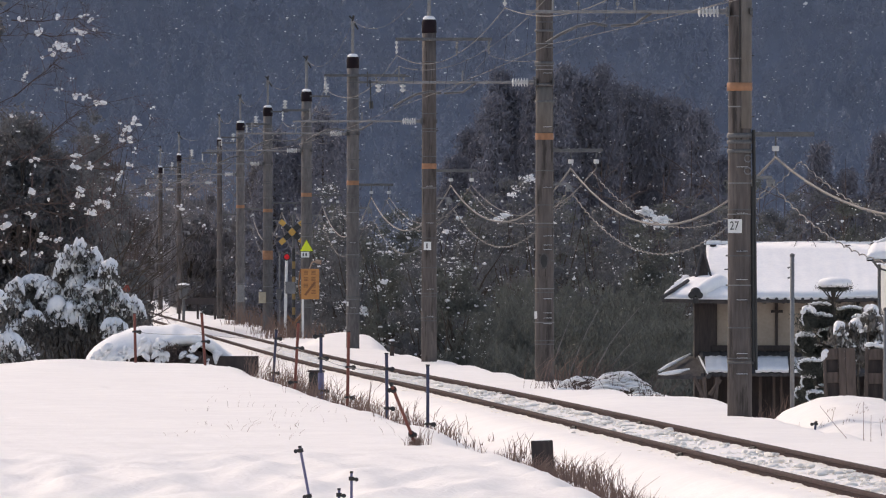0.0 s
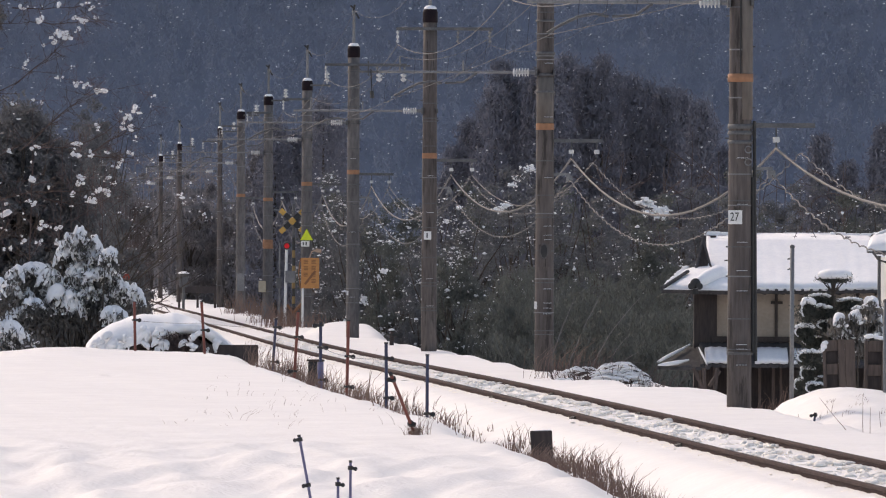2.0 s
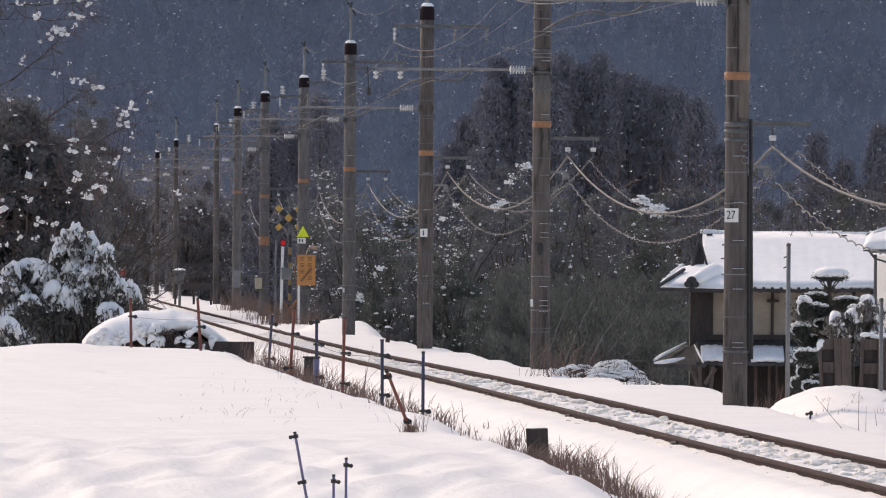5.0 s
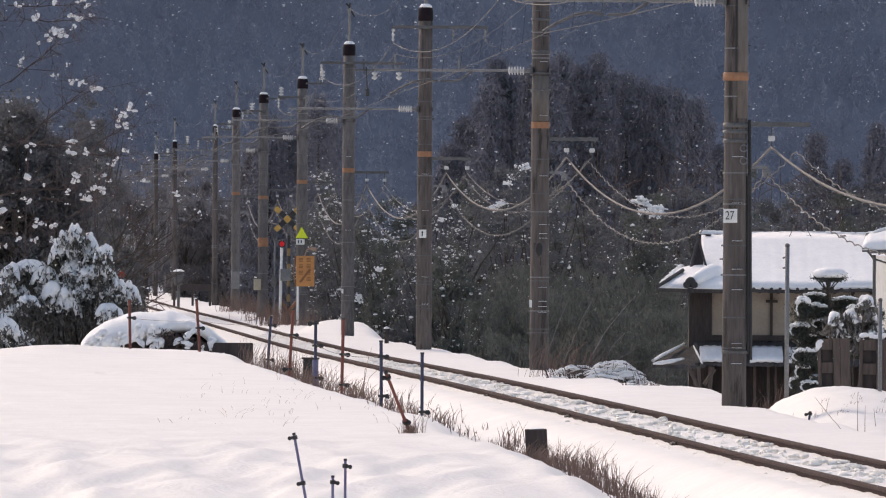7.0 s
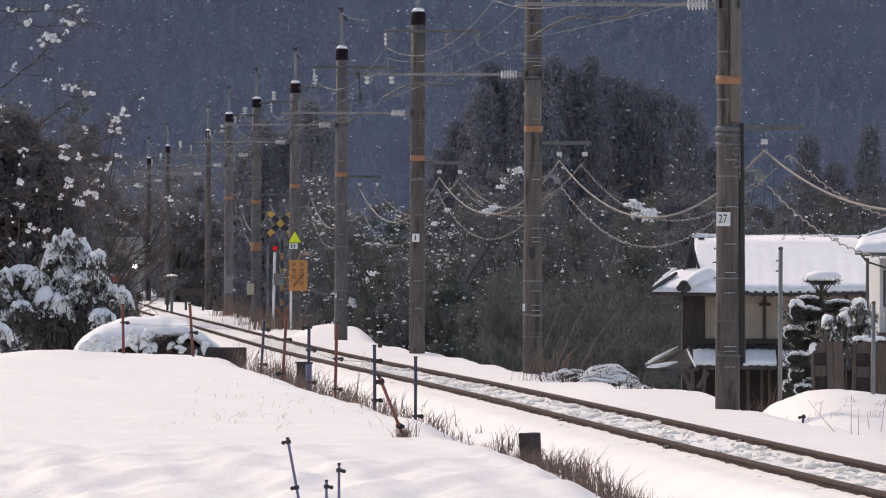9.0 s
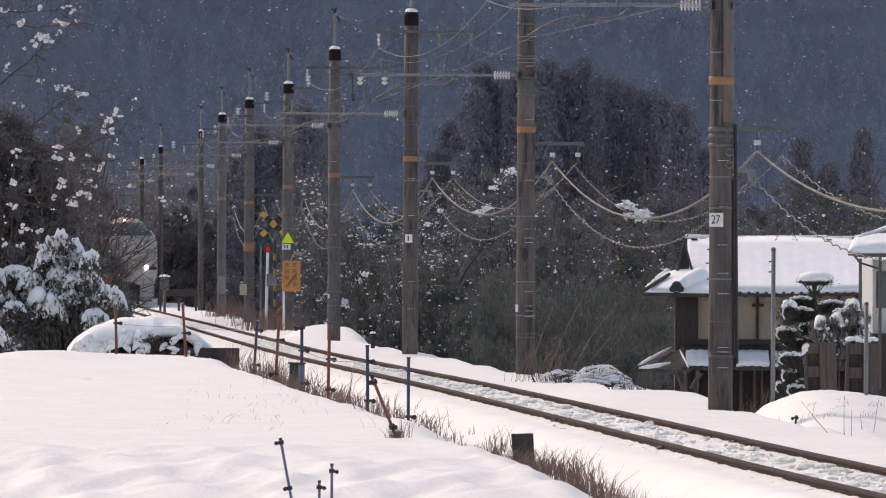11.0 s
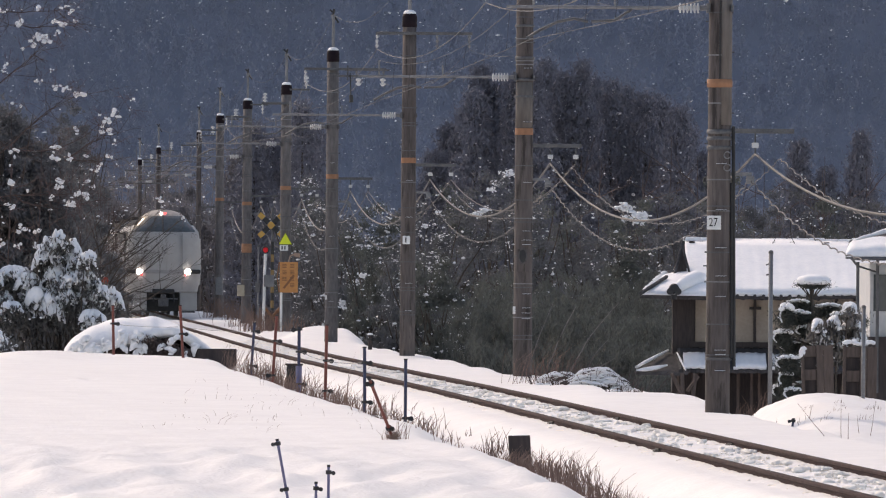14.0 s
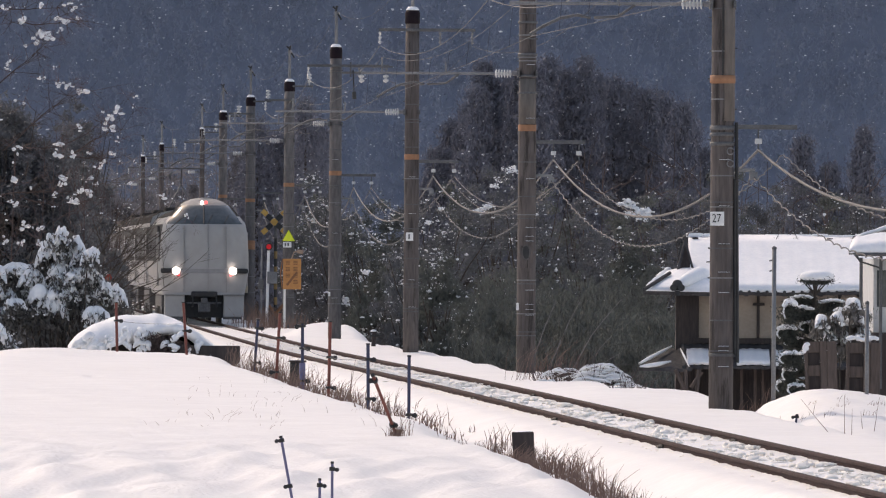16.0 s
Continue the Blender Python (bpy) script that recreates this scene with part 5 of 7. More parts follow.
# ---- snow-laden heap before the line ----
def make_heap():
    rng = np.random.default_rng(81)
    d = 214.0
    k = d / 16939
    x0 = (285 - 784) * k
    e = thing("brush_heap", "heap of cut brush under a thick cap of snow", "brush heap", (x0, d, -0.6))
    # the cap, thick and uneven, with a lip
    n, m = 60, 14
    v = []
    for j in range(m):
        t = j / (m - 1)
        for i in range(n):
            u = -1 + 2 * i / (n - 1)
            x = u * 1.85 + 0.20
            dome = max(0.0, 1 - abs(u + 0.10) ** 2.2) ** 0.62
            lift = 0.62 - 0.46 * min(1.0, max(0.0, (u + 0.12) / 0.4))
            z = 0.20 + 1.10 * dome * (1 - 0.30 * max(0, u) ** 2) * (1 - lift * abs(2 * t - 0.9) ** 2.4)
            z += 0.05 * noise.noise((x * 1.3, t * 2.0, 4.2)) + 0.035 * noise.noise((x * 3.7, t * 4.0, 1.2))
            v.append((x, -0.9 + 0.06 * noise.noise((x * 4, 0.5, 0.5)) + 1.8 * t, z - (0.07 * max(0.0, noise.noise((x * 5, 2.5, 0.5))) if j == 0 else 0.0)))
    f = [(j * n + i, j * n + i + 1, (j + 1) * n + i + 1, (j + 1) * n + i) for j in range(m - 1) for i in range(n - 1)]
    ob = smooth(part("snow", (v, f), SNOW_BALL, e, "rounded cap of snow with a drooping lip"))
    so = ob.modifiers.new("thick", 'SOLIDIFY')
    so.thickness = 0.20
    hang = []
    for q in np.concatenate([rng.uniform(-1.55, 0.15, 70), rng.uniform(0.15, 1.6, 8)]):
        top = 0.20 + 0.95 * max(0.0, 1 - (abs(q - 0.02) / 1.75) ** 2.2) ** 0.62 * rng.uniform(0.35, 0.95)
        ln, sway, rr = rng.uniform(0.08, 0.26), rng.normal(-0.10, 0.10), rng.uniform(0.045, 0.095)
        hang.append([((q + sway * t, -0.94 - 0.12 * math.sin(2.2 * t) + rng.normal(0, 0.006), top - ln * t * t), rr * (0.75 + 0.5 * math.sin(3.0 * t) - 0.55 * t)) for t in np.linspace(0, 1, 7)])
    vv, ff = tube_arrays(hang, 9)
    big_mesh("snow_fringe", vv, ff, SNOW_BALL, e, kind="stuff", shade=True, label="snow draped over the branch ends")
    # solid dark filler for the shaded hollow, so no snow shows through the brush
    core = bmesh.new()
    bmesh.ops.create_icosphere(core, subdivisions=3, radius=1.0, matrix=Matrix.Translation((0.35, 0.05, 0.0)) @ Matrix.Diagonal((1.45, 0.7, 0.90, 1)))
    smooth(part("brush_core", core, DARK_WOOD, e, "solid dark mass standing for the brush's shaded inside"))
    L = np.stack([rng.uniform(-1.6, 1.75, 7200), rng.normal(-0.88, 0.14, 7200), rng.uniform(-0.3, 1.05, 7200)], axis=1)
    L = L[(L[:, 2] < 0.92 * (1 - (L[:, 0] / 1.9) ** 2)) & ((L[:, 0] > -0.05) | (L[:, 2] < 0.25))]
    vv, ff = leaf_arrays(rng, L, 0.16, 0.03, droop=0.6)
    big_mesh("brush", vv, ff, TWIG, e, kind="stuff")
    st = [limb(rng, (q, -0.85, -0.3), (q + rng.normal(0.1, 0.3), -0.95, rng.uniform(0.3, 0.7)), 0.016, 0.006, 0.1) for q in rng.uniform(-0.5, 1.6, 60)]
    st += [limb(rng, (q, -0.95, 0.55 - 0.2 * q), (q + 0.5, -1.05, -0.25), 0.018, 0.008, 0.06) for q in (0.55, 0.8, 1.0, 1.15)]
    vv, ff = tube_arrays(st, 4)
    big_mesh("brushwood", vv, ff, TWIG, e, kind="stuff")
    vv, ff = blob_arrays(rng, [(0.70, -1.14, 0.62), (0.78, -1.14, 0.57), (0.74, -1.16, 0.50)], [0.075, 0.07, 0.055], squash=0.9, rough=0.1, fine=True)
    big_mesh("snow_clod", vv, ff, SNOW_BALL, e, shade=True, label="clod of snow caught in the brush")
    part("board", boxes(((0.85, -1.05, -0.1), (2.20, -0.95, 0.62)), bevel=0.01), DARK_WOOD, e, "dark weathered board")
    return e


make_heap()


# ---- the house beyond the line ----
def snow_slab(name, parent, a, b, c, d, thick, label):
    """A cushion of snow on the quad a, b, c, d, rounded at its edges."""
    a, b, c, d = (Vector(p) for p in (a, b, c, d))
    n = 18
    v, f = [], []
    for lay in (0, 1):
        for j in range(n):
            for i in range(n):
                s, t = i / (n - 1), j / (n - 1)
                p = (a * (1 - s) + b * s) * (1 - t) + (d * (1 - s) + c * s) * t
                edge = (1 - abs(2 * s - 1) ** 5) * (1 - abs(2 * t - 1) ** 5)
                up = thick * (0.25 + 0.75 * edge ** 0.5) * (1 + 0.25 * noise.noise(p * 2.5)) if lay else 0.0
                v.append((p.x, p.y - 0.25 * up * (1 - t), p.z + up))
    k = n * n
    for j in range(n - 1):
        for i in range(n - 1):
            q = j * n + i
            f.append((k + q, k + q + 1, k + q + n + 1, k + q + n))
            f.append((q + n, q + n + 1, q + 1, q))
    rim = [i for i in range(n)] + [j * n + n - 1 for j in range(1, n)] + [(n - 1) * n + i for i in range(n - 2, -1, -1)] + [j * n for j in range(n - 2, 0, -1)]
    for x, y in zip(rim, rim[1:] + rim[:1]):
        f.append((x, y, k + y, k + x))
    return smooth(part(name, (v, f), SNOW_BALL, parent, label))


def make_house():
    d = 230.0
    e = thing("farmhouse", "old two-storey farmhouse with snow-covered roof and tan plaster walls", "house", (0, 0, 0))
    gz = -3.2
    xl, xr = 6.572, 16.0
    ze, zr = 1.217, 2.485
    # upper wall in bays between posts
    part("wall", boxes(((xl, d + 0.7, ze - 1.35), (xr, d + 6.5, ze + 0.15)), bevel=0.0), PLASTER, e, "tan plaster wall")
    part("wall", boxes(((6.056, d + 0.55, gz), (xl, d + 1.4, ze + 0.1))), DARK_WOOD, e, "dark boarded side bay")
    for px in (1268, 1376, 1456, 1520, 1560, 1640):
        q = (px - 784) * d / 16939
        part("post", boxes(((q - 0.033, d + 0.62, ze - 1.3), (q + 0.033, d + 0.70, ze + 0.1)), bevel=0.006), DARK_WOOD, e)
    part("bracket", boxes(((7.903, d + 0.58, 0.892), (8.188, d + 0.66, 0.959)), bevel=0.006), DARK_WOOD, e)
    part("sill_beam", boxes(((xl - 0.1, d + 0.52, -0.032), (xr, d + 0.70, 0.104)), bevel=0.01), DARK_WOOD, e)
    # main roof: snow over tiles, with waves along the eave
    run = 3.2
    rl, rr = 6.410, 16.3
    n = 150

    def slope_sheet(lift, over, thick, y_front):
        v, f = [], []
        rows = 9
        for j in range(rows):
            t = j / (rows - 1)
            y = y_front + (d + run - y_front) * t
            z = ze + lift + (zr - ze) * t - 0.05 * math.sin(math.pi * t)
            for i in range(n):
                s = i / (n - 1)
                x = (rl - over * (1 - t)) * (1 - s) + rr * s
                wave = 0.006 * math.sin(x * 2 * math.pi / 0.30) * (1 - 0.4 * t)
                v.append((x, y, z + wave + 0.02 * math.sin(x * 1.3 + t * 3)))
        for j in range(rows - 1):
            for i in range(n - 1):
                a = j * n + i
                f.append((a, a + 1, a + n + 1, a + n))
        return v, f

    ob = smooth(part("roof", slope_sheet(0.0, 0.0, 0.1, d - 0.30), TILE_GREY, e, "grey tiled roof slope"))
    ob.modifiers.new("thick", 'SOLIDIFY').thickness = 0.07
    ob = smooth(part("roof_snow", slope_sheet(0.10, 0.0, 0.1, d - 0.36), SNOW_BALL, e, "even blanket of snow showing the tile rows"))
    ob.modifiers.new("thick", 'SOLIDIFY').thickness = 0.09
    back = part("roof", ([(rl, d + run, zr), (rr, d + run, zr), (rr, d + 2 * run + 0.6, ze - 0.1), (rl, d + 2 * run + 0.6, ze - 0.1)], [(0, 1, 2, 3)]), TILE_GREY, e)
    back.modifiers.new("thick", 'SOLIDIFY').thickness = 0.12
    x = rl - 0.05
    rng = random.Random(8)
    while x < rr:
        w = rng.uniform(0.3, 0.8)
        part("ridge_snow", boxes(((x, d + run - 0.02, zr + 0.04), (x + w, d + run + 0.20, zr + 0.13 + rng.uniform(-0.015, 0.025))), bevel=0.03), SNOW_BALL, e, "snow along the ridge tiles")
        x += w
    part("ridge", boxes(((rl - 0.08, d + run - 0.10, zr - 0.06), (rr, d + run + 0.16, zr + 0.055)), bevel=0.02), TILE_GREY, e)
    # rafter ends under the eave
    x = rl - 0.5
    while x < 12.5:
        part("rafter", boxes(((x, d - 0.24, ze - 0.10), (x + 0.05, d + 0.7, ze - 0.045))), DARK_WOOD, e)
        x += 0.45
    # round tile ends along both eaves
    v, f = lathe([(0.040, 0.0), (0.040, 0.030), (0.028, 0.036)], 12)
    tile = bpy.data.meshes.new("eave_tile")
    tile.from_pydata(v, [], f)
    tile.materials.append(TILE_GREY)
    for x0, x1, gap, y, z in ((6.95, 13.4, 0.21, d - 0.36, ze + 0.005), (6.20, 10.6, 0.20, d - 1.05, -0.575)):
        for q in range(int((x1 - x0) / gap)):
            o = tagged(new("eave_tile", tile))
            o.parent = e
            o.matrix_basis = pose(x0 + gap * q, y, z, 90, 0, 0)
    # gable end and the hipped skirt roof below it
    gx = rl - 0.02
    part("gable", ([(gx, d + 0.9, 1.623), (gx, d + run, zr - 0.05), (gx, d + 2 * run - 0.6, 1.623), (gx + 0.1, d + 0.9, 1.623), (gx + 0.1, d + run, zr - 0.05),
                    (gx + 0.1, d + 2 * run - 0.6, 1.623)], [(0, 1, 2), (3, 5, 4), (0, 3, 4, 1), (1, 4, 5, 2), (2, 5, 3, 0)]), DARK_WOOD, e, "dark boarded gable")
    part("gable_board", ([(6.29, 231.50, 2.40), (6.09, 231.30, 1.60), (6.52, 231.30, 1.70), (6.29, 231.62, 2.40), (6.09, 231.42, 1.60), (6.52, 231.42, 1.70)],
                         [(0, 1, 2), (5, 4, 3), (0, 3, 4, 1), (1, 4, 5, 2), (2, 5, 3, 0)]), DARK_WOOD, e, "dark boarding in the gable")
    part("bargeboard", rods(((6.30, 231.45, 2.47), (6.08, 231.20, 1.60), 0.038), sides=6), TILE_GREY, e)
    part("bargeboard", rods(((6.31, 231.35, 2.36), (6.47, 231.10, 1.76), 0.028), sides=6), TILE_GREY, e)
    sk = [(5.234, 229.70, 1.246), (6.994, 229.60, 1.205), (6.481, 231.60, 1.731), (5.871, 231.80, 1.703), (5.740, 236.00, 1.543)]
    ob = part("skirt_roof", (sk, [(0, 1, 2, 3), (0, 3, 4)]), TILE_GREY, e)
    so = ob.modifiers.new("thick", 'SOLIDIFY')
    so.thickness = 0.10
    rg = np.random.default_rng(4)
    c, r = [], []
    snow_slab("skirt_snow", e, (5.282, 229.40, 1.233), (6.985, 229.30, 1.207), (6.533, 231.50, 1.772), (5.882, 231.70, 1.662), 0.13, "thick snow on the skirt roof")
    v, f = tube_arrays([[(np.array((6.075, 229.20, 1.396)), 0.02), (np.array((6.117, 229.25, 1.410)), 0.10), (np.array((6.260, 229.50, 1.490)), 0.15), (np.array((6.433, 229.90, 1.571)), 0.18), (np.array((6.608, 230.30, 1.638)), 0.19),
                         (np.array((6.736, 230.50, 1.665)), 0.13), (np.array((6.780, 230.60, 1.678)), 0.02)]], 16)
    big_mesh("hip_roll", v, f, SNOW_BALL, e, shade=True, label="thick roll of snow over the hip ridge")
    o = smooth(part("end_tile", lathe([(0.04, -0.05), (0.10, -0.04), (0.125, 0.0), (0.125, 0.10), (0.12, 0.3)], 18), BLACK, e, "dark round end tile of the hip ridge"))
    o.matrix_basis = Matrix.Translation((6.047, 229.15, 1.383)) @ pose(0, 0, 0, -90, 0, 0)
    part("end_tile", rods(((5.950, 229.05, 1.316), (5.959, 229.40, 1.315), 0.085), ((6.139, 229.05, 1.316), (6.148, 229.40, 1.315), 0.085), ((6.046, 229.10, 1.248), (6.046, 229.10, 1.126), 0.07), sides=12), BLACK, e, "dark fanned tiles under the hip ridge")
    c = [np.array((5.375, 229.90, 1.354)) * (1 - t) + np.array((5.887, 231.90, 1.758)) * t for t in np.linspace(0, 1, 16)]
    v, f = blob_arrays(rg, c, np.full(16, 0.075), squash=0.6, rough=0.05, fine=True)
    big_mesh("hip_snow", v, f, SNOW_BALL, e, shade=True)
    part("hip_ridge", rods(((5.25, 228.95, 1.27), (5.90, 230.60, 1.665), 0.045), sides=8), TILE_GREY, e)
    # lower roof
    zl, zh = -0.550, -0.032
    v, f = [], []
    m = 130
    for j in range(5):
        t = j / 4
        for i in range(m):
            x = 6.165 + 9.0 * i / (m - 1)
            v.append((x, d - 1.0 + 1.6 * t, zl + (zh - zl) * t + 0.014 * math.sin(x * 2 * math.pi / 0.2)))
    f = [(j * m + i, j * m + i + 1, (j + 1) * m + i + 1, (j + 1) * m + i) for j in range(4) for i in range(m - 1)]
    ob = part("lower_roof", (v, f), TILE_GREY, e, "tiled lower roof")
    ob.modifiers.new("thick", 'SOLIDIFY').thickness = 0.08
    for a, b in ((6.300, 6.814), (7.490, 8.274), (8.355, 9.680)):
        v, f = [], []
        for j in range(6):
            t = j / 5
            for i in range(30):
                x = a + (b - a) * i / 29
                v.append((x, d - 1.06 + 0.92 * t, zl + 0.10 + (zh - zl) * 0.58 * t + 0.008 * math.sin(x * 2 * math.pi / 0.2) + 0.014 * math.sin(x * 5)))
        f = [(j * 30 + i, j * 30 + i + 1, (j + 1) * 30 + i + 1, (j + 1) * 30 + i) for j in range(5) for i in range(29)]
        ob = smooth(part("lower_snow", (v, f), SNOW_BALL, e, "slab of snow on the lower roof"))
        ob.modifiers.new("thick", 'SOLIDIFY').thickness = 0.09
    ob = part("lower_hip", ([(5.12, 228.90, -0.60), (6.30, 228.90, -0.62), (6.14, 230.50, -0.20), (5.93, 230.80, -0.14)], [(0, 1, 2, 3)]), TILE_GREY, e, "grey tiled lower hip")
    ob.modifiers.new("thick", 'SOLIDIFY').thickness = 0.08
    part("hip_ridge", rods(((6.137, 230.20, -0.19), (6.35, 228.85, -0.63), 0.055), sides=8), TILE_GREY, e)
    for label, pts in (("snow along the lower verge", ((5.14, 228.75, -0.50, 0.03), (5.35, 229.2, -0.39, 0.045), (5.65, 229.9, -0.25, 0.042), (5.95, 230.6, -0.10, 0.02))),
                       ("patch of snow at the lower eave", ((5.15, 228.72, -0.57, 0.02), (5.35, 228.78, -0.55, 0.05), (5.62, 228.95, -0.51, 0.055), (5.90, 229.2, -0.45, 0.02))),
                       ("snow on the lower hip ridge", ((6.15, 230.0, -0.15, 0.012), (6.22, 229.5, -0.31, 0.028), (6.33, 228.8, -0.56, 0.015)))):
        v, f = tube_arrays([[(np.array(p[:3]), p[3]) for p in pts]], 10)
        big_mesh("lower_hip_snow", v, f, SNOW_BALL, e, shade=True, label=label)
    # ground floor, dark, with posts and lattice
    part("wall", boxes(((6.192, d + 0.8, gz), (xr, d + 6.0, zh))), DARK_WOOD, e, "dark ground floor wall")
    rng = random.Random(5)
    x = 6.165
    while x < 12:
        part("lattice_bar", boxes(((x, d + 0.36, gz), (x + rng.uniform(0.03, 0.07), d + 0.44, zl + 0.12))), OLD_WOOD, e)
        x += rng.uniform(0.16, 0.42)
    for a, b in (((6.272, 228.00, -1.871), (6.219, 228.00, -0.632)), ((6.219, 228.00, -1.130), (5.976, 228.00, -0.632)), ((6.434, 228.00, -1.871), (6.542, 228.00, -0.632)), ((6.353, 228.00, -1.063), (6.609, 228.00, -0.686))):
        part("porch_post", rods((a, b, 0.05), sides=7), OLD_WOOD, e)
    part("tv_aerial", rods(((8.505, 232.00, 2.483), (8.766, 232.00, 2.990), 0.008), ((9.040, 232.00, 2.483), (8.766, 232.00, 2.990), 0.008), ((8.766, 232.00, 2.990), (8.766, 232.00, 3.196), 0.015), sides=5), GALV_DARK, e)
    for px in (1405, 1440, 1500, 1262):
        part("snow_guard", boxes((((px - 784) * 0.013757 - 0.07, d + run - 0.2, zr + 0.0), ((px - 784) * 0.013757 + 0.07, d + run - 0.10, zr + 0.045))), DARK_WOOD, e)
    return e


make_house()


def make_outhouse():
    """The corner of a white-walled building with snowy eaves."""
    d = 205.0
    e = thing("outbuilding", "white-walled outbuilding with snow hanging over its eaves", "house", (0, 0, 0))
    part("wall", boxes(((9.609, d, -3.2), (16, d + 5, 2.039))), mat("pale_wall", (0.5, 0.5, 0.49), (0.6, 0.6, 0.59), rough=0.9, grain=(12, 2)), e, "pale rendered wall")
    part("window", boxes(((9.682, d - 0.02, 1.011), (10.360, d + 0.01, 1.797))), GLASS_DARK, e)
    part("lower_wall", boxes(((9.149, d - 0.3, -3.2), (16, d - 0.02, 0.466))), DARK_WOOD, e)
    rg = np.random.default_rng(9)
    snow_slab("eave_snow", e, (9.016, 203.90, 2.160), (10.786, 203.90, 2.160), (10.844, 205.00, 2.451), (9.132, 204.60, 2.402), 0.22, "rounded roll of snow")
    snow_slab("verge_snow", e, (9.143, 205.40, 2.427), (9.279, 205.20, 2.500), (10.705, 207.00, 2.870), (10.644, 207.00, 2.943), 0.08, "strip of snow on the verge")
    ob = part("roof", ([(9.033, 204.00, 2.208), (11.032, 204.00, 2.208), (11.248, 208.00, 2.898), (9.206, 206.00, 2.526)], [(0, 1, 2, 3)]), TILE_GREY, e)
    ob.modifiers.new("thick", 'SOLIDIFY').thickness = 0.08
    part("gutter", rods(((9.148, 203.90, 2.136), (10.304, 203.90, 2.136), 0.04), ((9.160, 203.90, 2.136), (9.295, 204.20, 1.979), 0.025), ((9.295, 204.20, 1.979), (9.745, 204.80, 1.846), 0.02), sides=8), GALV_DARK, e)
    part("downpipe", rods(((9.743, 204.50, 2.136), (9.743, 204.50, -0.737), 0.035), ((9.320, 204.50, 2.064), (9.320, 204.50, -0.979), 0.035), sides=8), GALV_DARK, e)
    return e


make_outhouse()


# ---- garden: clipped pine, frames, posts ----
def make_garden_pine():
    rng = np.random.default_rng(15)
    d = 172.0
    k = d / 16939
    x0 = (1476 - 784) * k
    gz = -1.9
    e = thing("garden_pine", "cloud-pruned garden pine carrying caps of snow", "tree", (x0, d, gz))
    W = lambda px, py, dy=0.0: np.array(((px - 784) * k - x0, dy, 2.1 - (py - 465) * k - gz))
    pads = [(1475, 500, 30, 14), (1428, 553, 12, 14), (1452, 540, 22, 7), (1445, 560, 30, 8), (1505, 548, 26, 8), (1530, 562, 28, 8), (1424, 595, 18, 10), (1440, 612, 20, 8), (1468, 585, 22, 7),
            (1500, 590, 22, 8), (1545, 592, 22, 8), (1430, 640, 22, 9), (1427, 668, 12, 10), (1447, 655, 14, 7), (1420, 690, 14, 9), (1440, 695, 16, 8), (1490, 615, 20, 8), (1520, 630, 18, 8), (1556, 640, 16, 8),
            (1556, 566, 16, 9), (1470, 630, 18, 7), (1455, 685, 12, 7)]
    trunk = [(W(1480, 800), 0.075), (W(1474, 690), 0.07), (W(1477, 600), 0.06), (W(1473, 545), 0.045), (W(1475, 515), 0.03)]
    paths = [trunk]
    L, C, R = [], [], []
    for px, py, w, h in pads:
        dy = rng.normal(0, 0.35)
        if py > 512:
            paths.append(limb(rng, W(1476, py + rng.uniform(5, 30)), W(px, py + 6, dy), 0.024, 0.010, 0.12))
        else:
            paths += [limb(rng, W(1475, 535), W(1475 + q, 512), 0.018, 0.008, 0.1) for q in (-24, -14, -5, 6, 15, 25)]
        n = int(150 * w)
        a = rng.standard_normal((n, 3)) * np.array([w * (0.46 if py > 512 else 0.36) * k, 0.14, h * (0.72 if py > 512 else 0.22) * k]) + W(px, py + h * (0.95 if py > 512 else 0.55), dy)
        L.append(a)
        if py < 512:
            C.append(W(px, py + 4, dy - 0.1))
            R.append(w * 0.95 * k)
            crown_top = len(C) - 1
            continue
        m = max(6, int(w * 0.9))
        q = np.linspace(-0.85, 0.85, m)
        for t in q:
            C.append(W(px + t * w, py - h * 0.45 * (1 - t * t) + rng.normal(0, 0.7), dy - 0.20 + rng.normal(0, 0.05)))
            R.append(max(0.02, h * (0.54 if py > 512 else 0.80) * k * (1 - 0.5 * t * t)))
        if px < 1475:
            # a rim of snow curls round the outer end of each pad
            for a in np.radians(np.linspace(100, 225, 22)):
                C.append(W(px + 0.98 * w * math.cos(a), py + h * 0.75 - 1.15 * h * math.sin(a), dy - 0.22))
                R.append(0.017)
    v, f = tube_arrays(paths, 6)
    big_mesh("trunk", v, f, BARK, e, shade=True)
    v, f = leaf_arrays(rng, np.concatenate(L), 0.09, 0.014, droop=-0.4)
    big_mesh("needle_mass", v, f, NEEDLE, e, kind="stuff")
    dome = smooth(part("snow_dome", lathe([(0.02, -0.05), (0.24, -0.045), (0.305, -0.01), (0.31, 0.03), (0.27, 0.085), (0.17, 0.125), (0.02, 0.14)], 24), SNOW_BALL, e, "smooth dome of snow on the topmost pad"))
    dome.location = C[crown_top]
    del C[crown_top], R[crown_top]
    v, f = blob_arrays(rng, C, R, squash=0.8, rough=0.05, fine=True)
    big_mesh("snow", v, f, SNOW_BALL, e, kind="stuff", shade=True, label="caps of snow on the clipped pads")
    return e


make_garden_pine()


snowy_shrub(73, 7.256, 167, -1.9, pads_at(167, 7.256, -1.9, [(1484, 578, 11, 10), (1496, 600, 14, 10), (1513, 572, 11, 9), (1545, 572, 15, 11), (1558, 600, 12, 10), (1522, 606, 12, 10), (1540, 548, 11, 7), (1500, 625, 12, 9)]), label="garden shrub with lumps of snow beside a pine")


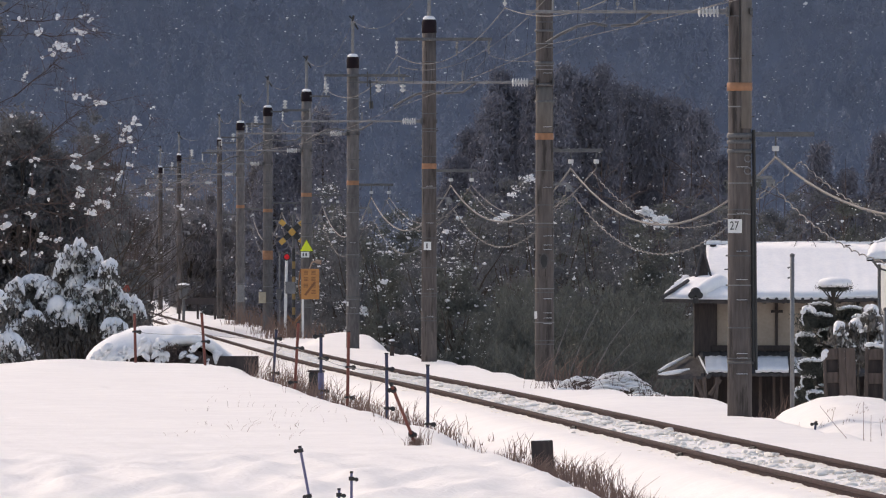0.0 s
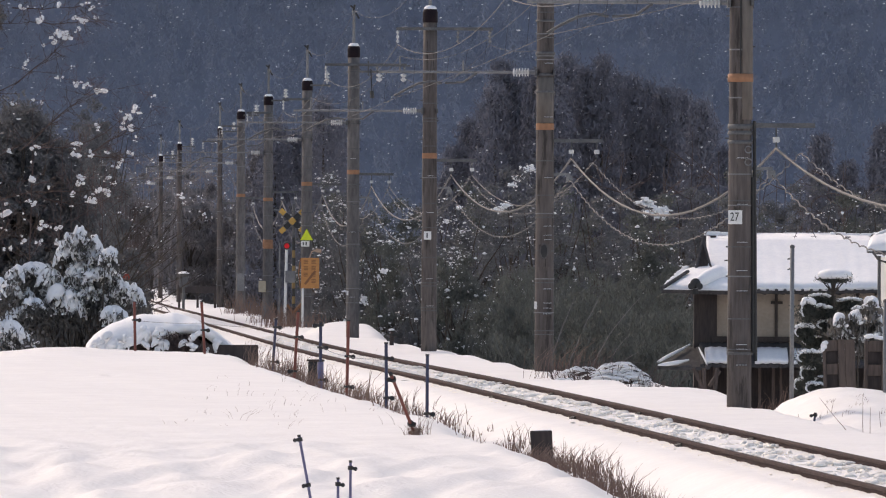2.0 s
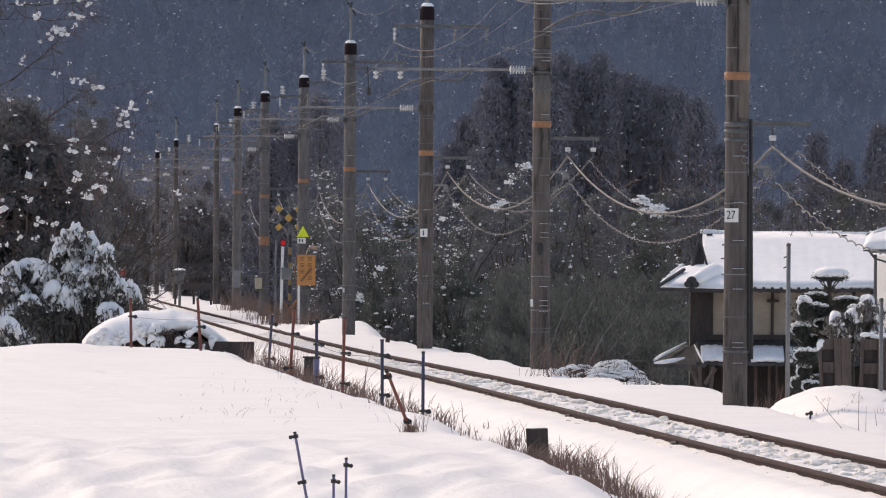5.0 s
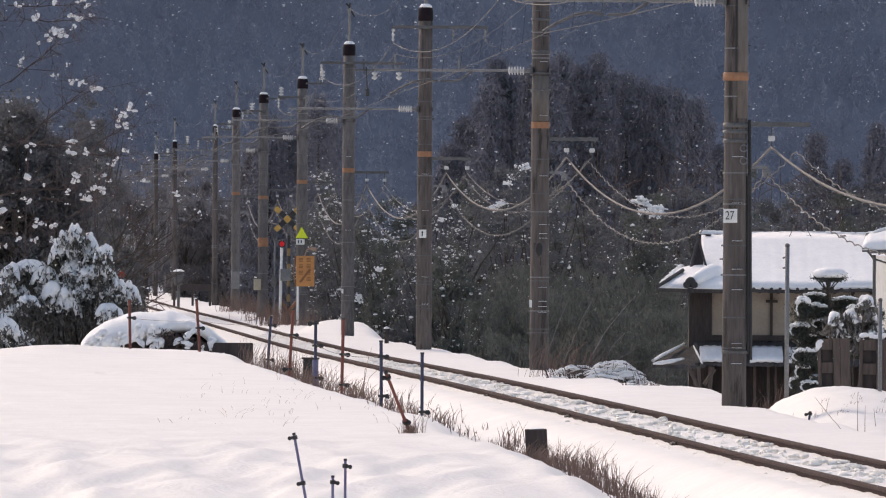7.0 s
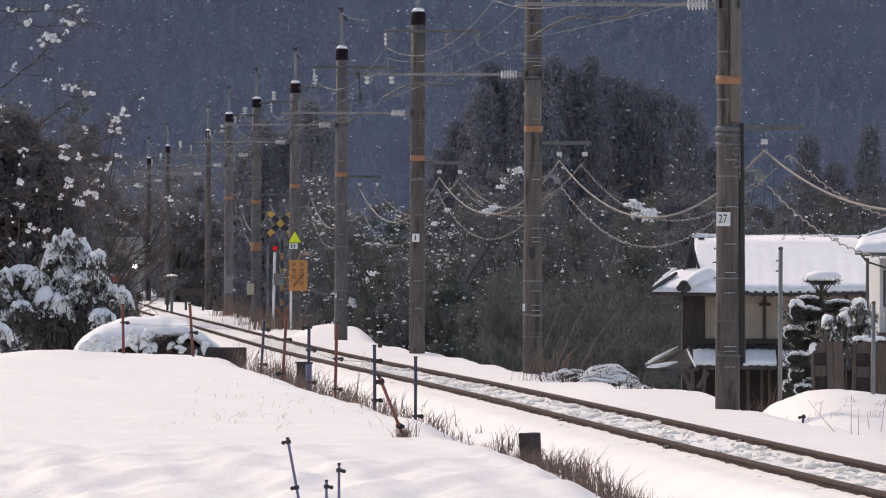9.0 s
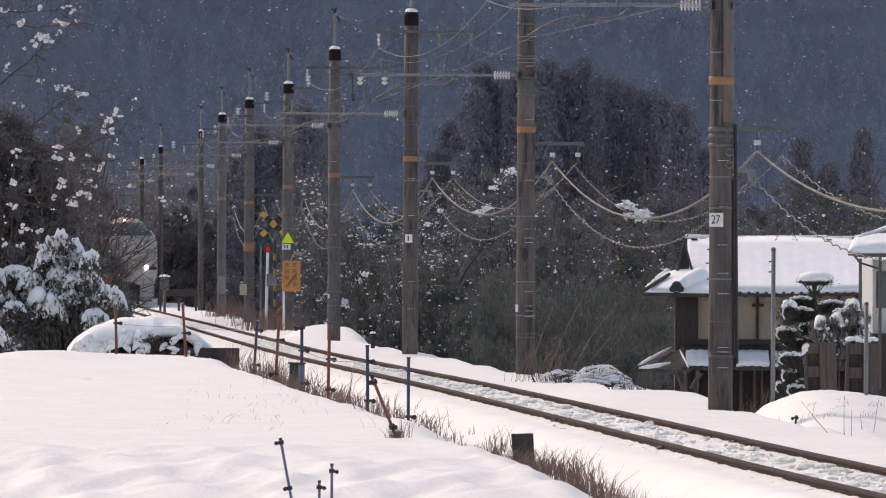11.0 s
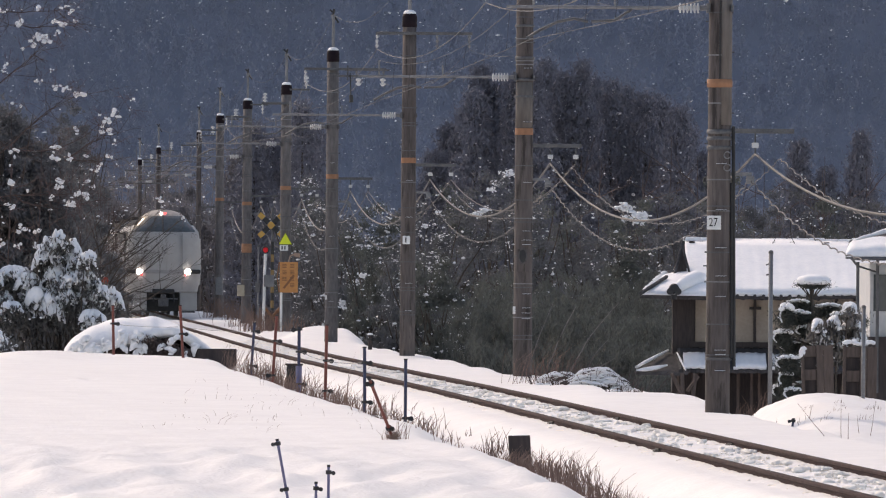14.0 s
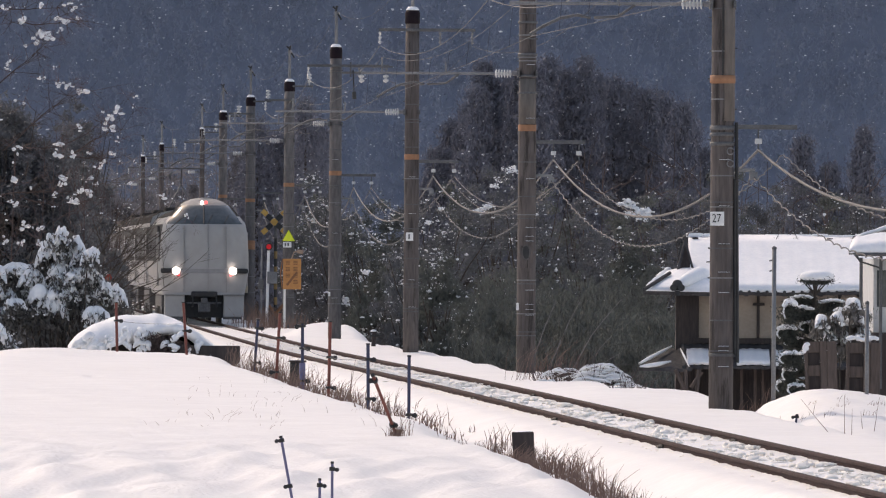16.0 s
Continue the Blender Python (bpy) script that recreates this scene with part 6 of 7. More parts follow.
def wooden_frame(px0, px1, py0, py1, d, tilt):
    k = d / 16939
    w, h = (px1 - px0) * k, (py1 - py0) * k
    e = thing("wooden_frame", "weathered brown timber frame with cross rails, standing in snow", "wooden frame", ((px0 - 784) * k, d, 2.1 - (py1 - 465) * k - 0.25), "timber frames")
    part("post", boxes(((0, -0.03, 0), (0.055, 0.05, h + 0.25)), bevel=0.006), OLD_WOOD, e)
    part("post", boxes(((w - 0.28, -0.05, 0), (w - 0.17, 0.05, h + 0.25)), bevel=0.006), OLD_WOOD, e)
    part("board", boxes(((w - 0.165, -0.04, 0), (w, 0.04, h + 0.24)), bevel=0.006), OLD_WOOD, e, "wide plank")
    for z0, z1 in ((h + 0.06, h + 0.24), (h * 0.52 + 0.1, h * 0.72 + 0.1), (0.12, 0.34)):
        part("rail", boxes(((0.057, -0.02, z0), (w - 0.282, 0.03, z1)), bevel=0.005), OLD_WOOD, e)
    # panel added to make the frame's openings dark inside
    part("backing_board", boxes(((0.057, 0.035, 0.10), (w - 0.282, 0.05, h + 0.2))), DARK_WOOD, e, "dark panel standing for the shaded inside of the openings")
    e.rotation_euler = (0, radians(tilt), 0)
    return e


wooden_frame(1460, 1517, 617, 712, 160, -2.0)
wooden_frame(1530, 1590, 617, 715, 161, 0.5)
rngs = np.random.default_rng(19)
_v, _f = blob_arrays(rngs, [np.array((7.148, 161.00, 0.712)) * (1 - t) + np.array((7.613, 161.00, 0.703)) * t + np.array([0, 0, 0.02 * math.sin(9 * t)]) for t in np.linspace(0, 1, 14)], np.full(14, 0.055), squash=0.7, rough=0.05, fine=True)
tagged(big_mesh("snow_cap", _v, _f, SNOW_BALL, shade=True), "strip of snow lying on a timber frame", "snow", kind="thing")
_v, _f = blob_arrays(rngs, [(6.376, 160.00, 0.560), (6.395, 160.00, 0.617), (6.357, 160.00, 0.504)], [0.06, 0.055, 0.05], squash=1.0, rough=0.05, fine=True)
tagged(big_mesh("snow_cap", _v, _f, SNOW_BALL, shade=True), "lump of snow stuck to a timber frame", "snow", kind="thing")


def steel_post(x, y, z0, z1, r, label):
    e = thing("steel_post", label, "post", (x, y, z0), "garden posts")
    smooth(part("shaft", lathe([(r, 0), (r, z1 - z0)], 12), GALV, e))
    part("end_cap", lathe([(r * 1.15, z1 - z0 - 0.02), (r * 1.15, z1 - z0 + 0.01), (r * 0.5, z1 - z0 + 0.03)], 12), GALV_DARK, e)
    for q in (0.18, 0.34):
        part("hook", rods(((0, 0, (z1 - z0) - q), (-r * 2.2, 0, (z1 - z0) - q - 0.02), 0.012), sides=6), GALV_DARK, e)
    return e


steel_post(5.473, 150, -0.6, 2.215, 0.034, "tall grey steel post at the garden's edge")
steel_post(6.703, 145, -0.5, 1.390, 0.030, "grey steel post at the garden's edge")


# ---- low bushes at the top of the bank ----
def bank_bush(seed, px, py, d, w, h, n_snow):
    k = d / 16939
    rng = np.random.default_rng(seed)
    e = thing("bank_bush", "low bush of bare stems bent under snow", "bush", ((px - 784) * k, d, 2.1 - (py - 465) * k), "bank bushes")
    W, Hh = w * k, h * k
    paths = []
    for _ in range(60):
        a = (rng.normal(0, W * 0.3), rng.normal(0, 0.2), -0.3)
        paths += twigs(rng, a, (a[0] * 1.7 + rng.normal(0, W * 0.15), rng.normal(0, 0.2), Hh * rng.uniform(0.4, 1.0)), 0.010, 1, 3)
    v, f = tube_arrays(paths, 4)
    big_mesh("brushwood", v, f, TWIG, e, kind="stuff")
    # snow lying along bent stems
    arcs = []
    for _ in range(n_snow):
        q, s = rng.uniform(-1, 1), rng.choice([-1, 1]) * rng.uniform(0.10, 0.30)
        z0, dy = Hh * (1 - q * q) * rng.uniform(0.35, 0.95), rng.normal(-0.1, 0.12)
        rr = rng.uniform(0.005, 0.020)
        arcs.append([((q * W * 0.5 + s * t, dy + rng.normal(0, 0.01), z0 + 0.05 * t - 0.22 * abs(s) * 2 * t * t + rng.normal(0, 0.006)), rr * (0.35 + math.sin(math.pi * min(1.0, 0.1 + 0.9 * t)))) for t in np.linspace(0, 1, 6)])
    v, f = tube_arrays(arcs, 6)
    big_mesh("snow", v, f, SNOW_BALL, e, kind="stuff", shade=True, label="snow on the bent stems")
    return e


bank_bush(401, 1098, 702, 168, 92, 46, 300)
bank_bush(402, 1030, 690, 172, 60, 26, 30)
bank_bush(405, 1150, 712, 158, 40, 20, 20)


# ---- level crossing ----
def make_crossing():
    d = 292.0
    e = thing("crossing_signal", "level crossing signal with yellow and black crossbuck and red lamp", "crossing signal", (-4.918, 312, -0.3))
    part("mast", rods(((0.05, 0, 0), (0.05, 0, 3.666 + 0.3), 0.05), sides=10), GALV_DARK, e)
    k = 312 / 16939
    cx, cz = 0.0, 2.1 - (411 - 465) * k + 0.3
    for s in (1, -1):
        for i in range(5):
            t = -0.44 + 0.22 * i
            c = Vector((cx + t * 0.72, -0.07 - 0.02 * (s > 0), cz - s * t * 0.68))
            bm = bmesh.new()
            bmesh.ops.create_cube(bm, size=1.0, matrix=Matrix.Translation(c) @ pose(0, 0, 0, 0, s * 42, 0) @ Matrix.Diagonal((0.20, 0.015, 0.165, 1)))
            part("crossbuck_panel", bm, YELLOW if i % 2 == 0 else INK, e, "yellow stripe" if i % 2 == 0 else "black stripe")
    part("banded_mast", rods(((0.05, -0.01, 0.4), (0.05, -0.01, 2.560 + 0.3), 0.055), sides=10), INK, e)
    for i in range(4):
        z = 0.7 + 0.5 * i
        part("mast_stripe", rods(((0.05, -0.012, z), (0.05, -0.012, z + 0.24), 0.058), sides=10), YELLOW_DULL, e)
    e2 = thing("flashing_lamp", "red crossing lamp on a pale post, lit", "signal lamp", (-5.006, 305, -0.3))
    part("post", rods(((-0.03, 0, 0), (0.02, 0, 2.172 + 0.3), 0.045), sides=10), WHITE_PLATE, e2)
    lz = 2.280 + 0.3
    o = part("hood", lathe([(0.115, -0.08), (0.125, 0.0), (0.12, 0.10)], 16), INK, e2)
    o.matrix_basis = pose(0.03, 0, lz, 90, 0, 0)
    o = part("lens", lathe([(0.085, 0.0), (0.08, 0.02), (0.04, 0.035)], 16), RED_LAMP, e2, "lit red lens")
    o.matrix_basis = pose(0.03, -0.09, lz, 90, 0, 0)
    part("relay_box", boxes(((-0.02, -0.14, 1.110 + 0.3), (0.30, 0.05, 1.488 + 0.3)), bevel=0.015), GALV, e2, "pale grey box")
    e4 = thing("marker_post", "thin pale marker post beside the crossing", "post", (-5.170, 303, -0.3))
    part("shaft", rods(((0, 0, 0), (0.0, 0, 2.368 + 0.3), 0.024), sides=8), GALV, e4)
    part("cap", rods(((0, 0, 2.368 + 0.3), (0, 0, 2.440 + 0.3), 0.045), sides=8), GALV_DARK, e4)
    part("relay_case", boxes(((-0.10, -0.10, 0.937 + 0.3), (0.06, 0.02, 1.259 + 0.3)), bevel=0.01), GALV_DARK, e4)
    e3 = thing("crossing_barrier", "closed-off barrier machine by the crossing, dark and rusty", "barrier", (-4.800, 308, -0.3))
    part("cabinet", boxes(((-0.25, -0.2, 0), (0.25, 0.2, 0.62)), bevel=0.03), OLD_WOOD, e3)
    part("arm_stub", rods(((-0.2, -0.25, 0.2), (0.28, -0.25, 0.75), 0.05), ((0.2, -0.25, 0.1), (-0.2, -0.25, 0.7), 0.04), sides=8), SIGN_BROWN, e3)
    return e


make_crossing()


def make_notice():
    """The orange board with its lettering as bars, and the marker on the pole above it."""
    d = 297.5
    e = thing("notice_board", "orange notice board with brown characters on a pole", "sign", (-4.127, d, 0.0))
    w, h = 0.562, 0.948
    zc = 1.433
    part("board", boxes(((-w / 2, -0.02, zc - h / 2), (w / 2, 0.02, zc + h / 2)), bevel=0.012), SIGN_ORANGE, e, "orange painted board")
    for r, (cols) in enumerate(((0, 1), (0, 1), (0, 1), (1,))):
        for c in cols:
            x = -0.17 + 0.24 * c
            z = zc + 0.34 - 0.2 * r
            bm = bmesh.new()
            for q in range(3):
                box(bm, (x - 0.03, -0.026, z - 0.045 + 0.045 * q), (x + 0.10, -0.0215, z - 0.02 + 0.045 * q))
            part("character", bm, SIGN_BROWN, e, "brown bars of lettering")
    o = part("arrow", boxes(((-0.035, -0.027, -0.26), (0.035, -0.0215, 0.26))), SIGN_BROWN, e, "diagonal brown stroke")
    o.matrix_basis = pose(0.0, 0, zc - 0.14, 0, 38, 0)
    part("edge_frame", rods(((-w / 2 - 0.02, 0.06, zc - h / 2), (-w / 2 - 0.08, 0.06, zc), 0.02), ((-w / 2 - 0.08, 0.06, zc), (-w / 2 - 0.02, 0.06, zc + h / 2), 0.02), sides=6), SIGN_BROWN, e)
    part("bracket", boxes(((-0.12, 0.02, zc - 0.05), (0.12, 3.2, zc + 0.0))), GALV_DARK, e)
    part("post", rods(((-w / 2 + 0.05, 0.03, -0.3), (-w / 2 + 0.05, 0.03, zc), 0.035), sides=8), WHITE_PLATE, e, "pale post")
    part("lamp_arm", rods(((-0.02, 0.0, zc + h / 2), (0.05, 0.0, zc + h / 2 + 0.2), 0.02), ((0.05, 0, zc + h / 2 + 0.2), (0.22, 0, zc + h / 2 + 0.26), 0.02), ((0.16, 0, zc + h / 2 + 0.24), (0.34, 0, zc + h / 2 + 0.20), 0.06), sides=8),
         mat("faded_lamp_shade", (0.30, 0.20, 0.14), (0.38, 0.27, 0.2)), e, "small shaded lamp")
    t = thing("triangle_marker", "fluorescent yellow triangle over a white plate, fixed to a pole", "sign", (-4.286, 300.6, 0.0))
    a, b, c = (-0.195, 0, 2.464), (0.195, 0, 2.464), (0, 0, 2.810)
    part("triangle", ([(p[0], -0.03 + q, p[2]) for q in (0, 0.02) for p in (a, b, c)], [(0, 1, 2), (5, 4, 3), (0, 3, 4, 1), (1, 4, 5, 2), (2, 5, 3, 0)]), LEMON, t, "fluorescent yellow triangle")
    part("edge", rods((a, b, 0.02), (b, c, 0.02), (c, a, 0.02), sides=6), mat("dark_green_edge", (0.12, 0.14, 0.02), (0.16, 0.18, 0.03)), t, "dark edge")
    part("white_plate", boxes(((-0.177, -0.03, 2.260), (0.089, 0.0, 2.437)), bevel=0.005), WHITE_PLATE, t, "white number plate")
    part("bar", boxes(((-0.124, -0.034, 2.295), (-0.080, -0.0305, 2.402)), ((-0.035, -0.034, 2.295), (0.009, -0.0305, 2.402))), GALV_DARK, t)
    part("strap", boxes(((-0.160, 0.0, 2.348), (0.160, 0.26, 2.384))), GALV_DARK, t)
    return e


make_notice()


def make_lineside_boxes():
    e = thing("lamp_housing", "grey lineside housing with a snow-capped lid", "lamp", (-10.839, 400, -1.2))
    z = lambda py: 2.1 - (py - 465) * 400 / 16939 + 1.2
    part("post", rods(((0, 0, 0), (0, 0, z(528)), 0.06), sides=8), GALV_DARK, e)
    part("body", boxes(((-0.17, -0.17, z(529)), (0.17, 0.17, z(505))), bevel=0.03), GALV_DARK, e)
    part("lid", lathe([(0.24, z(505)), (0.25, z(504)), (0.10, z(501))], 14), SNOW_BALL, e, "snow on the lid")
    f = thing("plank_fence", "dark low plank fence across the end of the clearing", "fence", (-10.633, 415, -1.2))
    zz = 2.1 - (527 - 465) * 415 / 16939 + 1.2
    part("plank", boxes(((-0.85, -0.03, zz - 0.30), (0.8, 0.03, zz)), bevel=0.01), DARK_WOOD, f)
    for q in (-0.8, 0.0, 0.75):
        part("post", boxes(((q - 0.05, 0.03, 0), (q + 0.05, 0.10, zz + 0.05))), DARK_WOOD, f)
    r = thing("warning_flag", "small red marker board beside the line", "marker", (-7.703, 233, -1.75))
    zr = 2.1 - (511 - 465) * 233 / 16939 + 1.75
    part("board", lathe([(0.05, -0.02), (0.085, 0.0), (0.085, 0.03), (0.05, 0.05)], 12), RED_CLOTH, r, "red round board")
    r.children[0].matrix_basis = pose(0, 0, zr, 90, 0, 0)
    part("post", rods(((0, 0.06, 0), (0, 0.06, zr + 0.05), 0.015), sides=7), DARK_WOOD, r)


make_lineside_boxes()


# ---- field fence, stump, grass ----
def fence_post(foot, top, r, material, colour, clips):
    foot, top = Vector(foot), Vector(top)
    e = thing("fence_post", colour + " electric fence post with black insulator clips, standing in snow", "fence post", foot, "fence posts")
    part("shaft", rods(((foot - top).normalized() * 0.25, top - foot, r), sides=10), material, e)
    tip = top - foot
    part("tip", rods((tip, tip + tip.normalized() * 0.02, r * 1.25), sides=10), BLACK, e)
    for t, s in clips:
        c = tip * t
        bm = bmesh.new()
        rod(bm, c - tip.normalized() * 0.018, c + tip.normalized() * 0.018, r * 2.0, sides=12)
        rod(bm, c, c + Vector((s * r * 3.6, -0.005, -0.004)), r * 0.9, sides=8)
        rod(bm, c + Vector((s * r * 3.4, -0.02, -0.008)), c + Vector((s * r * 3.4, 0.02, -0.008)), r * 1.5, sides=10)
        part("clip", bm, BLACK, e, "black plastic insulator clip")
    return e


fence_post((-6.616, 206.00, -0.004), (-6.640, 206.00, 0.993), 0.030, POST_RED, "red-brown", ((0.62, 1),))
fence_post((-5.070, 204.00, -0.068), (-5.143, 204.00, 1.016), 0.030, POST_RED, "red-brown", ((0.45, 1),))
fence_post((-3.330, 188.00, -0.109), (-3.274, 188.00, 0.768), 0.027, POST_NAVY, "navy", ((0.05, 1), (0.82, 1)))
fence_post((-2.660, 172.00, -0.103), (-2.599, 172.00, 1.014), 0.027, POST_RED, "red-brown", ((0.05, -1), (0.6, 1)))
fence_post((-2.053, 161.00, -0.115), (-2.053, 161.00, 0.893), 0.028, POST_NAVY, "navy", ((0.06, 1), (0.6, 1), (0.97, -1)))
fence_post((-1.536, 154.00, -0.100), (-1.518, 154.00, 0.982), 0.026, POST_RED, "red-brown", ((0.03, 1), (0.48, 1)))
fence_post((-0.824, 141.00, -0.106), (-0.832, 141.00, 0.751), 0.025, POST_NAVY, "navy", ((0.07, 1), (0.75, 1)))
fence_post((-0.204, 128.00, -0.091), (-0.204, 128.00, 0.717), 0.023, POST_NAVY, "navy", ((0.04, 1),))
fence_post((-0.315, 116.00, -0.146), (-0.618, 115.00, 0.627), 0.020, POST_RED, "leaning red-brown", ((0.22, 0.6), (0.93, -0.7)))
fence_post((-1.205, 88.00, -0.186), (-1.314, 88.00, 0.396), 0.013, POST_GREY, "leaning grey-blue", ((0.24, -0.9), (0.96, -1)))
fence_post((-0.945, 87.00, -0.160), (-0.945, 87.00, 0.030), 0.013, POST_GREY, "short grey-blue", ((0.78, 1),))
fence_post((-0.832, 87.00, -0.160), (-0.832, 87.00, 0.184), 0.013, POST_GREY, "grey-blue", ((0.86, 1),))
part("sleeve", rods(((0, 0, -0.12), (0, 0, 0.36), 0.052), sides=12), POST_GREY, bpy.data.objects["fence_post.004"], "blue plastic sleeve")
_cb = thing("cable_box", "dark cable box half sunk in dry grass beside the line", "box", (-2.33, 176.0, -0.58))
part("body", boxes(((-0.14, -0.12, 0.0), (0.14, 0.12, 0.66)), bevel=0.02), INK, _cb)
part("lid", boxes(((-0.16, -0.14, 0.662), (0.16, 0.14, 0.70)), bevel=0.01), DARK_WOOD, _cb)
# two more beside the poles
stub = fence_post((-1.27, 238.00, -0.22), (-1.25, 238.00, 0.13), 0.055, DARK_WOOD, "short dark", ((0.75, 1),))
smooth(part("snow_cap", lathe([(0.02, 0.36), (0.075, 0.365), (0.07, 0.40), (0.02, 0.42)], 12), SNOW_BALL, stub, "snow on the post"))
fence_post((5.197, 134.00, -0.313), (5.221, 134.00, -0.139), 0.016, POST_NAVY, "short navy", ((0.9, -1),))


# bare canes lean over the bank beside the second pole, with low brush at their feet
def make_canes():
    rng = np.random.default_rng(812)
    d = 186.0
    k = d / 16939
    at = lambda px, py, dy=0.0: np.array(((px - 754) * k, d + dy, 2.1 - (py - 457) * k))
    for a, b, bow, r in (((935, 680), (988, 537), 2, 0.011), ((968, 680), (1028, 542), 3, 0.011), ((1008, 680), (1105, 535), 7, 0.012), ((1046, 684), (1087, 602), 9, 0.009),
                         ((1022, 690), (1100, 633), 5, 0.011), ((1040, 660), (1120, 652), 6, 0.008)):
        foot = at(*a, rng.uniform(-0.5, 0.5))
        e = thing("bare_cane", "bare pale-brown cane leaning over the snowy bank", "cane", tuple(foot), "canes on the bank")
        path = []
        for t in np.linspace(0, 1, 9):
            q = at(a[0] + (b[0] - a[0]) * t - bow * math.sin(math.pi * t), a[1] + (b[1] - a[1]) * t - bow * 0.6 * math.sin(math.pi * t)) - foot
            path.append((np.array((q[0], 0.3 * t, q[2])) + rng.normal(0, 0.004, 3), r * (1 - 0.55 * t)))
        path.insert(0, (path[0][0] - np.array((0.0, 0.0, 0.9)), r))
        v, f = tube_arrays([path], 6)
        big_mesh("cane", v, f, TWIG_FAR, e, shade=True)
    paths = []
    for _ in range(34):
        px, py = rng.uniform(955, 1045), rng.uniform(650, 672)
        a = at(px, py, rng.uniform(-0.8, 0.8))
        paths += twigs(rng, a - np.array((0, 0, 0.3)), a + np.array((rng.normal(0.03, 0.12), 0, rng.uniform(0.05, 0.38))), 0.006, 1, 2)
    v, f = tube_arrays(paths, 4)
    tagged(big_mesh("low_brush", v, f, TWIG), "low leafless brush on the bank beside a pole", "brush", kind="stuff")
    # thin dry stalks on the rounded drift
    for px, py, lean, h in ((1498, 772, 0.0, 0.50), (1510, 774, 0.01, 0.33), (1549, 772, 0.09, 0.48), (1473, 769, -0.38, 0.42), (1530, 765, -0.03, 0.25), (1440, 740, 0.05, 0.2)):
        far = 100.0
        while far < 150 and 2.1 - (py - 457) * far / 16939 > float(ground_z((px - 753) * far / 16939, far)):
            far += 0.25
        x = (px - 753) * far / 16939
        e = thing("dry_stalk", "thin dry stalk standing in a snow drift", "stalk", (x, far, float(ground_z(x, far))), "stalks on the drift")
        v, f = tube_arrays([limb(rng, (0, 0, -0.05), (lean, 0.02, h), 0.005, 0.002, 0.03)], 5)
        big_mesh("stalk", v, f, STRAW, e)


make_canes()


def make_fence_wire():
    pts = [(-6.616, 206.00, 0.604), (-5.106, 204.00, 0.570), (-3.285, 188.00, 0.602), (-2.620, 172.00, 0.567), (-2.053, 161.00, 0.513), (-1.527, 154.00, 0.418), (-0.824, 141.00, 0.543)]
    path = []
    for a, b in zip(pts, pts[1:]):
        path += list(span(a, b, 0.03, 8))
    v, f = tube_arrays([[(p, 0.004) for p in path]], 4)
    tagged(big_mesh("fence_wire", v, f, WIRE), "thin electric fence wire between the posts", "wire", kind="thing")


make_fence_wire()


def make_stump():
    e = thing("timber_stump", "sawn-off dark timber post beside the line", "post", (1.166, 111.00, -0.318))
    bm = boxes(((-0.125, -0.11, -0.3), (0.125, 0.11, 0.355)), bevel=0.012)
    for v in bm.verts:
        v.co.x *= 1.0 + 0.06 * v.co.z
        if v.co.z > 0.3:
            v.co.z += 0.05 * v.co.x * -0.8
    e.rotation_euler = (0, radians(-3.5), 0)
    part("post", bm, DARK_WOOD, e)
    part("top_snow", boxes(((-0.08, -0.08, 0.352), (0.10, 0.08, 0.362)), bevel=0.004), SNOW_BALL, e, "trace of snow on top")
    return e


make_stump()


def grass(name, label, seed, clumps, blade_r=0.004):
    """Tufts of dry blades; clumps: (x, y, spread, height, count, lean)."""
    rng = np.random.default_rng(seed)
    paths = []
    for x, y, s, h, n, lean in clumps:
        for _ in range(n):
            bx, by = x + rng.normal(0, s), y + rng.normal(0, s * 3)
            bz = float(ground_z(bx, by)) - 0.04
            hh = h * rng.uniform(0.45, 1.15)
            dx, dy = rng.normal(lean, 0.28) * hh, rng.normal(0, 0.2) * hh
            a = np.array((bx, by, bz))
            tip = a + np.array((dx, dy, hh))
            mid = a + np.array((dx * 0.3, dy * 0.3, hh * 0.6))
            paths.append([(a, blade_r), (mid, blade_r * 0.8), (tip, blade_r * 0.2)])
    v, f = tube_arrays(paths, 3)
    return tagged(big_mesh(name, v, f, STRAW), label, "grass", kind="stuff")


_tx = lambda y: float(track_x(y))
grass("dry_grass", "thick brown tufts of dry grass on the ditch bank", 501,
      [(_tx(y) + o, y, 0.085, h, n, le) for y, o, h, n, le in [(93.0 + 0.48 * i, -1.92 - 0.010 * (111 - 93.0 - 0.48 * i) + 0.13 * math.sin(i * 2.3), 0.25 + 0.10 * math.sin(i * 1.7), 8 + int(40 * math.sin(i * 1.3) ** 2), 0.10 * math.sin(i * 3.1)) for i in range(38)]]
      + [(_tx(y) + o, y, 0.06, 0.24, 30, 0.15) for y, o in ((108.4, -2.05), (109.0, -2.08), (109.6, -2.12), (110.2, -2.18), (110.8, -2.22), (111.4, -2.27))], 0.0044)
grass("dry_grass", "brown grass standing between fence and line", 502,
      [(_tx(y) + o, y, 0.13, h + 0.10, 8 + int(38 * abs(math.sin(y * 2.7))), 0.1) for y, o, h in [(118 + 2.2 * i + 1.5 * math.sin(i * 5.3), -2.05 + 0.3 * math.sin(i * 1.9), 0.10 + 0.10 * math.sin(i * 1.1) + 0.006 * i) for i in range(36)]], 0.0055)
grass("dry_grass", "thin straw at the foot of a fence post", 503, [(-0.329, 115.8, 0.05, 0.15, 110, 0.0), (-0.219, 116.4, 0.05, 0.30, 14, -0.1)], 0.004)
_rg = random.Random(7)
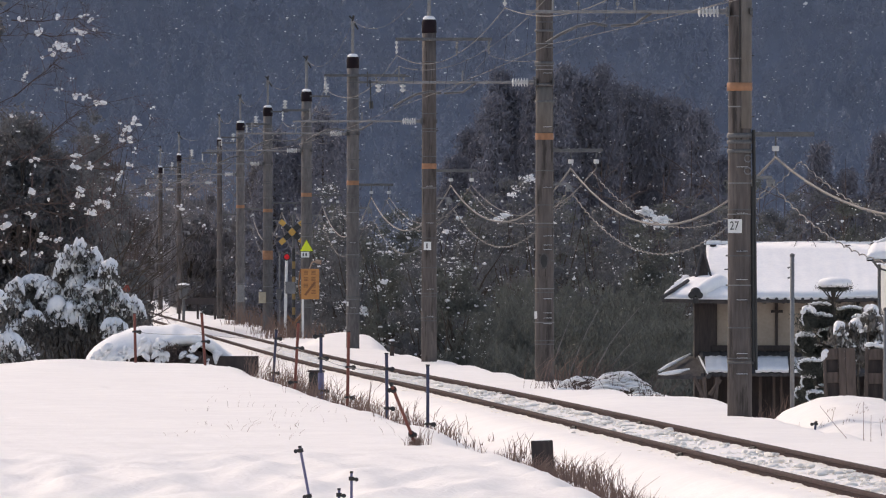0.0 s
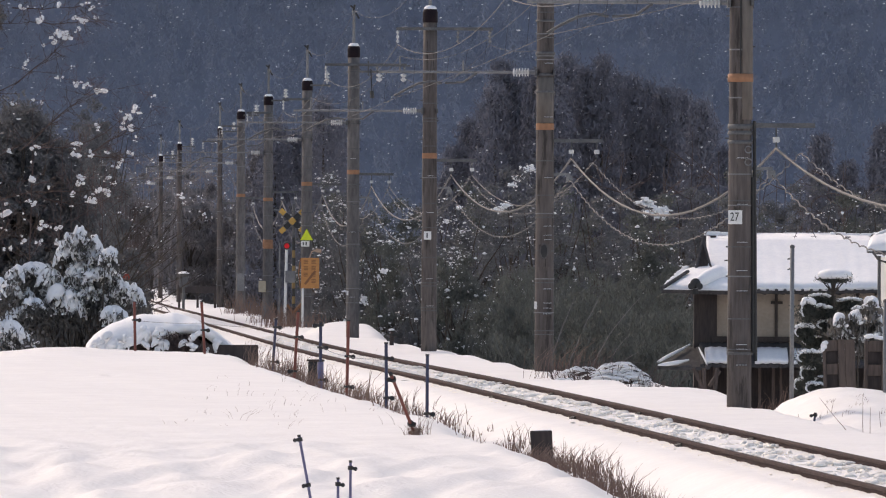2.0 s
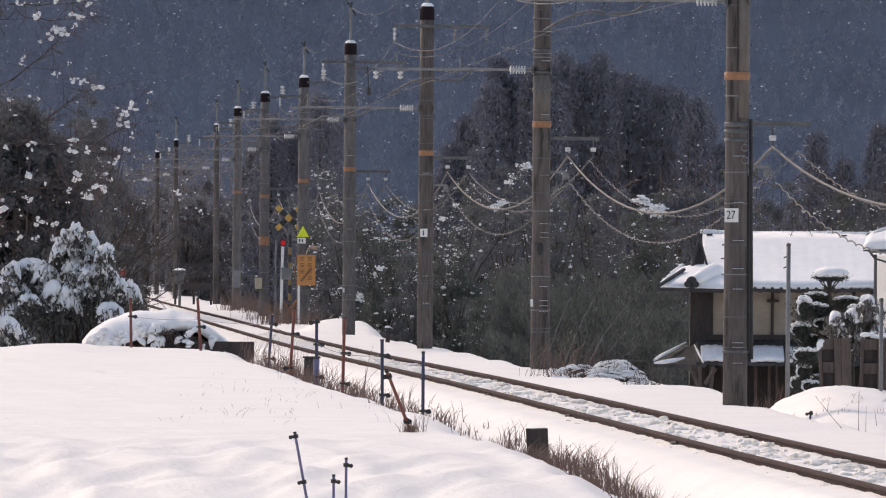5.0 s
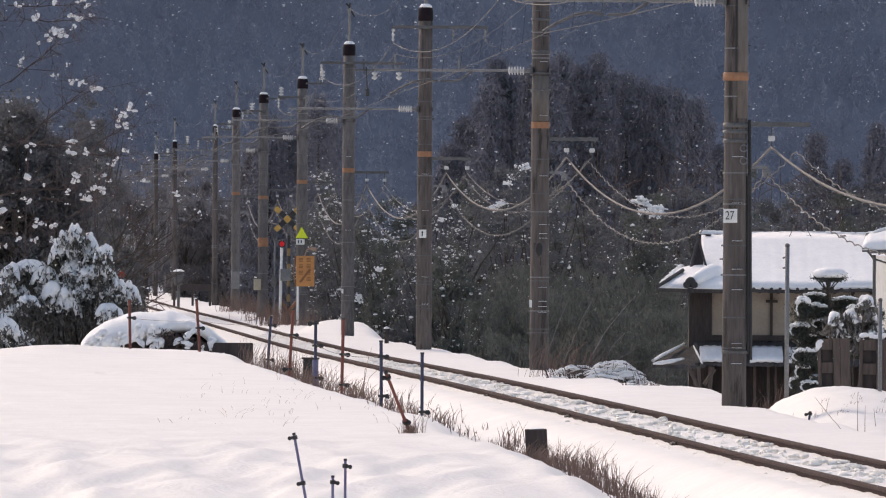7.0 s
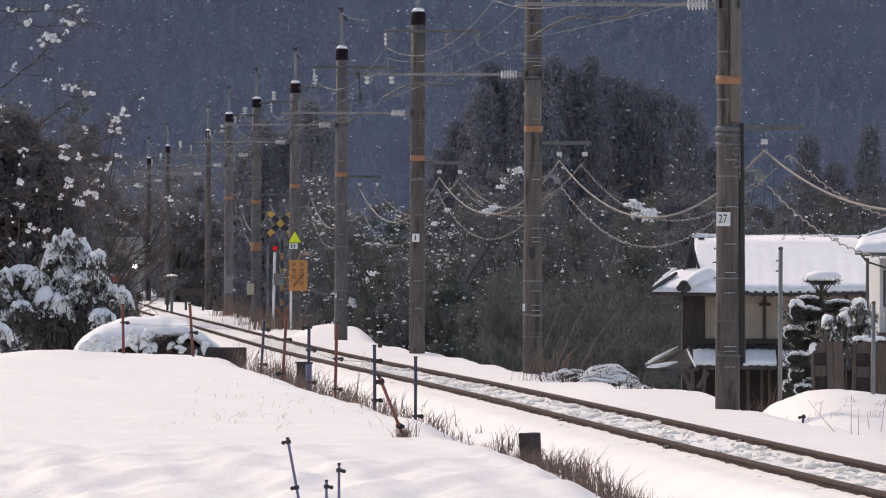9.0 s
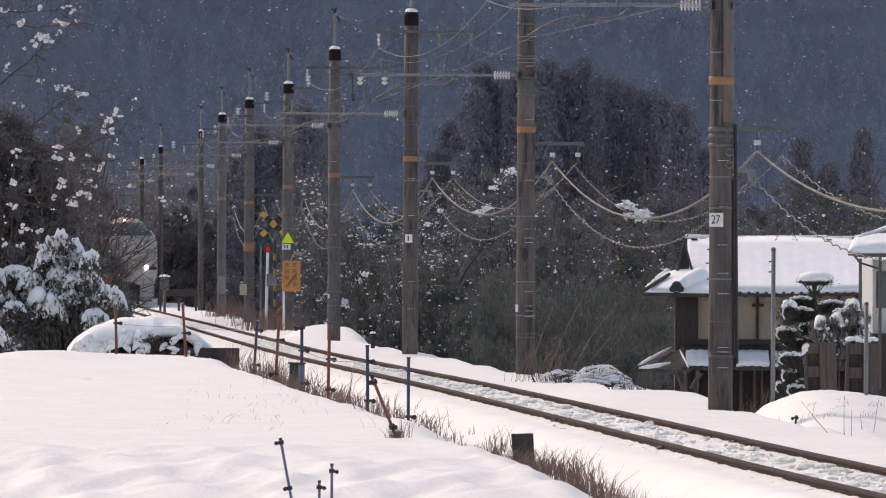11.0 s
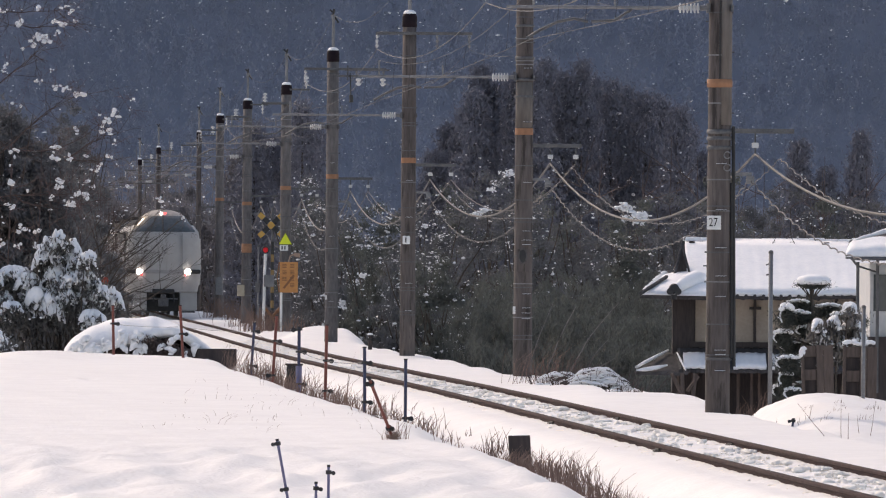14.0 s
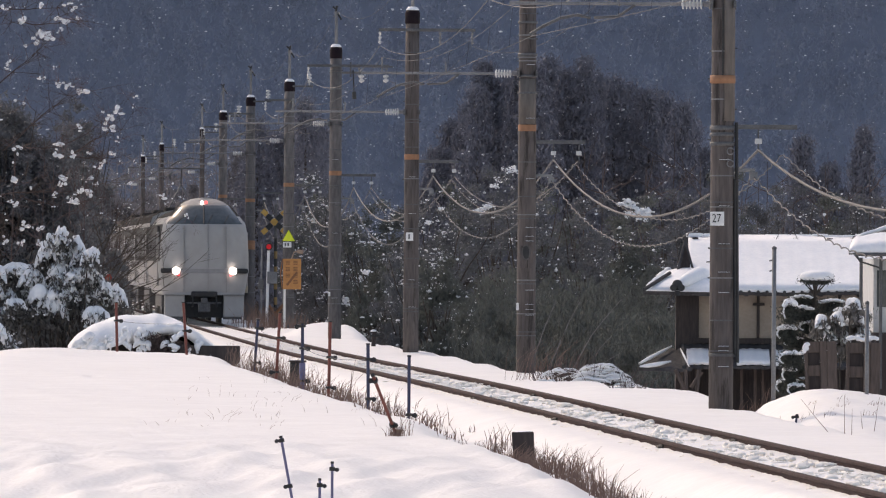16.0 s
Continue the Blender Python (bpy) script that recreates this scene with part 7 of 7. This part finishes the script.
grass("snow_stubble", "sparse dry stems poking through the field snow", 504,
      [(_rg.uniform(-3.8, -0.6), _rg.uniform(118, 168), 0.10, _rg.uniform(0.07, 0.20), 2, _rg.uniform(-0.7, 0.7)) for _ in range(42)] +
      [(_rg.uniform(-2.6, -0.5), _rg.uniform(120, 150), 0.10, 0.13, 2, 0.4) for _ in range(16)], 0.0026)
grass("tall_reeds", "tall pale stems of dry reed beyond the line", 505,
      [(2.638 + 0.25 * i, 178 + i, 0.18, 0.75, 16, 0.35) for i in range(-3, 4)] + [(6.040 + 0.17 * i, 140 + 1.9 * math.sin(i * 2.2), 0.07, 0.11, 8, 0.2) for i in range(-5, 6)] +
      [(5.012, 149, 0.15, 0.35, 16, 0.1), (5.348, 150, 0.1, 0.45, 8, 0.0)], 0.004)
grass("brown_brush", "reddish brown brush at the edge of the bank", 508, [(2.25 + 0.13 * i, 188 + 1.5 * math.sin(i * 1.9), 0.12, 0.55 + 0.2 * math.sin(i * 2.7), 34, 0.10 * math.sin(i * 1.3)) for i in range(13)], 0.006)
grass("tall_reeds", "brown reeds round the level crossing", 506, [(_tx(300) + 1.6 + 0.3 * i, 304 + 3 * i, 0.30, 0.70, 36, 0.05) for i in range(-1, 3)] + [(-7.774, 372, 0.4, 0.8, 120, 0.0), (-6.992, 360, 0.3, 0.8, 70, 0.0), (-4.812, 303, 0.45, 0.65, 110, 0.0), (-4.089, 296, 0.40, 0.5, 80, 0.05), (-5.6, 322, 0.5, 0.8, 90, 0.0)], 0.008)
grass("tall_stalks", "tall thin stalks among the fence posts", 507, [(-2.681, 176, 0.12, 0.75, 22, 0.05), (-2.427, 172, 0.12, 0.6, 26, -0.05), (-3.119, 186, 0.12, 0.7, 16, 0.0), (-1.832, 160, 0.15, 0.5, 30, 0.05),
                                                                            (-1.187, 150, 0.06, 0.85, 5, 0.1), (-1.292, 152, 0.12, 0.4, 24, 0.0), (-3.807, 196, 0.15, 0.7, 14, 0.1)], 0.005)


# ---- train ----
def make_nose_body(parent):
    """Body shell of the leading car; its front faces -y, at y = 0."""
    zs = np.array([0.72, 0.85, 1.2, 1.5, 1.8, 2.1, 2.4, 2.7, 2.90, 3.00, 3.25, 3.45, 3.60, 3.70, 3.80, 3.86])
    hw = np.interp(zs, [0.72, 0.95, 1.50, 2.2, 2.7, 3.00, 3.35, 3.60, 3.72, 3.82, 3.86], [1.29, 1.34, 1.43, 1.42, 1.375, 1.32, 1.06, 0.85, 0.68, 0.40, 0.10])
    fy = np.interp(zs, [0.72, 1.1, 1.5, 2.2, 2.7, 3.00, 3.60, 3.75, 3.86], [0.12, 0.03, 0.0, 0.03, 0.07, 0.14, 0.78, 1.15, 1.7])
    us = np.linspace(-1, 1, 25)
    v, f = [], []
    for k, z in enumerate(zs):
        zb = z if z < 3.2 else 3.2 + 0.55 * (z - 3.2)
        row = [(hw[k], 20.0, zb), (hw[k], 10.0, zb), (hw[k], 3.4, zb)]
        row += [(hw[k] * u, fy[k] + 0.40 * abs(u) ** 5 + 0.10 * u * u, z) for u in us[::-1]]
        row += [(-hw[k], 3.4, zb), (-hw[k], 10.0, zb), (-hw[k], 20.0, zb)]
        v += row
    n = len(us) + 6
    for k in range(len(zs) - 1):
        for i in range(n - 1):
            f.append((k * n + i, k * n + i + 1, (k + 1) * n + i + 1, (k + 1) * n + i))
    f.append(tuple(range(n)))
    f.append(tuple((len(zs) - 1) * n + i for i in range(n - 1, -1, -1)))
    ob = smooth(part("body", (v, f), TRAIN_GREY, parent, "grey-white painted shell"))
    ob.data.materials.append(GLASS_DARK)
    ob.data.materials.append(TRAIN_ROOF)
    ob.data.materials.append(TRAIN_BAND)
    ob.data.materials.append(ROOF_DARK)
    ob.data.materials.append(WINDOW_BAND)
    for p in ob.data.polygons:
        c = p.center
        if p.index >= (len(zs) - 1) * (n - 1):
            continue
        k, i = divmod(p.index, n - 1)
        front = 4 <= i <= n - 6
        if zs[k] >= 2.99 and zs[k + 1] <= 3.61 and front:
            p.material_index = 1
        elif zs[k] >= 3.59 and front:
            p.material_index = 2
        elif zs[k] >= 3.2 and not front:
            p.material_index = 4
        elif 1.75 < zs[k] < 2.95 and (i <= 2 or i >= n - 4):
            p.material_index = 5
    return ob


def car(lead):
    e = thing("train_car", "grey-white express train car with lit headlamps, running" if lead else "grey-white express train car, coupled in the train", "train", (0, 0, 0), "train cars")
    if lead:
        make_nose_body(e)
        for s in (-1, 1):
            part("lamp_pod", boxes(((s * 1.12 - 0.28, -0.03, 1.42), (s * 1.12 + 0.28, 0.55, 1.58)), bevel=0.05), INK, e, "dark headlamp housing")
            o = part("headlamp", lathe([(0.12, 0.0), (0.12, 0.02), (0.08, 0.04)], 18), HEADLAMP, e, "lit headlamp")
            o.matrix_basis = pose(s * 0.915, -0.03, 1.50, 90, 0, 0)
            o = part("marker_lamp", lathe([(0.05, 0.0), (0.05, 0.01), (0.02, 0.02)], 12), REDTAIL, e, "lit red marker lamp")
            o.matrix_basis = pose(s * 0.84, -0.03, 1.375, 90, 0, 0)
        for q, m in ((-0.075, HEADLAMP), (0.06, REDTAIL)):
            o = part("roof_lamp", lathe([(0.05, 0.0), (0.05, 0.05), (0.02, 0.07)], 14), m, e, "lit roof lamp")
            o.matrix_basis = pose(q, 0.90, 3.70, 90, 0, 0)
        part("band", boxes(((-0.84, -0.008, 1.425), (0.84, 0.06, 1.565)), bevel=0.004), TRAIN_BAND, e, "darker grey band between the lamps")
        for q, m in ((-0.66, 0.008), (0.12, 0.006), (0.70, 0.010)):
            part("door_seam", boxes(((q - m, -0.004, 0.82), (q + m, 0.045, 1.42)), ((q - m, -0.004, 1.57), (q + m, 0.06, 2.2)), ((q - m, 0.02, 2.2), (q + m, 0.13, 2.96))), TRAIN_BAND, e, "seam of the end door")
        part("seam", boxes(((-1.28, 0.10, 0.722), (1.28, 0.45, 0.75))), TRAIN_BAND, e)
        for q in (-0.40, 0.10, 0.62):
            part("wiper", rods(((q, 0.15, 3.01), (q + 0.16, 0.44, 3.30), 0.012), sides=6), INK, e)
        part("windscreen_post", rods(((-0.02, 0.12, 3.00), (-0.02, 0.78, 3.61), 0.025), sides=8), INK, e)
        for s in (-1, 1):
            part("skirt", boxes(((min(s * 0.62, s * 1.27), 0.18, 0.03), (max(s * 0.62, s * 1.27), 0.9, 0.722)), bevel=0.03), TRAIN_GREY, e, "grey-white front skirt")
            part("rail_guard", boxes(((min(s * 0.60, s * 1.2), 0.25, -0.05), (max(s * 0.60, s * 1.2), 0.32, 0.035)), bevel=0.01), GALV_DARK, e)
        part("coupler", boxes(((-0.19, -0.12, 0.18), (0.19, 0.6, 0.50)), ((-0.10, -0.2, 0.46), (0.10, 0.5, 0.64)), ((-0.55, 0.05, 0.44), (0.55, 0.12, 0.50)), bevel=0.03), GALV_DARK, e, "dark coupler head")
        part("coupler_hood", boxes(((-0.42, 0.02, 0.66), (0.42, 0.5, 0.84)), bevel=0.04), BLACK, e)
        # flat black plate in place of the recess's depth and shade
        part("coupler_recess", boxes(((-0.62, 0.55, 0.0), (0.62, 0.62, 0.722))), BLACK, e)
        part("brake_hose", rods(((-0.35, 0.1, 0.70), (-0.38, 0.05, 0.35), 0.03), sides=8), BLACK, e)
        part("brake_hose", rods(((0.37, 0.1, 0.70), (0.40, 0.05, 0.35), 0.03), sides=8), BLACK, e)
        y0 = 2.6
    else:
        zs = np.array([0.86, 1.0, 1.5, 2.1, 2.7, 3.1, 3.3, 3.42, 3.49, 3.54, 3.56])
        hw = np.interp(zs, [0.86, 1.0, 1.55, 2.2, 2.7, 3.10, 3.3, 3.42, 3.49, 3.54, 3.56], [1.27, 1.33, 1.45, 1.44, 1.385, 1.34, 1.26, 1.05, 0.85, 0.50, 0.10])
        v = [(s * w, y, z) for y in (0.3, 20.0) for s, seq in ((1, list(zip(hw, zs))), (-1, list(zip(hw, zs))[::-1])) for w, z in seq]
        n = len(v) // 2
        f = [(i, (i + 1) % n, n + (i + 1) % n, n + i) for i in range(n)] + [tuple(range(n - 1, -1, -1)), tuple(n + i for i in range(n))]
        o = part("body", (v, f), TRAIN_GREY, e, "grey-white painted shell")
        o.data.materials.append(ROOF_DARK)
        for p in o.data.polygons:
            if len(p.vertices) == 4 and p.center.z > 3.1:
                p.material_index = 1
        y0 = 1.2
    for s in (-1, 1):
        band = part("window_band", boxes(((min(s * 1.39, s * 1.452), 0.6 if not lead else y0 + 1.0, 1.80), (max(s * 1.39, s * 1.452), 19.7, 2.95)), bevel=0.01), WINDOW_BAND, e, "grey window band")
        for q in range(7):
            ya = y0 + 1.5 + (17.3 - y0) / 7 * q
            part("window", boxes(((min(s * 1.40, s * 1.458), ya, 1.94), (max(s * 1.40, s * 1.458), ya + 1.55, 2.58)), bevel=0.01), SIDE_GLASS, band, "dark side window")
        part("stripe", boxes(((min(s * 1.42, s * 1.458), y0 + 0.4, 1.60), (max(s * 1.42, s * 1.458), 19.9, 1.72))), TRAIN_BAND, e)
        part("side_door", boxes(((min(s * 1.40, s * 1.465), y0 + 0.1, 1.0), (max(s * 1.40, s * 1.465), y0 + 1.0, 2.75)), bevel=0.01), TRAIN_GREY, e)
    for y in (3.6, 16.6):
        b = part("bogie", boxes(((-1.05, y - 1.5, 0.18), (1.05, y + 1.5, 0.72)), bevel=0.04), GALV_DARK, e, "dark bogie")
        for q in (-1.05, 1.05):
            for s in (-1, 1):
                w = part("wheel", lathe([(0.38, -0.06), (0.43, -0.055), (0.43, 0.06), (0.12, 0.07)], 20), GALV_DARK, b)
                w.matrix_basis = pose(s * 0.56, y + q, 0.23, 0, 90, 0)
    part("underfloor_box", boxes(((-1.25, 6.2, 0.30), (1.25, 13.8, 0.855)), bevel=0.05), GALV_DARK, e)
    part("air_unit", boxes(((-0.7, 6.0, 3.40), (0.7, 9.5, 3.66)), bevel=0.06), ROOF_DARK, e, "roof air-conditioning unit")
    return e


train = [car(True)] + [car(False) for _ in range(4)]


def pantograph(parent):
    b = part("pantograph", rods(((-0.5, 12.0, 3.55), (0.0, 13.2, 4.5), 0.025), ((0.5, 12.0, 3.55), (0.0, 13.2, 4.5), 0.025), ((0, 13.2, 4.5), (0, 12.2, 5.05), 0.025), ((-0.8, 12.2, 5.07), (0.8, 12.2, 5.07), 0.03), sides=7), GALV_DARK, parent, "raised pantograph")
    return b


pantograph(train[1])


# ---- what moves ----
TRAIN_SPEED = 27.3
TRAIN_FRONT = 306.5   # metres ahead at the end of the clip


flake_rng = np.random.default_rng(33)
_v, _f = blob_arrays(flake_rng, [(0, 0, 0), (0.010, 0, 0.004), (-0.009, 0, 0.002)], [0.010, 0.008, 0.008], squash=0.8, rough=0.1, fine=True)
flake = tagged(big_mesh("falling_snow", _v, _f, SNOW_BALL, shade=True), "small lump of snow blown through the air", "snow", kind="thing")


def motions():
    # a lump of snow drifts down across the view and comes to rest on the field
    walk(flake, [(0.0, pose(19.7, 20, 18.0)), (11.6, pose(1.69, 20, 3.45)), (12.2, pose(0.797, 20, 2.590, 0, 40, 0)), (12.4, pose(0.484, 20, 2.340, 0, 80, 0)),
                 (12.7, pose(0.012, 20, 1.935, 20, 120, 0)), (13.9, pose(-1.85, 20, -0.09, 20, 150, 0)), (16.0, pose(-1.85, 20, -0.09, 20, 150, 0))])
    times = [0.5 * k for k in range(33)]
    for n, c in enumerate(train):
        rows = []
        for t in times:
            y = TRAIN_FRONT + TRAIN_SPEED * (16.0 - t) + 20.4 * n
            x0, x1 = float(track_x(y)) - 0.08, float(track_x(y + 18.0)) - 0.08
            rows.append((t, pose(x0, y, 0.5 * (float(grade(y)) + 0.2), 0, 0, math.degrees(math.atan2(x0 - x1, 18.0)))))
        walk(c, rows)


motions()
